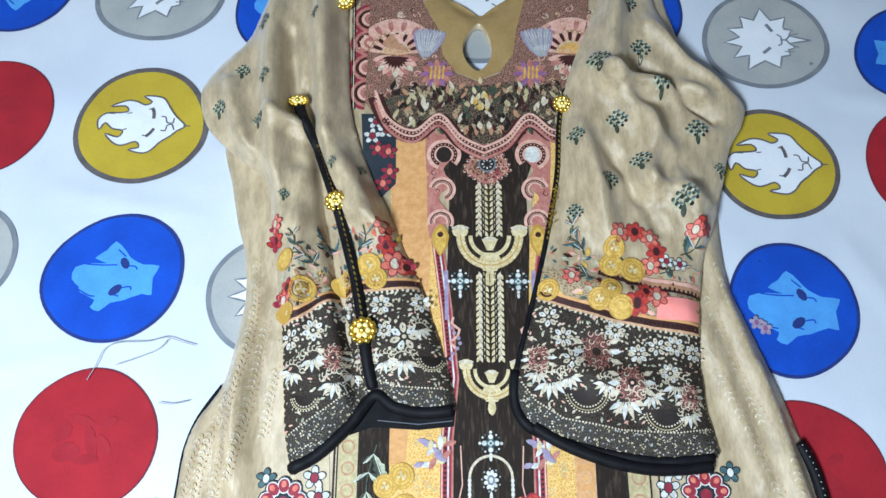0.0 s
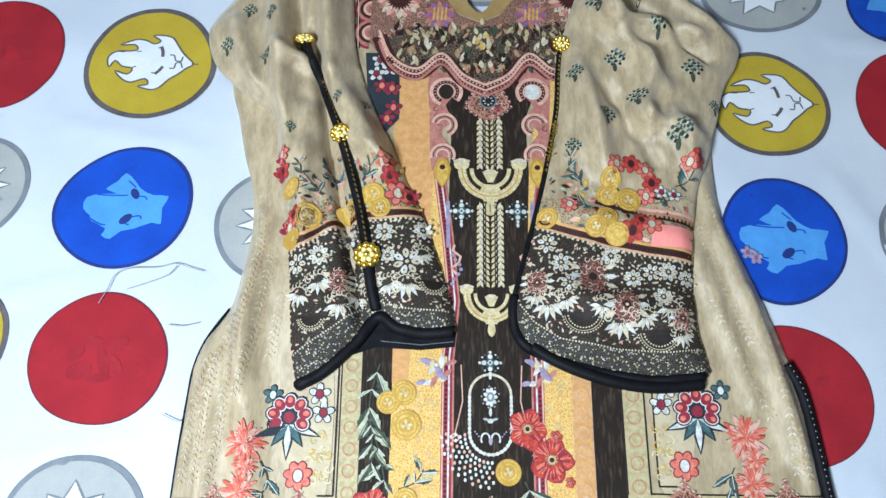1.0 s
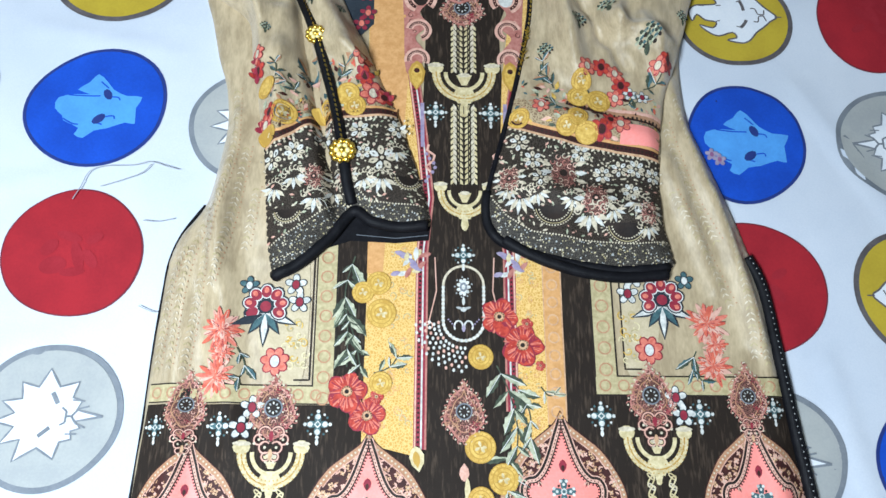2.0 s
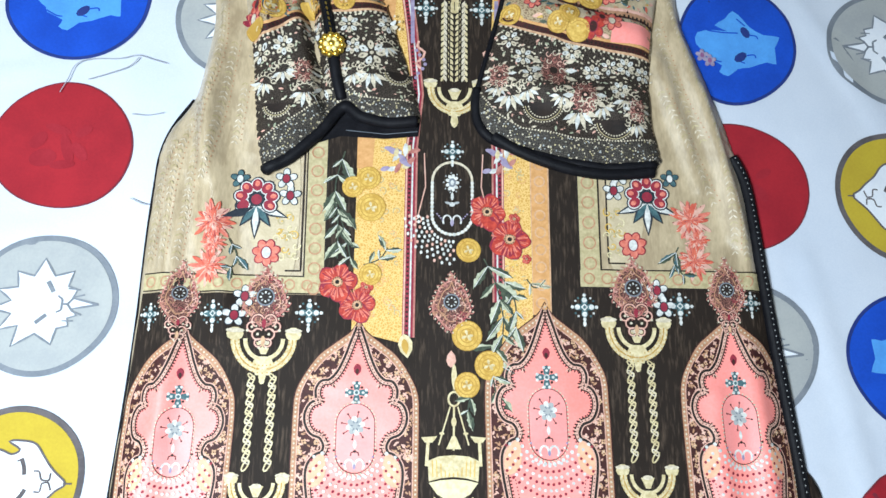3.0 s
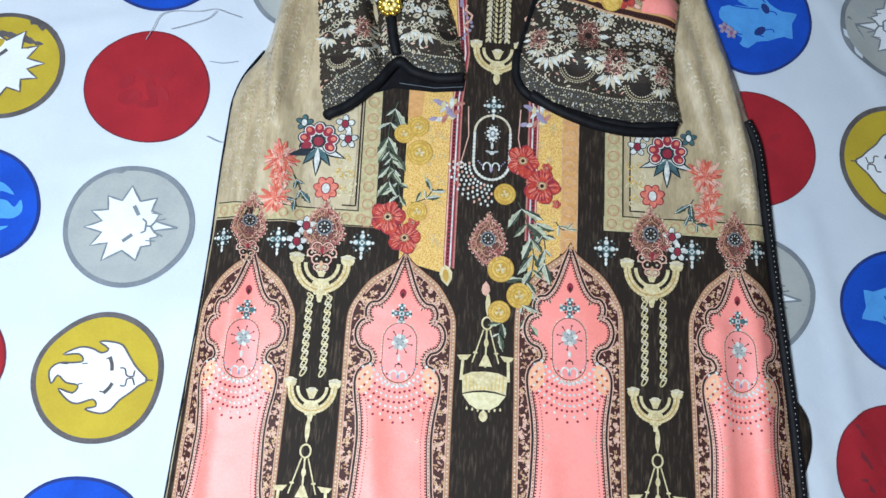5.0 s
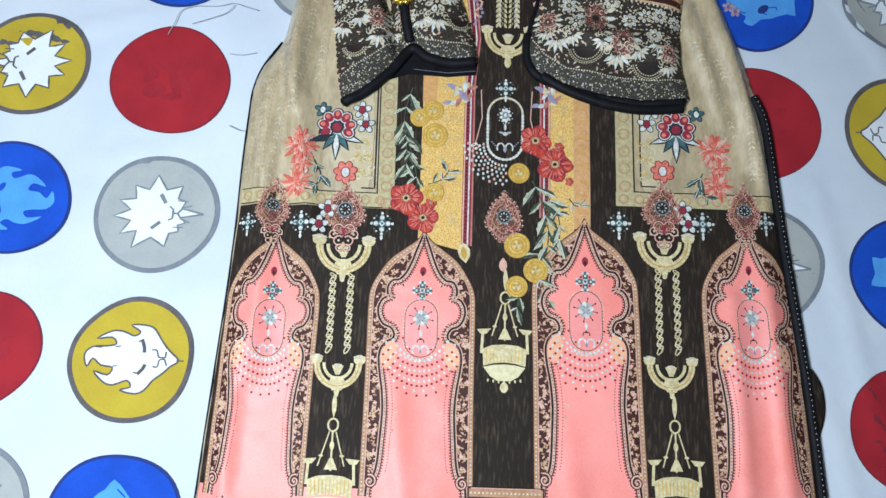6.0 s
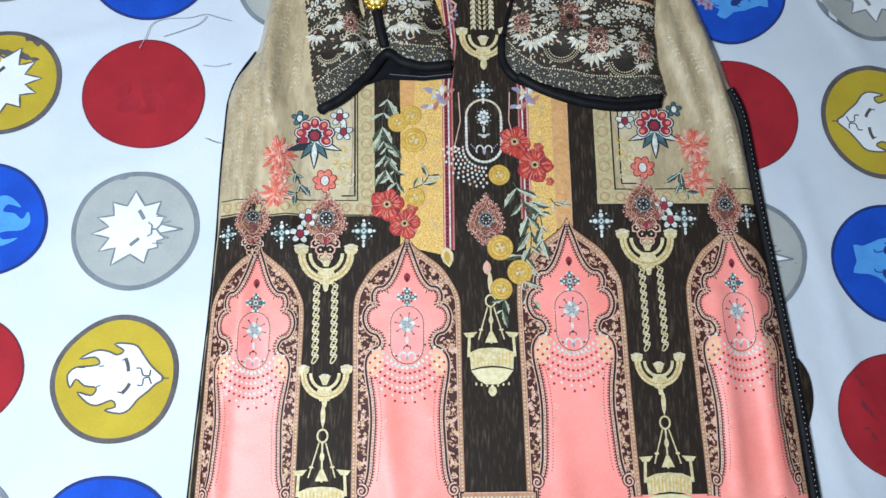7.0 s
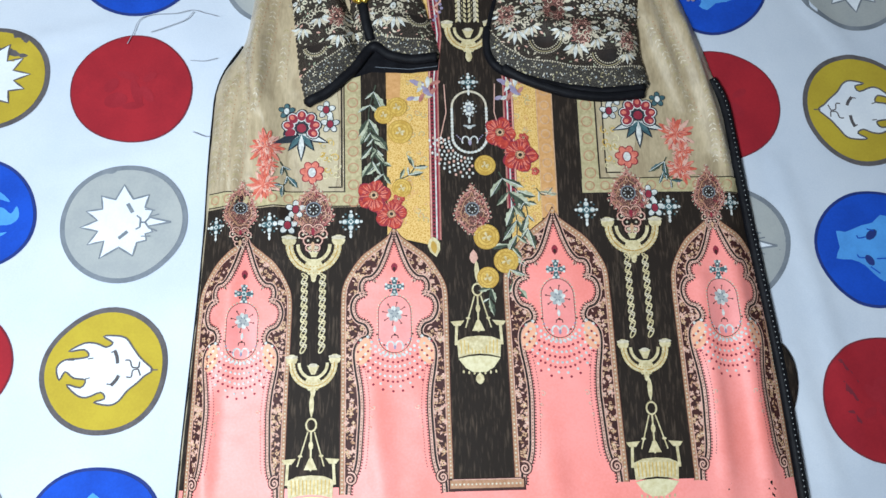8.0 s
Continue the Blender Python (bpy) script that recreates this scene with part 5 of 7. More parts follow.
for x, y, w, h in ((-0.001, 0.136, 0.019, 0.027), (-0.154, 0.138, 0.021, 0.028), (0.152, 0.150, 0.021, 0.028), (-0.223, 0.140, 0.017, 0.029), (0.232, 0.150, 0.018, 0.029), (-0.001, 0.521, 0.023, 0.023)):
    medallion(w, h, int(abs(x) * 500)).lay("medallion", kurta, body_z, (x, y), label="rose and maroon filigree medallion")
for x, y, k in ((-0.154, 0.106, 1.0), (0.153, 0.119, 1.0), (-0.222, 0.108, 0.7), (0.232, 0.119, 0.7)):
    p = Print()
    for side in (-1, 1):
        for cx, cy, r, a0, a1 in ((0.0045, 0.0, 0.0045, -2.2, 2.4), (0.0095, 0.006, 0.0040, -2.6, 2.2), (0.0050, 0.011, 0.0050, -1.2, 3.2), (0.0035, -0.007, 0.0032, -2.4, 1.6)):
            line = [(side * (cx + r * math.cos(b)), cy + r * math.sin(b)) for b in np.linspace(a0, a1, 11)]
            p.stroke(line, 0.0026, MAROON, 0.0042, step=0.01).stroke(line, 0.0012, DUSK, 0.0046, step=0.01)
        p.dots([(side * 0.0045, 0.0), (side * 0.0095, 0.006), (side * 0.0130, 0.003), (side * 0.0030, -0.0110)], 0.0012, CREAM, 0.0048, 6)
    p.add(petal(0, -0.010, 0.009, 0.0036, 1.5708), LEAFGOLD, 0.0050).add(petal(0, 0.004, 0.009, 0.0036, 1.5708), CRIMSON, 0.0050)
    p.lay("tassel_print", kurta, body_z, (x, y), size=(k, k), label="rose scroll tassel")


def cross_print(k=1.0):
    p, k = Print(), k * 0.80
    for i in range(4):
        a = i * 1.5708
        p.add(petal(0, 0, 0.0095 * k, 0.006 * k, a), TEAL, 0.0028)
        p.add(oval(0.0062 * k * math.cos(a), 0.0062 * k * math.sin(a), 0.0024 * k, None, 7), ICE, 0.0032)
        p.add(oval(0.0105 * k * math.cos(a), 0.0105 * k * math.sin(a), 0.0016 * k, None, 6), ICE, 0.0032)
        for b in (0.6, 0.97):
            p.add(oval(0.0095 * k * math.cos(a + b), 0.0095 * k * math.sin(a + b), 0.0011 * k, None, 5), ICE if b > 0.7 else TEAL, 0.0032)
    p.add([(-0.0032 * k, 0), (0, -0.0032 * k), (0.0032 * k, 0), (0, 0.0032 * k)], ICE, 0.0036).add([(-0.0018 * k, 0), (0, -0.0018 * k), (0.0018 * k, 0), (0, 0.0018 * k)], TEAL, 0.0040)
    p.add(petal(0, -0.011 * k, 0.006 * k, 0.003 * k, -1.57), ICE, 0.0032)
    return p


for x, y, k in ((-0.195, 0.122, 1.15), (-0.118, 0.124, 1.2), (0.110, 0.132, 1.2), (0.191, 0.134, 1.2), (-0.247, 0.121, 1.0), (0.253, 0.138, 1.0), (-0.026, 0.405, 1.15), (0.025, 0.405, 1.15), (-0.001, 0.267, 1.05)):
    cross_print(k).lay("jewelled_cross", kurta, body_z, (x, y), label="teal and white jewelled cross")

# capsule pendant and necklace of beads
p = Print()
cap = [(0.0172 * math.cos(a), 0.2400 + 0.0172 * math.sin(a)) for a in np.linspace(0, 3.1416, 14)] + [(0.0172 * math.cos(a), 0.2095 + 0.0172 * math.sin(a)) for a in np.linspace(3.1416, 6.2832, 14)]
p.stroke(cap, 0.0021, CREAM, 0.0028, True)
p.dots([(x, y) for x, y, a in along(cap[13:] + cap[:1], 0.0036)], 0.0016, ICE, 0.0033)
for k in range(9):
    a = k * 0.698
    p.add(oval(0.0040 * math.cos(a), 0.2385 + 0.0058 * math.sin(a), 0.0022, 0.0016, 7, a), ICE, 0.0030)
    p.add(oval(0.0074 * math.cos(a + 0.3), 0.2385 + 0.0088 * math.sin(a + 0.3), 0.0008, None, 5), EM_GREY, 0.0030)
p.add(oval(0, 0.2385, 0.0032, 0.0042, 9), EM_GREYRIM, 0.0034).add(oval(0, 0.2385, 0.0016, 0.0022, 8), ICE, 0.0036)
p.add(petal(0, 0.2305, 0.008, 0.0026, -1.57), ICE, 0.0030).add(oval(0, 0.2190, 0.0026, 0.0020, 8), ICE, 0.0032)
for s in (-1, 1):
    p.add(petal(0, 0.2195, 0.0065, 0.0022, 1.57 + s * 1.35), EM_GREY, 0.0032)
    p.stroke([(s * (0.0042 + 0.0036 * math.cos(a)), 0.2045 + 0.0048 * math.sin(a)) for a in np.linspace(-0.6, 3.6, 9)], 0.0014, ICE, 0.0030, step=0.002)
    p.dots([(s * (0.008 + 0.0016 * k), 0.2050 + 0.0018 * k) for k in range(4)], 0.0008, LILAC, 0.0032, 5)
p.add(petal(0, 0.2065, 0.007, 0.003, -1.57), LILAC, 0.0032)
p.lay("capsule_pendant", kurta, body_z, (-0.001, 0), label="white jewelled capsule pendant")
p = Print()
for row in range(6):
    r = 0.021 + 0.0038 * row
    for i in range(12):
        a = math.radians(178 + 9.5 * i + 4 * (row % 2))
        if a < math.radians(275):
            p.add(oval(r * math.cos(a), 0.207 + r * math.sin(a), 0.00125, 0.0016, 6), ICE if (i + row) % 4 else DUSK, 0.0032)
p.lay("bead_necklace", kurta, body_z, (-0.001, 0), label="white printed beads")
for s in (-1, 1):
    p = Print()
    p.stroke([(s * (0.030 + 0.004 * k * math.cos(a)), 0.205 + 0.004 * k * math.sin(a)) for a, k in zip(np.linspace(0, 8, 18), np.linspace(1, 0.3, 18))], 0.0011, DUSK, 0.0030, step=0.002)
    p.stroke([(s * 0.0255, 0.265), (s * 0.024, 0.235), (s * 0.030, 0.209)], 0.001, DUSK, 0.0030)
    p.lay("scroll_print", kurta, body_z)
    p, g = Print(), random.Random(7)
    for i in range(16):
        a = g.uniform(0, 6.28)
        p.add(petal(0.012 * g.uniform(-1, 1), 0.010 * g.uniform(-1, 1), g.uniform(0.008, 0.014), 0.0045, a), (LILAC, ICE, GOLD, LILAC, ROSE)[i % 5], 0.0028 + 0.0001 * i)
    p.lay("lilac_flower", kurta, body_z, (s * 0.044, 0.260), label="lilac flower with golden leaves")
p = Print()
p.add(petal(-0.0365, 0.088, 0.020, 0.012, 1.75), GOLD, 0.0052).add(petal(-0.0375, 0.091, 0.013, 0.006, 1.75), COINLINE, 0.0056)
p.lay("paisley", kurta, body_z, label="small gold paisley")


# braided column on the chest
def braid(y0, y1, label="braided gold cord"):
    p = Print()
    n = int((y1 - y0) / 0.0056)
    for i in range(n):
        y = y0 + (y1 - y0) * i / n
        for s in (-1, 1):
            p.add(leaf(s * 0.0008, y, 0.0085, 0.0034, 1.5708 - s * 0.62), GOLD, 0.0026 + 0.0001 * (i % 2))
            p.add(leaf(s * 0.0068, y, 0.0085, 0.0030, 1.5708 - s * 0.35), CREAM, 0.0027)
            p.add(leaf(s * 0.0118, y, 0.0068, 0.0028, 1.5708 + s * 0.4), GOLD, 0.0025)
    for s in (-1, 1):
        p.stroke([(s * 0.0042, y0), (s * 0.0042, y1)], 0.0011, DARKDOT, 0.0033)
    p.stroke([(0, y0), (0, y1)], 0.0008, DARKDOT, 0.0033)
    p.lay("braid", kurta, body_z, label=label)


braid(0.447, 0.500)
braid(0.333, 0.412)
for y, k in ((0.450, 1.24), (0.329, 1.0)):
    p = Print()
    crescent(p, 0.0005, y, k)
    p.add(petal(0.0005, y - 0.026 * k, 0.014 * k, 0.007 * k, -1.5708), GOLD, 0.0034)
    p.lay("golden_crescent", kurta, body_z, label="antique gold crescent holder")
for s in (-1, 1):
    p = Print()
    edge = [(s * 0.030, 0.552), (s * 0.057, 0.552), (s * 0.057, 0.500), (s * 0.054, 0.448), (s * 0.042, 0.452), (s * 0.037, 0.470), (s * 0.046, 0.486), (s * 0.034, 0.500), (s * 0.042, 0.514), (s * 0.032, 0.530)]
    p.fill(smooth_loop(edge), ROSE, 0.0018, 0.005)
    for cx, cy, r, a0, a1 in ((0.0415, 0.530, 0.0140, -1.2, 3.9), (0.0430, 0.494, 0.0105, 0.2, 4.4), (0.0440, 0.462, 0.0100, -0.3, 3.6)):
        for rr, w, m, up in ((1.0, 0.0046, DUSK, 0.0), (0.78, 0.0034, MAROON, 0.0004), (0.60, 0.0018, DUSK, 0.0006)):
            p.stroke([(s * (cx + r * rr * math.cos(a)), cy + r * rr * math.sin(a)) for a in np.linspace(a0, a1, 20)], w, m, 0.0022 + up, step=0.003)
        p.dots([(s * (cx + r * 0.78 * math.cos(a)), cy + r * 0.78 * math.sin(a)) for a in np.linspace(a0, a1, 17)], 0.0007, DUSK, 0.0030, 5)
    curls(p, scatter(edge, 14, 0.003, 71), 0.003, (DUSK, MAROON), 0.0020, 4)
    p.lay("scroll", kurta, body_z, label="rose pink scrolls with maroon cores")
    p = Print()
    p.add(petal(s * 0.044, 0.428, 0.032, 0.016, 1.5708), COINLINE, 0.0030).add(petal(s * 0.044, 0.430, 0.026, 0.011, 1.5708), COIN, 0.0034).add(oval(s * 0.044, 0.449, 0.0028, None, 8), MAROON, 0.0038)
    p.stroke([(s * 0.0385, 0.415), (s * 0.0375, 0.37)], 0.0035, LILAC, 0.0028)
    p.lay("paisley", kurta, body_z, label="gold paisley with a lilac tail")
    p = Print()
    p.add(oval(s * 0.0415, 0.530, 0.0072, 0.0085, 14), DARKDOT if s < 0 else ICE, 0.0032)
    p.lay("oval_inset", kurta, body_z)
    p = Print()
    p.stroke([(s * (0.030 + 0.0045 * math.sin(a)), 0.345 + 0.0055 * i) for i, a in enumerate(np.linspace(0, 9, 6))], 0.0022, DUSK, 0.0030)
    p.dots([(s * (0.030 + 0.004 * math.cos(i)), 0.336 + 0.0045 * i) for i in range(7)], 0.0018, LILAC, 0.0034)
    p.lay("scroll_print", kurta, body_z)

# ---- yoke round the keyhole ----
facing = [(-0.066, 0.705), (-0.050, 0.672), (-0.046, 0.640), (-0.030, 0.622), (-0.009, 0.612), (0.012, 0.622), (0.028, 0.640), (0.032, 0.672), (0.042, 0.712), (0.024, 0.718), (-0.006, 0.693), (-0.046, 0.722)]
v, f = filled(np.array(facing), 0.004, KEYHOLE)
p = Print()
p.v, p.f = [(a, b, 0.0012) for a, b in v], f
p.m = [p.slot(TAN)] * len(f)
p.lay("neck_facing", kurta, body_z, label="tan facing round the keyhole neck")
panel("yoke", [(-0.130, 0.76), (-0.128, 0.60), (-0.112, 0.578), (-0.094, 0.556), (-0.07, 0.545), (-0.045, 0.562), (-0.02, 0.538), (0.0, 0.528), (0.018, 0.538), (0.042, 0.562), (0.066, 0.546), (0.085, 0.56), (0.10, 0.66), (0.11, 0.76), (0.06, 0.76),
               (0.040, 0.712), (0.030, 0.672), (0.026, 0.642), (0.012, 0.620), (-0.009, 0.611), (-0.030, 0.620), (-0.044, 0.642), (-0.048, 0.672), (-0.064, 0.705), (-0.08, 0.76)], YOKE, 0.0015, "rose embroidered yoke", 0.005)
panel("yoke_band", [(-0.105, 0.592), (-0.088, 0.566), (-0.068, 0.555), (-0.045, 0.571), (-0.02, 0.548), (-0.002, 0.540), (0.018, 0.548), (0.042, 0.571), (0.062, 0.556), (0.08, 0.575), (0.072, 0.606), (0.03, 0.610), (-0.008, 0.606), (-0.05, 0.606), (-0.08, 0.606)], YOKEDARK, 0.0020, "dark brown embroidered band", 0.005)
for s in (-1, 1):
    c = -0.0035
    line = smooth_loop([(c + s * 0.106, 0.594), (c + s * 0.092, 0.563), (c + s * 0.067, 0.549), (c + s * 0.043, 0.567), (c + s * 0.022, 0.543), (c + s * 0.0, 0.531)], False)
    p = Print()
    for off, w, m, h in ((0.0, 0.0150, MAROON, 0.0052), (0.0062, 0.0026, DUSK, 0.0056), (-0.0062, 0.0028, ROSE, 0.0056), (0.0, 0.0022, DUSK, 0.0056)):
        p.stroke([(x, y + off) for x, y in line], w, m, h)
    p.dots([(x, y + 0.0031) for x, y, a in along(line, 0.0036)], 0.0011, DUSK, 0.0060, 5)
    p.dots([(x, y - 0.0031) for x, y, a in along(line, 0.0036)], 0.0011, ROSE, 0.0060, 5)
    p.lay("garland", kurta, body_z, label="maroon and rose garland border")
    p = Print()
    for k, (r0, r1, mats) in enumerate(((0.0, 0.013, (ORANGE, COIN)), (0.012, 0.024, (DUSK, MAROON)), (0.023, 0.036, (ROSE, DUSK)))):
        p.add([(0, 0)] + [(r1 * 1.03 * math.cos(a), r1 * 1.03 * math.sin(a)) for a in np.linspace(0.1, 3.04, 20)], (LEAFGOLD, BORDERTAN, DUSK)[k], 0.0030 - 0.0004 * k)
        for i in range(15):
            a = 0.16 + i * 0.2
            p.add(petal(r0 * math.cos(a), r0 * math.sin(a), r1 - r0, 0.0009 + 0.0020 * (k + 1) * 0.7, a), mats[i % 2], 0.0032)
            p.add(oval(r1 * 0.95 * math.cos(a), r1 * 0.95 * math.sin(a), 0.0009, None, 5), CREAM, 0.0035)
    for i in range(11):
        p.add(petal(0, -0.002, 0.021, 0.0068, -1.57 + (i - 5) * 0.28), (DUSK, ROSE, CREAM)[i % 3], 0.0026 + 0.0001 * (i % 2))
        p.add(petal(0, -0.002, 0.012, 0.003, -1.57 + (i - 5) * 0.28), MAROON, 0.0029)
    p.lay("fan_flower", kurta, body_z, (c + s * 0.087, 0.642), size=(1.12, 1.18), label="rose and peach fan-shaped flower")
    p = Print()
    for i in range(9):
        p.add(petal(0.0008 * (i - 4), 0, 0.036, 0.0085, 1.57 + s * 0.15 - (i - 4) * 0.085), (LILAC, EM_GREY)[i % 2], 0.0036 + 0.0001 * (i % 2))
        p.stroke([(0.0015 * (i - 4), 0.008), (0.0032 * (i - 4) - s * 0.003, 0.030)], 0.0006, ICE, 0.0040)
    p.lay("lilac_petals", kurta, body_z, (c + s * 0.058, 0.638), label="lilac grey petals")
    p = Print()
    for i in range(12):
        p.add(petal(0, 0, 0.017, 0.006, i * 0.5236), (PURPLE, ROSE)[i % 2], 0.0040 + 0.0001 * (i % 2))
    for i in range(4):
        p.stroke([(-0.006 + 0.004 * i, -0.006), (-0.005 + 0.004 * i, 0.009)], 0.0018, COIN, 0.0046)
    p.lay("purple_flower", kurta, body_z, (c + s * 0.046, 0.619), label="purple flower with yellow stamens")
    p, g = Print(), random.Random(31)
    for i in range(130):
        x, y = g.uniform(0.0, 0.09), g.uniform(0.556, 0.614)
        p.add(petal(x * s, y, g.uniform(0.006, 0.013), g.uniform(0.003, 0.005), -1.57 + g.uniform(-0.9, 0.9)), (FLOWERMIX, DARKDOT, LEAF, BORDERTAN, DARKDOT, STRIP, MAROON, FLOWERMIX, CREAM)[i % 9], 0.0036 + 0.00001 * i)
    p.lay("petal_fringe", kurta, body_z, (c, 0), label="muted fringe of embroidered petals")
YOKE_LEFT = [(-0.120, 0.70), (-0.120, 0.605), (-0.100, 0.585), (-0.05, 0.60), (-0.046, 0.64), (-0.06, 0.70)]
for k in (0, 1):
    p = Print()
    loop = YOKE_LEFT if k == 0 else [(-0.007 - x, y) for x, y in YOKE_LEFT]
    curls(p, scatter(loop, 60, 0.003, 60 + k), 0.0042, (DUSK, ROSE, MAROON, LEAFGOLD, CREAM), 0.0018, k)
    p.lay("yoke_scrollwork", kurta, body_z, label="rose scrollwork embroidery")
for k, (x0, x1) in enumerate(((-0.068, -0.043), (0.040, 0.064))):
    p = Print()
    curls(p, scatter(rect(x0, x1, 0.115, 0.29), 90, 0.002, 80 + k), 0.0034, (LEAFGOLD, COIN, STRIP, ORANGE), 0.0012, k)
    p.lay("golden_scrollwork", kurta, body_z, label="fine golden scrollwork")
p = Print()
for i in range(4):
    for k, (r, m) in enumerate(((0.0175, CRIMSON), (0.0140, ROSE), (0.0105, MAROON), (0.0075, DUSK), (0.004, ROSE))):
        p.stroke([(-0.118 - r * math.sin(a), 0.598 + 0.029 * i + r * math.cos(a)) for a in np.linspace(0.1, 3.04, 12)], 0.0030, m, 0.0024 + 0.0003 * k)
p.lay("scalloped_edge", kurta, body_z, label="rose scalloped edge of the yoke")
p, g = Print(), random.Random(9)
for i in range(16):
    x, y = g.uniform(-0.016, 0.002), g.uniform(0.585, 0.618)
    p.add(petal(x, y, 0.009, 0.0042, -1.57 + g.uniform(-0.3, 0.3)), (GOLD, COIN, CREAM)[i % 3], 0.0050 + 0.0001 * i)
p.lay("gold_sequins", kurta, body_z, label="gold sequins under the keyhole")
for x, y in ((-0.107, 0.566), (-0.097, 0.556), (-0.110, 0.550), (-0.094, 0.533), (-0.104, 0.536), (-0.092, 0.512), (-0.098, 0.500)):
    lay_parts(*daisy(0.0085, 5, CRIMSON if y < 0.55 else ICE, POPPYLIGHT if y < 0.55 else CRIMSON, NAVYLINE), "daisy", kurta, body_z, (x, y), label="small crimson and white daisy")
Print().fill([(-0.088, 0.575), (-0.086, 0.50), (-0.10, 0.485), (-0.118, 0.53), (-0.122, 0.575)], NAVYLINE, 0.0018).lay("floral_patch", kurta, body_z, label="navy floral print")
Print().stroke([(-0.1375, 0.74), (-0.1335, 0.66), (-0.130, 0.58)], 0.0032, PIPING, 0.0026).stroke([(-0.1375, 0.74), (-0.1335, 0.66), (-0.130, 0.58)], 0.0008, CREAM, 0.0030).lay("seam_line", kurta, body_z, label="black seam of the armhole")

# ---- woven stitches on the beige sides ----
WOVEN = [[(-0.212, 0.43), (-0.208, 0.36), (-0.221, 0.28), (-0.230, 0.165)], [(-0.222, 0.31), (-0.238, 0.25), (-0.242, 0.165)], [(-0.196, 0.37), (-0.203, 0.30), (-0.214, 0.235)], [(-0.184, 0.33), (-0.190, 0.27)], [(-0.238, 0.275), (-0.250, 0.24), (-0.2535, 0.165)],
         [(0.196, 0.43), (0.212, 0.36), (0.232, 0.29), (0.243, 0.18)], [(0.184, 0.33), (0.205, 0.28), (0.226, 0.225)], [(0.217, 0.34), (0.237, 0.285), (0.253, 0.175)], [(0.186, 0.40), (0.200, 0.335), (0.220, 0.28)]]
for line in WOVEN:
    p = Print()
    for i, (x, y, a) in enumerate(along(smooth_loop(line, False), 0.0050)):
        for s in (-1, 1):
            p.add(leaf(x, y, 0.0046, 0.0013, a + s * 0.75), CREAM if i % 3 else STRIP, 0.0010)
        p.add(oval(x + 0.0052, y + 0.001, 0.0009, 0.0005, 5, i), BORDERTAN, 0.0010)
    p.lay("woven_stitches", kurta, body_z, label="row of woven cream stitches")


# ---- sleeves: lace cuffs, flowers, small trees ----
def band(name, loop, height, parent, keep, mat, lift, label, step=0.0028):
    v, f = filled(loop, step)
    mid = np.array([v[t].mean(0) for t in f])
    ok = keep(mid[:, 0], mid[:, 1]) & (edge_distance(loop, mid[:, 0], mid[:, 1]) > 0.0008)
    p = Print()
    p.v, p.f = [(a, b, lift) for a, b in v], [t for t, k in zip(f, ok) if k]
    p.m = [p.slot(mat)] * len(p.f)
    return p.lay(name, parent, height, label=label)


def top_right(x):
    return np.interp(x, [0.02, 0.04, 0.068, 0.10, 0.133, 0.18], [0.398, 0.390, 0.379, 0.369, 0.362, 0.357])


def low_right(x):
    return np.interp(x, [0.018, 0.035, 0.058, 0.103, 0.147, 0.18], [0.325, 0.300, 0.286, 0.277, 0.275, 0.279])


def top_left(x):
    return np.interp(x, [-0.19, -0.183, -0.163, -0.145, -0.127, -0.107, -0.088, -0.061, -0.03], [0.363, 0.364, 0.368, 0.382, 0.390, 0.394, 0.396, 0.398, 0.399])


def low_left(x):
    return np.interp(x, [-0.18, -0.165, -0.143, -0.116, -0.100, -0.095, -0.083, -0.037, -0.03], [0.262, 0.272, 0.287, 0.308, 0.325, 0.325, 0.311, 0.309, 0.310])


SIDES = ((sleeve_left, SLEEVE_L, left_z, top_left, low_left, (-0.186, -0.036)), (sleeve_right, SLEEVE_R, right_z, top_right, low_right, (0.024, 0.178)))
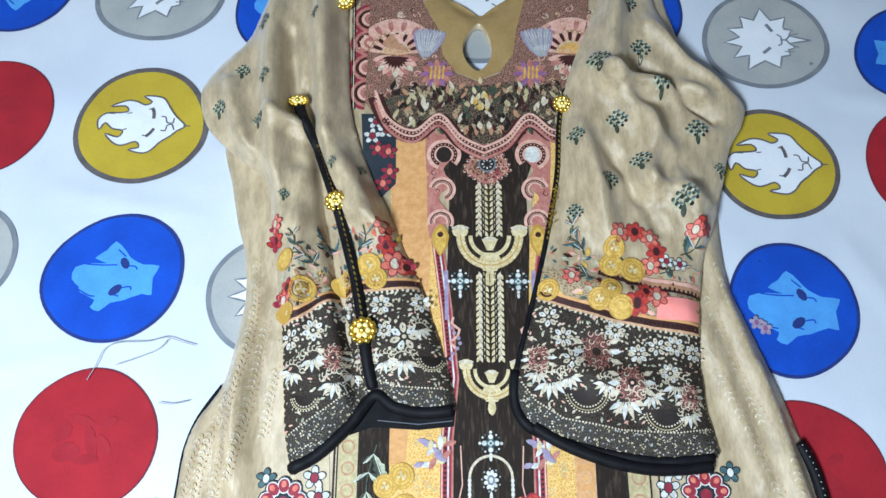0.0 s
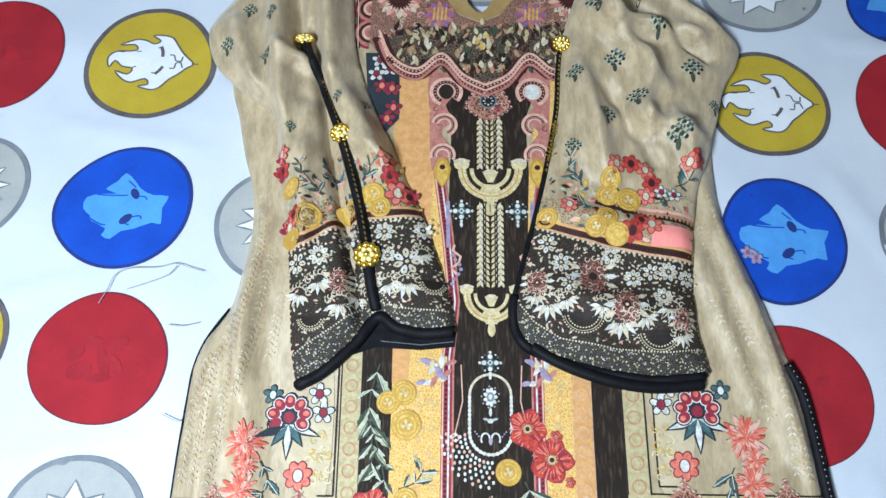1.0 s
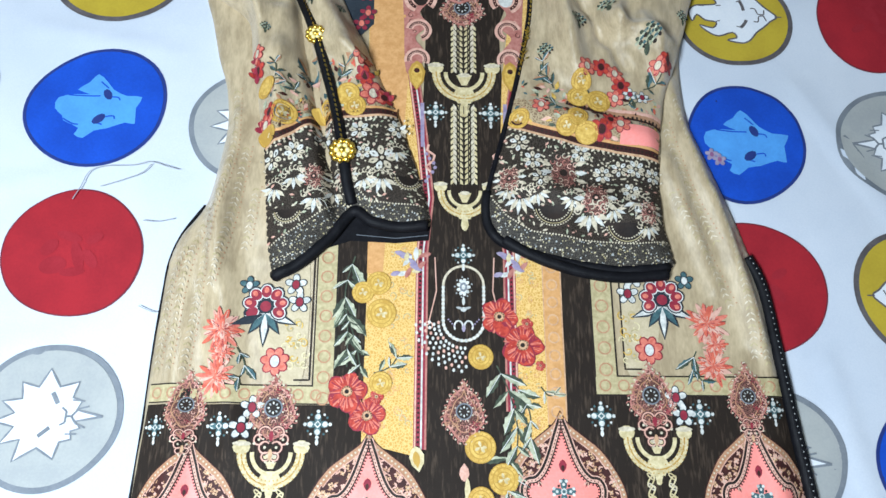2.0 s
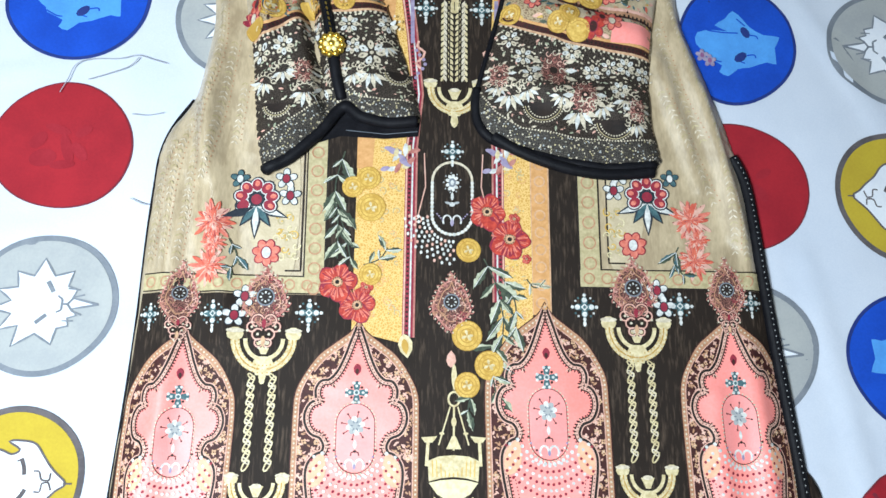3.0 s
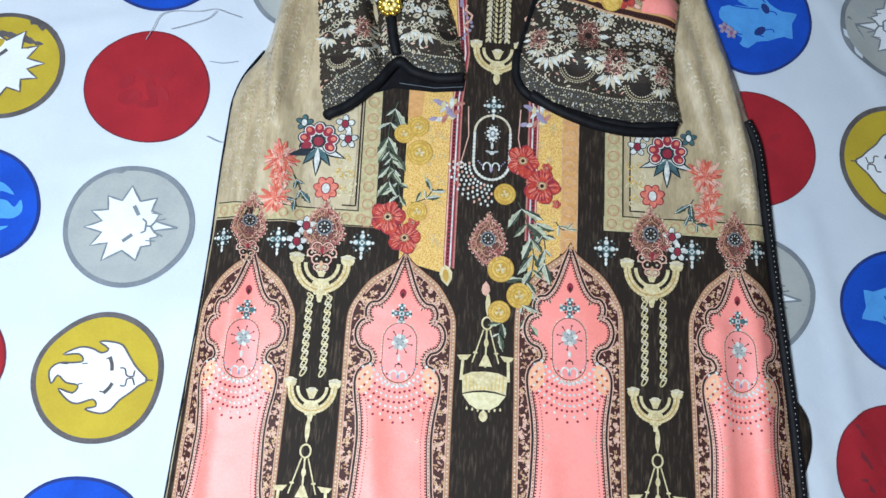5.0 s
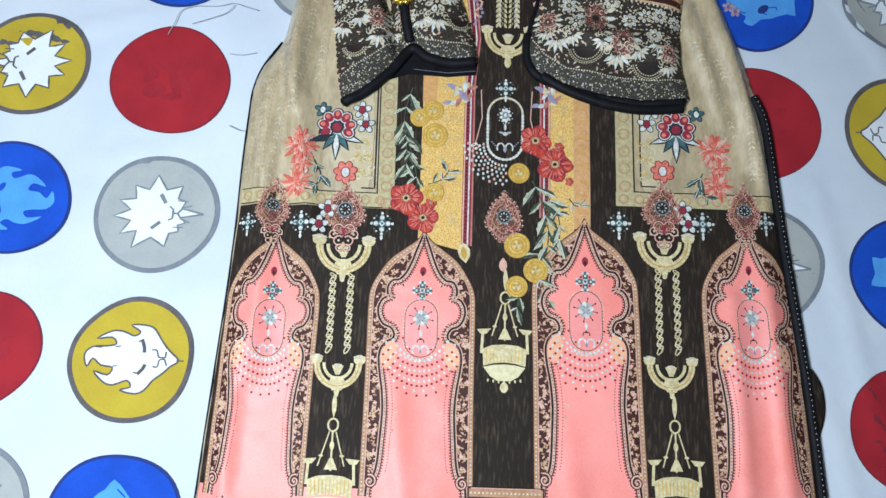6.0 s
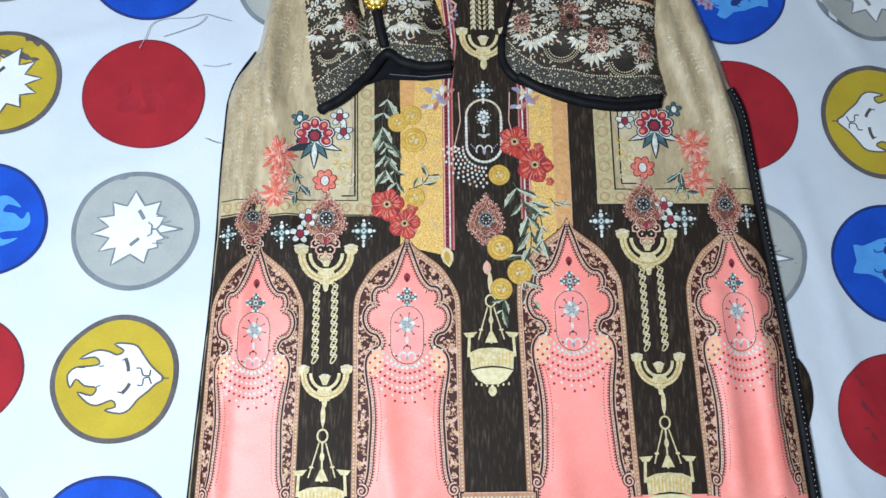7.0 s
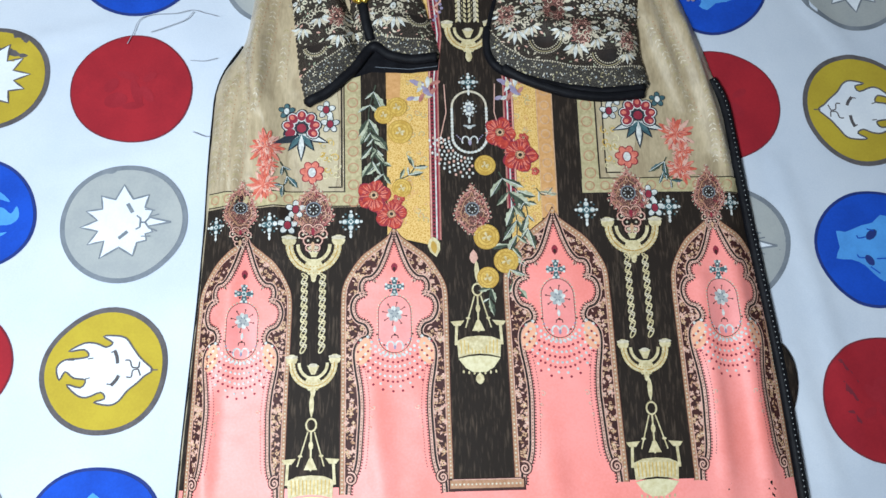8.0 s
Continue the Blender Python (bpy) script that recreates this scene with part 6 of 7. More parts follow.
# drops, rosettes, fans and dark bows of the lace, cuff by cuff
LACEWORK = ((((-0.132, 0.334, 0.8), (-0.104, 0.336, 0.6)),
             ((-0.127, 0.376, 0.0085), (-0.073, 0.352, 0.0120), (-0.060, 0.383, 0.0085), (-0.094, 0.380, 0.0090), (-0.170, 0.350, 0.0085), (-0.150, 0.357, 0.0090), (-0.090, 0.357, 0.0070)),
             ((-0.129, 0.313, 0.0115, 0.1), (-0.073, 0.331, 0.0115, 0.0), (-0.166, 0.322, 0.0095, -0.3), (-0.060, 0.359, 0.0085, 0.3), (-0.088, 0.331, 0.0090, 0.4), (-0.116, 0.322, 0.0095, -0.3), (-0.149, 0.333, 0.0100, 0.3)),
             ((-0.153, 0.303, 0.0135), (-0.050, 0.336, 0.0130))),
            (((0.087, 0.340, 1.15), (0.112, 0.313, 1.05), (0.159, 0.303, 0.75), (0.039, 0.334, 0.8)),
             ((0.060, 0.352, 0.0085), (0.049, 0.370, 0.0085), (0.103, 0.358, 0.0085), (0.121, 0.338, 0.0080), (0.137, 0.344, 0.0075), (0.152, 0.345, 0.0085), (0.168, 0.340, 0.0075), (0.066, 0.333, 0.0080), (0.145, 0.322, 0.0080)),
             ((0.048, 0.314, 0.0120, 0.1), (0.108, 0.299, 0.0125, 0.1), (0.037, 0.322, 0.0085, -0.1), (0.158, 0.289, 0.0090, 0.3), (0.150, 0.311, 0.0115, 0.0), (0.128, 0.303, 0.0085, 0.5), (0.092, 0.312, 0.0085, -0.4), (0.063, 0.318, 0.0085, 0.4)),
             ((0.077, 0.308, 0.0185), (0.139, 0.293, 0.0185))))
for side_of, (sleeve, loop, hz, top, low, (xa, xb)) in enumerate(SIDES):
    band("lace_ground", loop, hz, sleeve, lambda x, y: (y < top(x)) & (y > low(x) - 0.001), LACE, 0.0006, "dark brown lace cuff")
    band("speckled_hem", loop, hz, sleeve, lambda x, y: y <= low(x), SPECKLE, 0.0007, "dark grey speckled hem")
    band("floral_band", loop, hz, sleeve, lambda x, y: (y >= top(x)) & (y < top(x) + 0.024 + 0.006 * np.sin(x * 160)), FLOWERMIX, 0.0006, "muted floral band above the cuff")
    p, g = Print(), random.Random(17)
    spots = [q for q in scatter(loop, 2600, 0.003, 5) if top(q[0]) + 0.006 < q[1] < top(q[0]) + 0.055][:150]
    for i, (x, y) in enumerate(spots):
        k = g.uniform(0.004, 0.010)
        p.add(leaf(x, y, k, k * 0.42, g.uniform(0, 6.28)), (LEAF, BORDERTAN, LEAFPALE, CORAL, COIN, MAROON, TEAL, DUSK)[i % 8], 0.0012 + 0.0001 * (i % 5))
    p.lay("floral_scatter", sleeve, hz, label="small mixed leaves and petals", kind="stuff")
    xs = np.linspace(xa, xb, 60)
    ok = inside(loop, xs, top(xs))
    line = [(x, float(top(x))) for x, k in zip(xs, ok) if k]
    p = Print()
    for off, w, m, h in ((0.002, 0.0070, MAROON, 0.0014), (0.0062, 0.0024, ORANGE, 0.0019), (-0.002, 0.0022, LEAFGOLD, 0.0019)):
        p.stroke([(x, y + off) for x, y in line], w, m, h)
    p.dots([(x, y + 0.002) for x, y, a in along(line, 0.0038)], 0.0013, DARKDOT, 0.0023, 5)
    p.dots([(x, y - 0.004) for x, y, a in along(line, 0.0045)], 0.0013, CREAM, 0.0019, 5)
    p.lay("cuff_trim", sleeve, hz, label="maroon and orange zigzag trim")
    p = Print()
    lowline = [(x, float(low(x))) for x in xs if inside(loop, np.array([x]), np.array([low(x)]))[0]]
    p.dots([(x, y) for x, y, a in along(lowline, 0.0026)], 0.00085, CREAM, 0.0018, 5)
    p.lay("bead_line", sleeve, hz, label="cream dotted line", kind="stuff")

    # cream lace flowers and sprays
    g = random.Random(int(xa * 1000) + 500)

    def fits(x, y, r):
        return inside(loop, np.array([x]), np.array([y]))[0] and edge_distance(loop, np.array([x]), np.array([y]))[0] > r and low(x) + r * 0.3 < y < top(x) - r * 0.4

    drops, rosettes, fans, bows = LACEWORK[side_of]
    for i, (x, y, k) in enumerate(drops):
        p = Print()
        p.fill(smooth_loop([(0, 0.014 * k), (0.008 * k, 0.005 * k), (0.010 * k, -0.003 * k), (0.006 * k, -0.011 * k), (0, -0.014 * k), (-0.006 * k, -0.011 * k), (-0.010 * k, -0.003 * k), (-0.008 * k, 0.005 * k)], per=3), MEDAL, 0.0016, 0.004)
        for n, r in ((13, 0.0118), (9, 0.0072)):
            for j in range(n):
                a = j * 6.2832 / n
                p.stroke([(r * k * math.cos(a) * 0.9 + 0.0018 * k * math.cos(b), r * k * math.sin(a) * 1.15 + 0.0018 * k * math.sin(b)) for b in np.linspace(a, a + 4.4, 7)], 0.0007, (CREAM, DUSK, ROSE)[j % 3], 0.0022, step=0.01)
        p.add(oval(0, 0, 0.0032 * k, None, 9), DARKDOT, 0.0022).add(oval(0, 0, 0.0014 * k, None, 7), DUSK, 0.0026)
        for s in (-1, 1):
            for j in range(3):
                p.add(leaf(s * 0.009 * k, (0.006 - 0.006 * j) * k, 0.0095 * k, 0.0042 * k, 1.5708 - s * (1.2 + 0.35 * j)), (CREAM, ICE)[j % 2], 0.0018)
        p.lay("lace_drop", sleeve, hz, (x, y), label="rose drop framed with cream leaves")
    for i, (x, y, size) in enumerate(rosettes):
        p, n = Print(), (8, 7, 9)[i % 3]
        for j in range(n):
            a = j * 6.2832 / n + g.uniform(-0.08, 0.08)
            p.add(petal(0.25 * size * math.cos(a), 0.25 * size * math.sin(a), size * 0.80, size * 0.48, a), (CREAM, ICE)[j % 2], 0.0014 + 0.0001 * (j % 2))
            p.add(oval(0.72 * size * math.cos(a), 0.72 * size * math.sin(a), size * 0.10, size * 0.06, 6, a), LACE, 0.0020)
            p.add(oval(1.28 * size * math.cos(a + 0.35), 1.28 * size * math.sin(a + 0.35), size * 0.13, None, 6), CREAM, 0.0014)
        p.add(oval(0, 0, size * 0.32, None, 9), LACE, 0.0020).add(oval(0, 0, size * 0.16, None, 7), CREAM, 0.0024)
        p.lay("lace_rosette", sleeve, hz, (x, y), label="cream lace rosette")
    for i, (x, y, size, tilt) in enumerate(fans):
        p = Print()
        for j in range(6):
            a = -1.5708 + (j - 2.5) * 0.46
            p.add(leaf(0.12 * size * (j - 2.5), 0, size * (1.25 - 0.10 * abs(j - 2.5)), size * 0.34, a), (ICE, CREAM)[j % 2], 0.0015 + 0.0001 * (j % 3))
        for j in range(7):
            a = 0.3 + j * 0.42
            p.stroke([(size * 0.9 * math.cos(a) + size * 0.22 * math.cos(b), size * (0.15 + 0.75 * math.sin(a)) + size * 0.22 * math.sin(b)) for b in np.linspace(a, a + 4.2, 7)], size * 0.085, CREAM, 0.0016, step=0.01)
        p.lay("lace_spray", sleeve, hz, (x, y), tilt, label="cream lace spray of leaves")
    for i, (x, y, r) in enumerate(bows):
        p = Print()
        arc = lambda k: [(r * k * math.cos(a), r * k * math.sin(a)) for a in np.linspace(3.3, 6.1, 16)]
        p.fill([(r * math.cos(a), r * math.sin(a)) for a in np.linspace(3.1416, 6.2832, 18)], DARKDOT, 0.0014, 0.004)
        for k in (0.96, 0.72):
            p.dots([(u, v) for u, v, w in along(arc(k), 0.0024)], 0.0008, CREAM, 0.0020, 5)
        p.stroke(arc(0.86), 0.0007, STRIP, 0.0020)
        p.lay("lace_scallop", sleeve, hz, (x, y), label="dark scallop edged with cream dots")
    p = Print()
    count = 0
    while count < 330:
        x, y = g.uniform(xa, xb), g.uniform(0.26, 0.40)
        if fits(x, y, 0.003):
            a, k = g.uniform(0, 6.28), g.uniform(0.0018, 0.0052)
            p.add(leaf(x, y, k, k * 0.42, a), (CREAM, CREAM, DUSK, LEAFPALE)[count % 4], 0.0011)
            count += 1
    p.lay("lace_leaf_scatter", sleeve, hz, label="scattered cream lace leaves", kind="stuff")
    p = Print()
    count = 0
    while count < 280:
        x = g.uniform(xa, xb)
        y = g.uniform(0.24, 0.33)
        if y < low(x) - 0.001 and inside(loop, np.array([x]), np.array([y]))[0] and edge_distance(loop, np.array([x]), np.array([y]))[0] > 0.003:
            p.add(oval(x, y, g.uniform(0.0004, 0.0009), None, 5), (CREAM, STRIP, EM_GREY)[count % 3], 0.0012)
            count += 1
    p.lay("hem_speckle", sleeve, hz, label="pale speckles on the hem", kind="stuff")

SLEEVE_BLOOMS = ((sleeve_right, right_z, ((0.112, 0.443, 0.0085), (0.126, 0.445, 0.0088), (0.139, 0.440, 0.0085), (0.144, 0.428, 0.0088), (0.138, 0.415, 0.0085), (0.122, 0.380, 0.0105), (0.139, 0.386, 0.0095), (0.131, 0.391, 0.0075), (0.178, 0.446, 0.0080), (0.187, 0.450, 0.0085), (0.069, 0.405, 0.0080))),
                 (sleeve_left, left_z, ((-0.083, 0.417, 0.0120), (-0.073, 0.415, 0.0085), (-0.093, 0.449, 0.0080), (-0.091, 0.433, 0.0085), (-0.190, 0.452, 0.0075), (-0.190, 0.438, 0.0080), (-0.179, 0.384, 0.0095), (-0.175, 0.394, 0.0075))))
for sleeve, hz, spots in SLEEVE_BLOOMS:
    for i, (x, y, r) in enumerate(spots):
        q, pieces = daisy(r, 6, (POPPYLIGHT, POPPY)[i % 2], (CREAM, MAROON)[i % 2], CRIMSON)
        q.lay("sleeve_flower", sleeve, hz, (x, y), label="coral red flower")
        for piece in pieces:
            piece.lay("petal", sleeve, hz, (x, y))
for sleeve, hz, x, y, r in ((sleeve_right, right_z, 0.049, 0.394, 0.0095), (sleeve_right, right_z, 0.091, 0.384, 0.0095), (sleeve_right, right_z, 0.101, 0.393, 0.0095), (sleeve_right, right_z, 0.109, 0.377, 0.0105), (sleeve_right, right_z, 0.122, 0.411, 0.0115),
                            (sleeve_right, right_z, 0.104, 0.415, 0.0105), (sleeve_right, right_z, 0.107, 0.430, 0.0095), (sleeve_left, left_z, -0.128, 0.400, 0.0105), (sleeve_left, left_z, -0.106, 0.415, 0.0110), (sleeve_left, left_z, -0.099, 0.403, 0.0100),
                            (sleeve_left, left_z, -0.180, 0.420, 0.0095), (sleeve_left, left_z, -0.161, 0.391, 0.0120), (sleeve_left, left_z, -0.176, 0.373, 0.0090)):
    coin(r).lay("sleeve_coin", sleeve, hz, (x, y), label="yellow printed coin")
for sleeve, hz, x, y, a in ((sleeve_right, right_z, 0.165, 0.425, 0.4), (sleeve_right, right_z, 0.082, 0.425, 1.9), (sleeve_right, right_z, 0.070, 0.440, 1.3), (sleeve_right, right_z, 0.145, 0.408, 0.2), (sleeve_right, right_z, 0.086, 0.402, 2.6), (sleeve_left, left_z, -0.140, 0.425, 1.9),
                            (sleeve_left, left_z, -0.115, 0.428, 1.1), (sleeve_left, left_z, -0.150, 0.413, 2.4), (sleeve_left, left_z, -0.170, 0.425, 1.6), (sleeve_left, left_z, -0.133, 0.440, 1.4)):
    stem = [(0, 0), (0.012 * math.cos(a), 0.012 * math.sin(a)), (0.022 * math.cos(a + 0.3), 0.022 * math.sin(a + 0.3))]
    lay_parts(*leaf_spray(stem, 0.012, (LEAF, TEAL, BORDERTAN), int(x * 700)), "sleeve_sprig", kurta, hz, (x, y), label="muted green sprig", piece="leaf")
for x, y in ((0.152, 0.419), (0.163, 0.416)):
    lay_parts(*daisy(0.0065, 5, ICE, CRIMSON, NAVYLINE), "sleeve_daisy", kurta, right_z, (x, y), label="tiny white daisy")
p = Print().fill([(0.139, 0.386), (0.179, 0.384), (0.176, 0.366), (0.138, 0.367)], PINK, 0.0020, 0.004)
TRIM = smooth_loop([(0.092, 0.411), (0.120, 0.402), (0.145, 0.396), (0.181, 0.391)], False)
p.stroke(TRIM, 0.0075, BORDERTAN, 0.0018).stroke([(x, y - 0.003) for x, y in TRIM], 0.0036, MAROON, 0.0024).stroke([(x, y + 0.005) for x, y in TRIM], 0.0034, DUSK, 0.0022)
comb(p, [tuple(q) for q in TRIM], -0.0045, 0.0048, 0.0040, 0.0018, DARKDOT, 0.0028)
p.lay("pink_patch", sleeve_right, right_z, label="plain coral pink patch")


def tree_print(k):
    p = Print()
    for x, y in ((0, 0), (0.0034, 0.003), (-0.0034, 0.003), (0, 0.006), (0.0056, 0.0), (-0.0056, 0.0), (0.003, -0.003), (-0.003, -0.003)):
        for i in range(4):
            p.add(petal(x * k, y * k, 0.0034 * k, 0.0024 * k, 0.785 + i * 1.5708), (TEAL, LEAF, LEAFPALE, DARKDOT)[i], 0.0010)
        p.add(oval(x * k, y * k, 0.0009 * k, None, 5), LEAFPALE, 0.0014)
    p.add(petal(0, -0.002 * k, 0.010 * k, 0.0036 * k, -1.5708), LEAF, 0.0012)
    p.stroke([(0, -0.008 * k), (0, 0.004 * k)], 0.0010 * k, LEAF, 0.0012)
    return p


for x, y, k in ((0.148, 0.637, 1.25), (0.104, 0.616, 1.25), (0.161, 0.590, 1.1), (0.119, 0.557, 1.15), (0.192, 0.547, 1.25), (0.136, 0.513, 1.0), (0.107, 0.494, 1.0), (0.170, 0.473, 1.2), (0.080, 0.540, 0.9), (0.212, 0.510, 0.8), (0.076, 0.466, 0.9), (0.14, 0.69, 1.1)):
    tree_print(k).lay("tree_motif", sleeve_right, right_z, (x, y), label="small dark green tree motif")
for x, y, k in ((-0.170, 0.675, 0.6), (-0.221, 0.668, 0.9), (-0.238, 0.615, 0.9), (-0.256, 0.573, 0.9), (-0.215, 0.557, 0.8), (-0.143, 0.512, 0.6), (-0.117, 0.508, 0.55), (-0.184, 0.480, 0.6), (-0.212, 0.60, 0.8)):
    tree_print(k).lay("tree_motif", sleeve_left, left_z, (x, y), label="small dark green tree motif")


# ---- piping, gilt thread and brooches ----
def tube(name, pts, r, mat, parent, label="", sides=8):
    pts = np.array(pts, float)
    d = np.gradient(pts, axis=0)
    d /= np.linalg.norm(d, axis=1)[:, None] + 1e-12
    v, f = [], []
    for q, w in zip(pts, d):
        side = np.cross(w, (0, 0, 1))
        side /= np.linalg.norm(side) + 1e-12
        up = np.cross(side, w)
        for k in range(sides):
            a = 6.2832 * k / sides
            v.append(q + r * (math.cos(a) * side + math.sin(a) * up))
    n = len(pts)
    for i in range(n - 1):
        for k in range(sides):
            a, b = i * sides + k, i * sides + (k + 1) % sides
            f.append([a, b, b + sides, a + sides])
    f += [list(range(sides))[::-1], [(n - 1) * sides + k for k in range(sides)]]
    return mesh_object(name, v, f, [mat], None, parent, label)


def on(height, line, up):
    q = np.array(line, float)
    return np.stack([q[:, 0], q[:, 1], height(q[:, 0], q[:, 1]) + up], 1)


SLIT = smooth_loop([(-0.181, 0.580), (-0.172, 0.556), (-0.160, 0.533), (-0.148, 0.503), (-0.137, 0.473), (-0.127, 0.440), (-0.119, 0.412), (-0.112, 0.382), (-0.107, 0.355), (-0.103, 0.330), (-0.098, 0.310)], False)
RIGHT_EDGE = smooth_loop([(0.070, 0.580), (0.0665, 0.55), (0.0635, 0.509), (0.053, 0.453), (0.041, 0.401), (0.025, 0.341), (0.019, 0.313), (0.023, 0.289), (0.040, 0.275), (0.084, 0.262), (0.133, 0.254), (0.176, 0.257)], False)
LEFT_HEM = smooth_loop([(-0.161, 0.246), (-0.141, 0.257), (-0.116, 0.281), (-0.097, 0.305), (-0.080, 0.295), (-0.055, 0.291), (-0.033, 0.293)], False)
tube("piping", on(left_z, SLIT, 0.0008), 0.0052, PIPING, sleeve_left, "black satin piping of the slit")
tube("piping", on(left_z, LEFT_HEM, 0.0005), 0.0055, PIPING, sleeve_left, "black satin hem piping")
tube("piping", on(right_z, RIGHT_EDGE[:34], 0.001), 0.0026, PIPING, sleeve_right, "black satin edge piping")
tube("piping", on(right_z, RIGHT_EDGE[33:], 0.0005), 0.0046, PIPING, sleeve_right, "black satin hem piping")
tube("hem_facing", [(x, y, 0.0175) for x, y in smooth_loop([(0.034, 0.2800), (0.055, 0.2680), (0.078, 0.2585), (0.105, 0.251), (0.135, 0.2475), (0.174, 0.2505)], False)], 0.0052, PIPING, sleeve_right, "black turned hem facing")
panel("cuff_facing", [(-0.098, 0.302), (-0.125, 0.272), (-0.118, 0.272), (-0.098, 0.279), (-0.06, 0.277), (-0.031, 0.280), (-0.029, 0.300)], PIPING, 0.0040, "black satin facing of the cuff", 0.004)
p = Print()
p.stroke([(-0.094, 0.2845), (-0.06, 0.2815), (-0.032, 0.2845)], 0.0005, EM_GREYRIM, 0.0046)
p.lay("stitch_line", kurta, body_z)
for sleeve, hz, line, up, stop in ((sleeve_left, left_z, SLIT, 0.0060, 0.36), (sleeve_right, right_z, RIGHT_EDGE[:34], 0.0040, 0.44)):
    p = Print()
    for x, y, a in along(line, 0.0052):
        if y > stop:
            p.add(leaf(x - 0.0018 * math.cos(a), y - 0.0018 * math.sin(a), 0.0044, 0.0017, a + 0.25), BRASS, up)
    p.lay("gilt_thread", sleeve, hz, label="gilt thread wound along the piping", raised=True)


def ball(name, r, mat):
    bm = bmesh.new()
    bmesh.ops.create_uvsphere(bm, u_segments=8, v_segments=6, radius=r)
    me = bpy.data.meshes.new(name)
    bm.to_mesh(me)
    bm.free()
    me.polygons.foreach_set("use_smooth", [True] * len(me.polygons))
    me.materials.append(mat)
    return me


BEAD, STUD, DOME = ball("bead", 0.27, BRASS), ball("stud", 0.22, STONE), ball("dome", 0.32, BRASS)


def brooch(hz, x, y, r, squash=1.0):
    bm = bmesh.new()
    bmesh.ops.create_cone(bm, cap_ends=True, segments=24, radius1=r * 0.86, radius2=r * 0.74, depth=r * 0.24, matrix=Matrix.Diagonal((1, squash, 1, 1)))
    me = bpy.data.meshes.new("brooch")
    bm.to_mesh(me)
    bm.free()
    me.materials.append(BRASS)
    ob = tagged(new("brooch", me), "gilt flower-shaped metal brooch")
    ob.parent = kurta
    ob.location = (x, y, float(hz(np.array([x]), np.array([y]))[0]) + 0.0035)
    for mesh, n, ring, up in ((BEAD, 11, 0.78, 0.2), (STUD, 6, 0.40, 0.32), (DOME, 1, 0.0, 0.34)):
        for k in range(n):
            a = k * 6.2832 / n
            q = new(mesh.name, mesh)
            q.parent = ob
            q.location, q.scale = (r * ring * math.cos(a), r * ring * math.sin(a) * squash, r * up), (r, r * max(squash, 0.75), r)


for sleeve, hz, x, y, r, q in ((sleeve_left, left_z, -0.1075, 0.356, 0.0118, 1.0), (sleeve_left, left_z, -0.1375, 0.474, 0.0098, 1.0), (sleeve_left, left_z, -0.181, 0.581, 0.0100, 0.6), (sleeve_right, right_z, 0.0705, 0.580, 0.0088, 1.0), (sleeve_left, left_z, -0.1435, 0.70, 0.0098, 1.0)):
    brooch(hz, x, y, r, q)
p, g = Print(), random.Random(2)
for i in range(26):
    p.add(leaf(0.0605 + g.uniform(-0.003, 0.003) - 0.00028 * i, 0.492 - 0.0016 * i, 0.004, 0.0018, g.uniform(0, 3)), BRASS, 0.0046)
p.lay("gilt_sequins", sleeve_right, right_z, label="gilt sequins along the sleeve edge", raised=True)

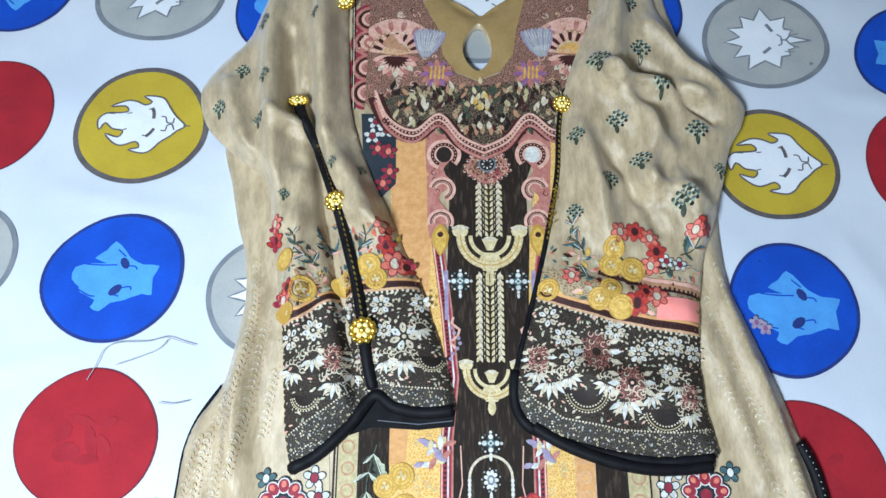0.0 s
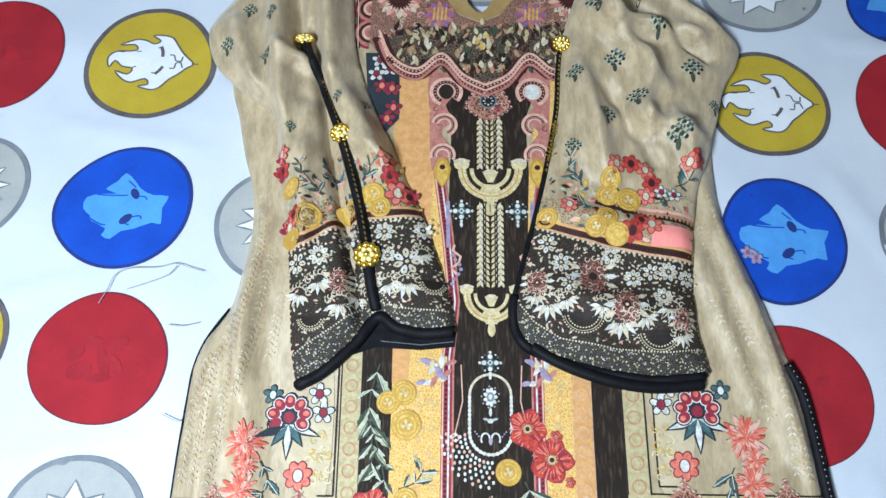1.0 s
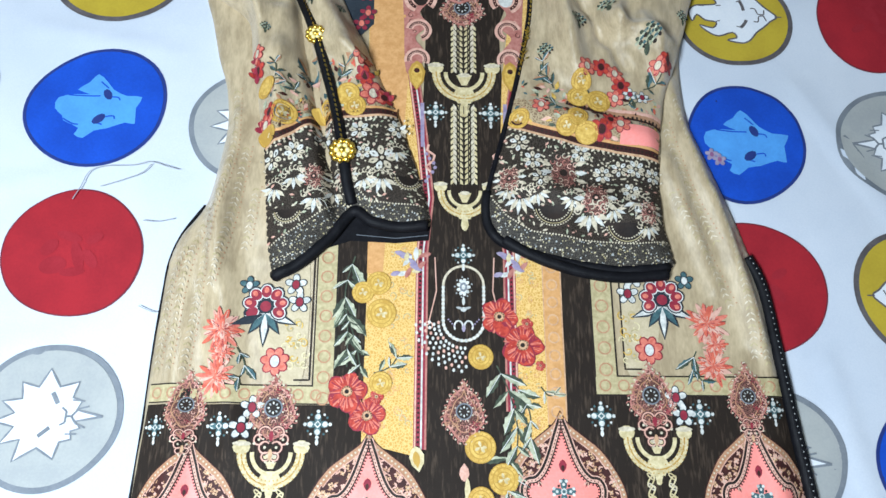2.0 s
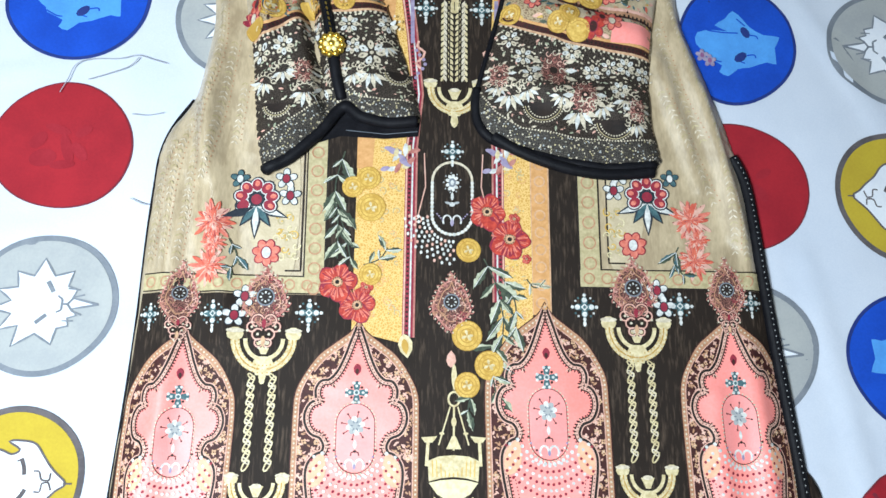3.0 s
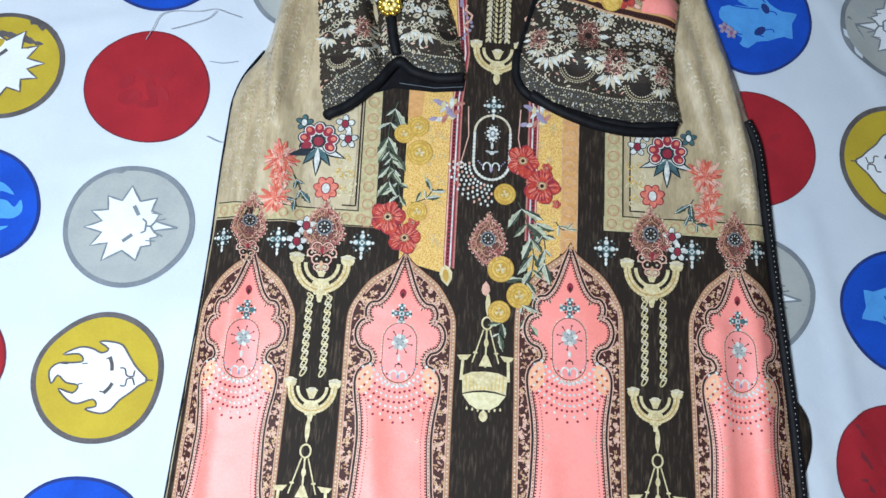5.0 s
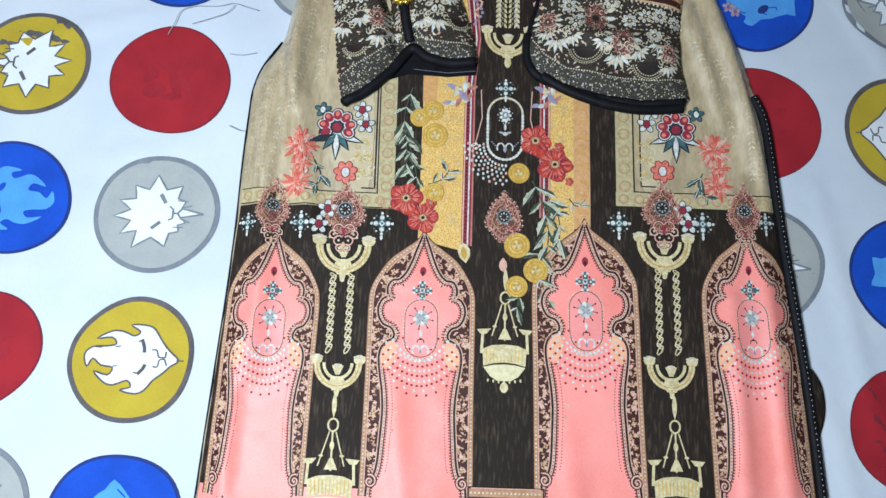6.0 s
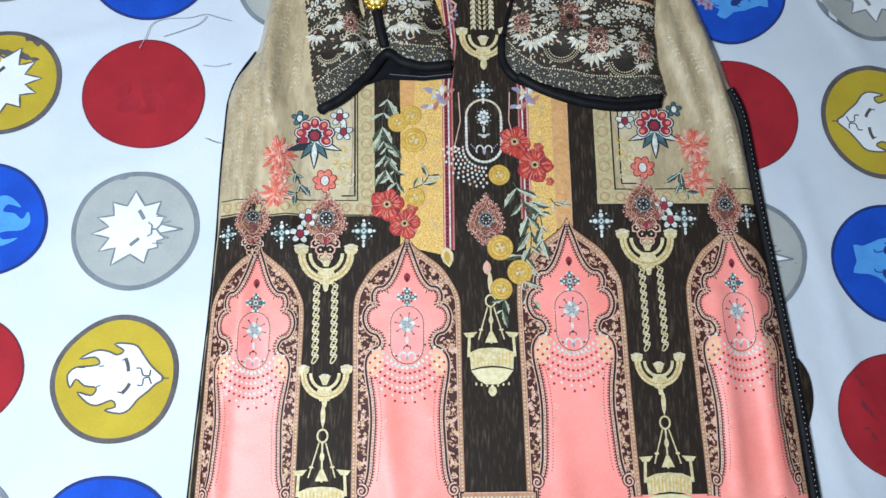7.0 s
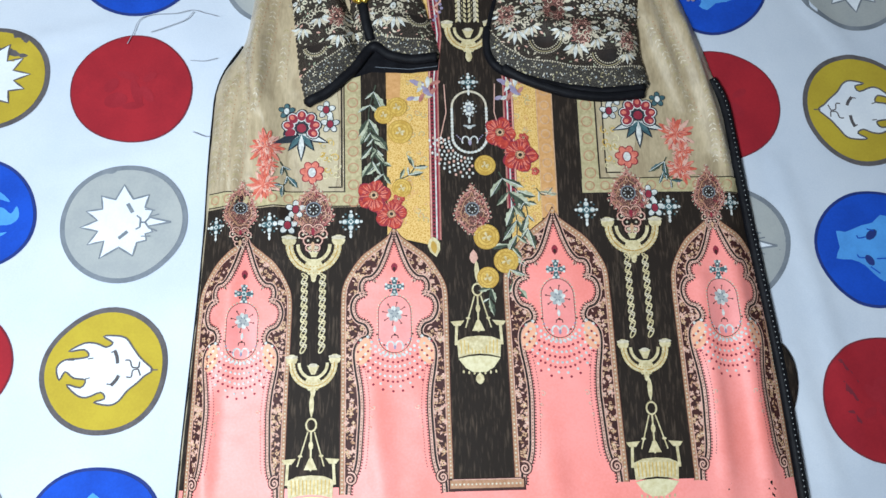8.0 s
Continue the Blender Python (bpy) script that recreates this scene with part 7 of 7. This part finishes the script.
# side piping of the skirt and bits of the back layer
right_side = smooth_loop([(0.2475, 0.270), (0.2555, 0.252), (0.2600, 0.228), (0.265, 0.167), (0.2695, 0.116), (0.2775, 0.039), (0.2835, -0.024), (0.2895, -0.12), (0.291, -0.16)], False)
tube("side_piping", [(x + 0.002, y, 0.0058) for x, y in right_side], 0.0052, PIPING, kurta, "black satin side piping")
p = Print()
p.dots([(x, y) for x, y, a in along([(x + 0.002, y) for x, y in right_side], 0.005)], 0.0006, EM_GREY, 0.0113, 5)
p.lay("side_stitches", kurta, lambda x, y: x * 0, label="grey stitches on the side piping", raised=True)
left_side = smooth_loop([(-0.230, 0.314), (-0.247, 0.287), (-0.255, 0.262), (-0.257, 0.235), (-0.259, 0.187), (-0.260, 0.12), (-0.263, 0.05), (-0.268, -0.03), (-0.273, -0.116), (-0.2755, -0.16)], False)
tube("side_piping", [(x - 0.0005, y, 0.003) for x, y in left_side], 0.0014, PIPING, kurta, "thin black side piping")
back = smooth_loop([(0.286, 0.0), (0.298, -0.012), (0.3015, -0.034), (0.297, -0.055), (0.286, -0.075), (0.278, -0.04)])
cloth_piece("back_layer", back, lambda x, y: 0.005 + 0.3 * edge_distance(back, x, y), 0.004, BROWN, kurta, "brown edge of the back layer", 0.0)
for x, y in ((0.238, 0.366), (0.231, 0.371)):
    lay_parts(*daisy(0.006, 5, LILAC, PURPLE, LILAC), "lilac_daisy", kurta, lambda x, y: sheet_z(x, y) + 0.003, (x, y), label="lilac flower on the folded back edge")


# ---- loose threads on the bedsheet ----
def loose_thread(ctrl):
    line = smooth_loop(ctrl, False, 8)
    ob = tube("loose_thread", [(x, y, float(sheet_z(np.array([x]), np.array([y]))[0]) + 0.0035) for x, y in line], 0.0004, THREAD, None, sides=5)
    return tagged(ob, "thin grey loose thread lying on the sheet", "thread", "threads on the sheet")


loose_thread([(-0.348, 0.318), (-0.343, 0.330), (-0.338, 0.345), (-0.325, 0.351), (-0.300, 0.352), (-0.284, 0.356), (-0.270, 0.352), (-0.258, 0.349)])
loose_thread([(-0.325, 0.331), (-0.305, 0.338), (-0.290, 0.345), (-0.283, 0.354)])
loose_thread([(-0.283, 0.299), (-0.270, 0.298), (-0.256, 0.301)])
loose_thread([(-0.277, 0.222), (-0.265, 0.217), (-0.258, 0.217)])
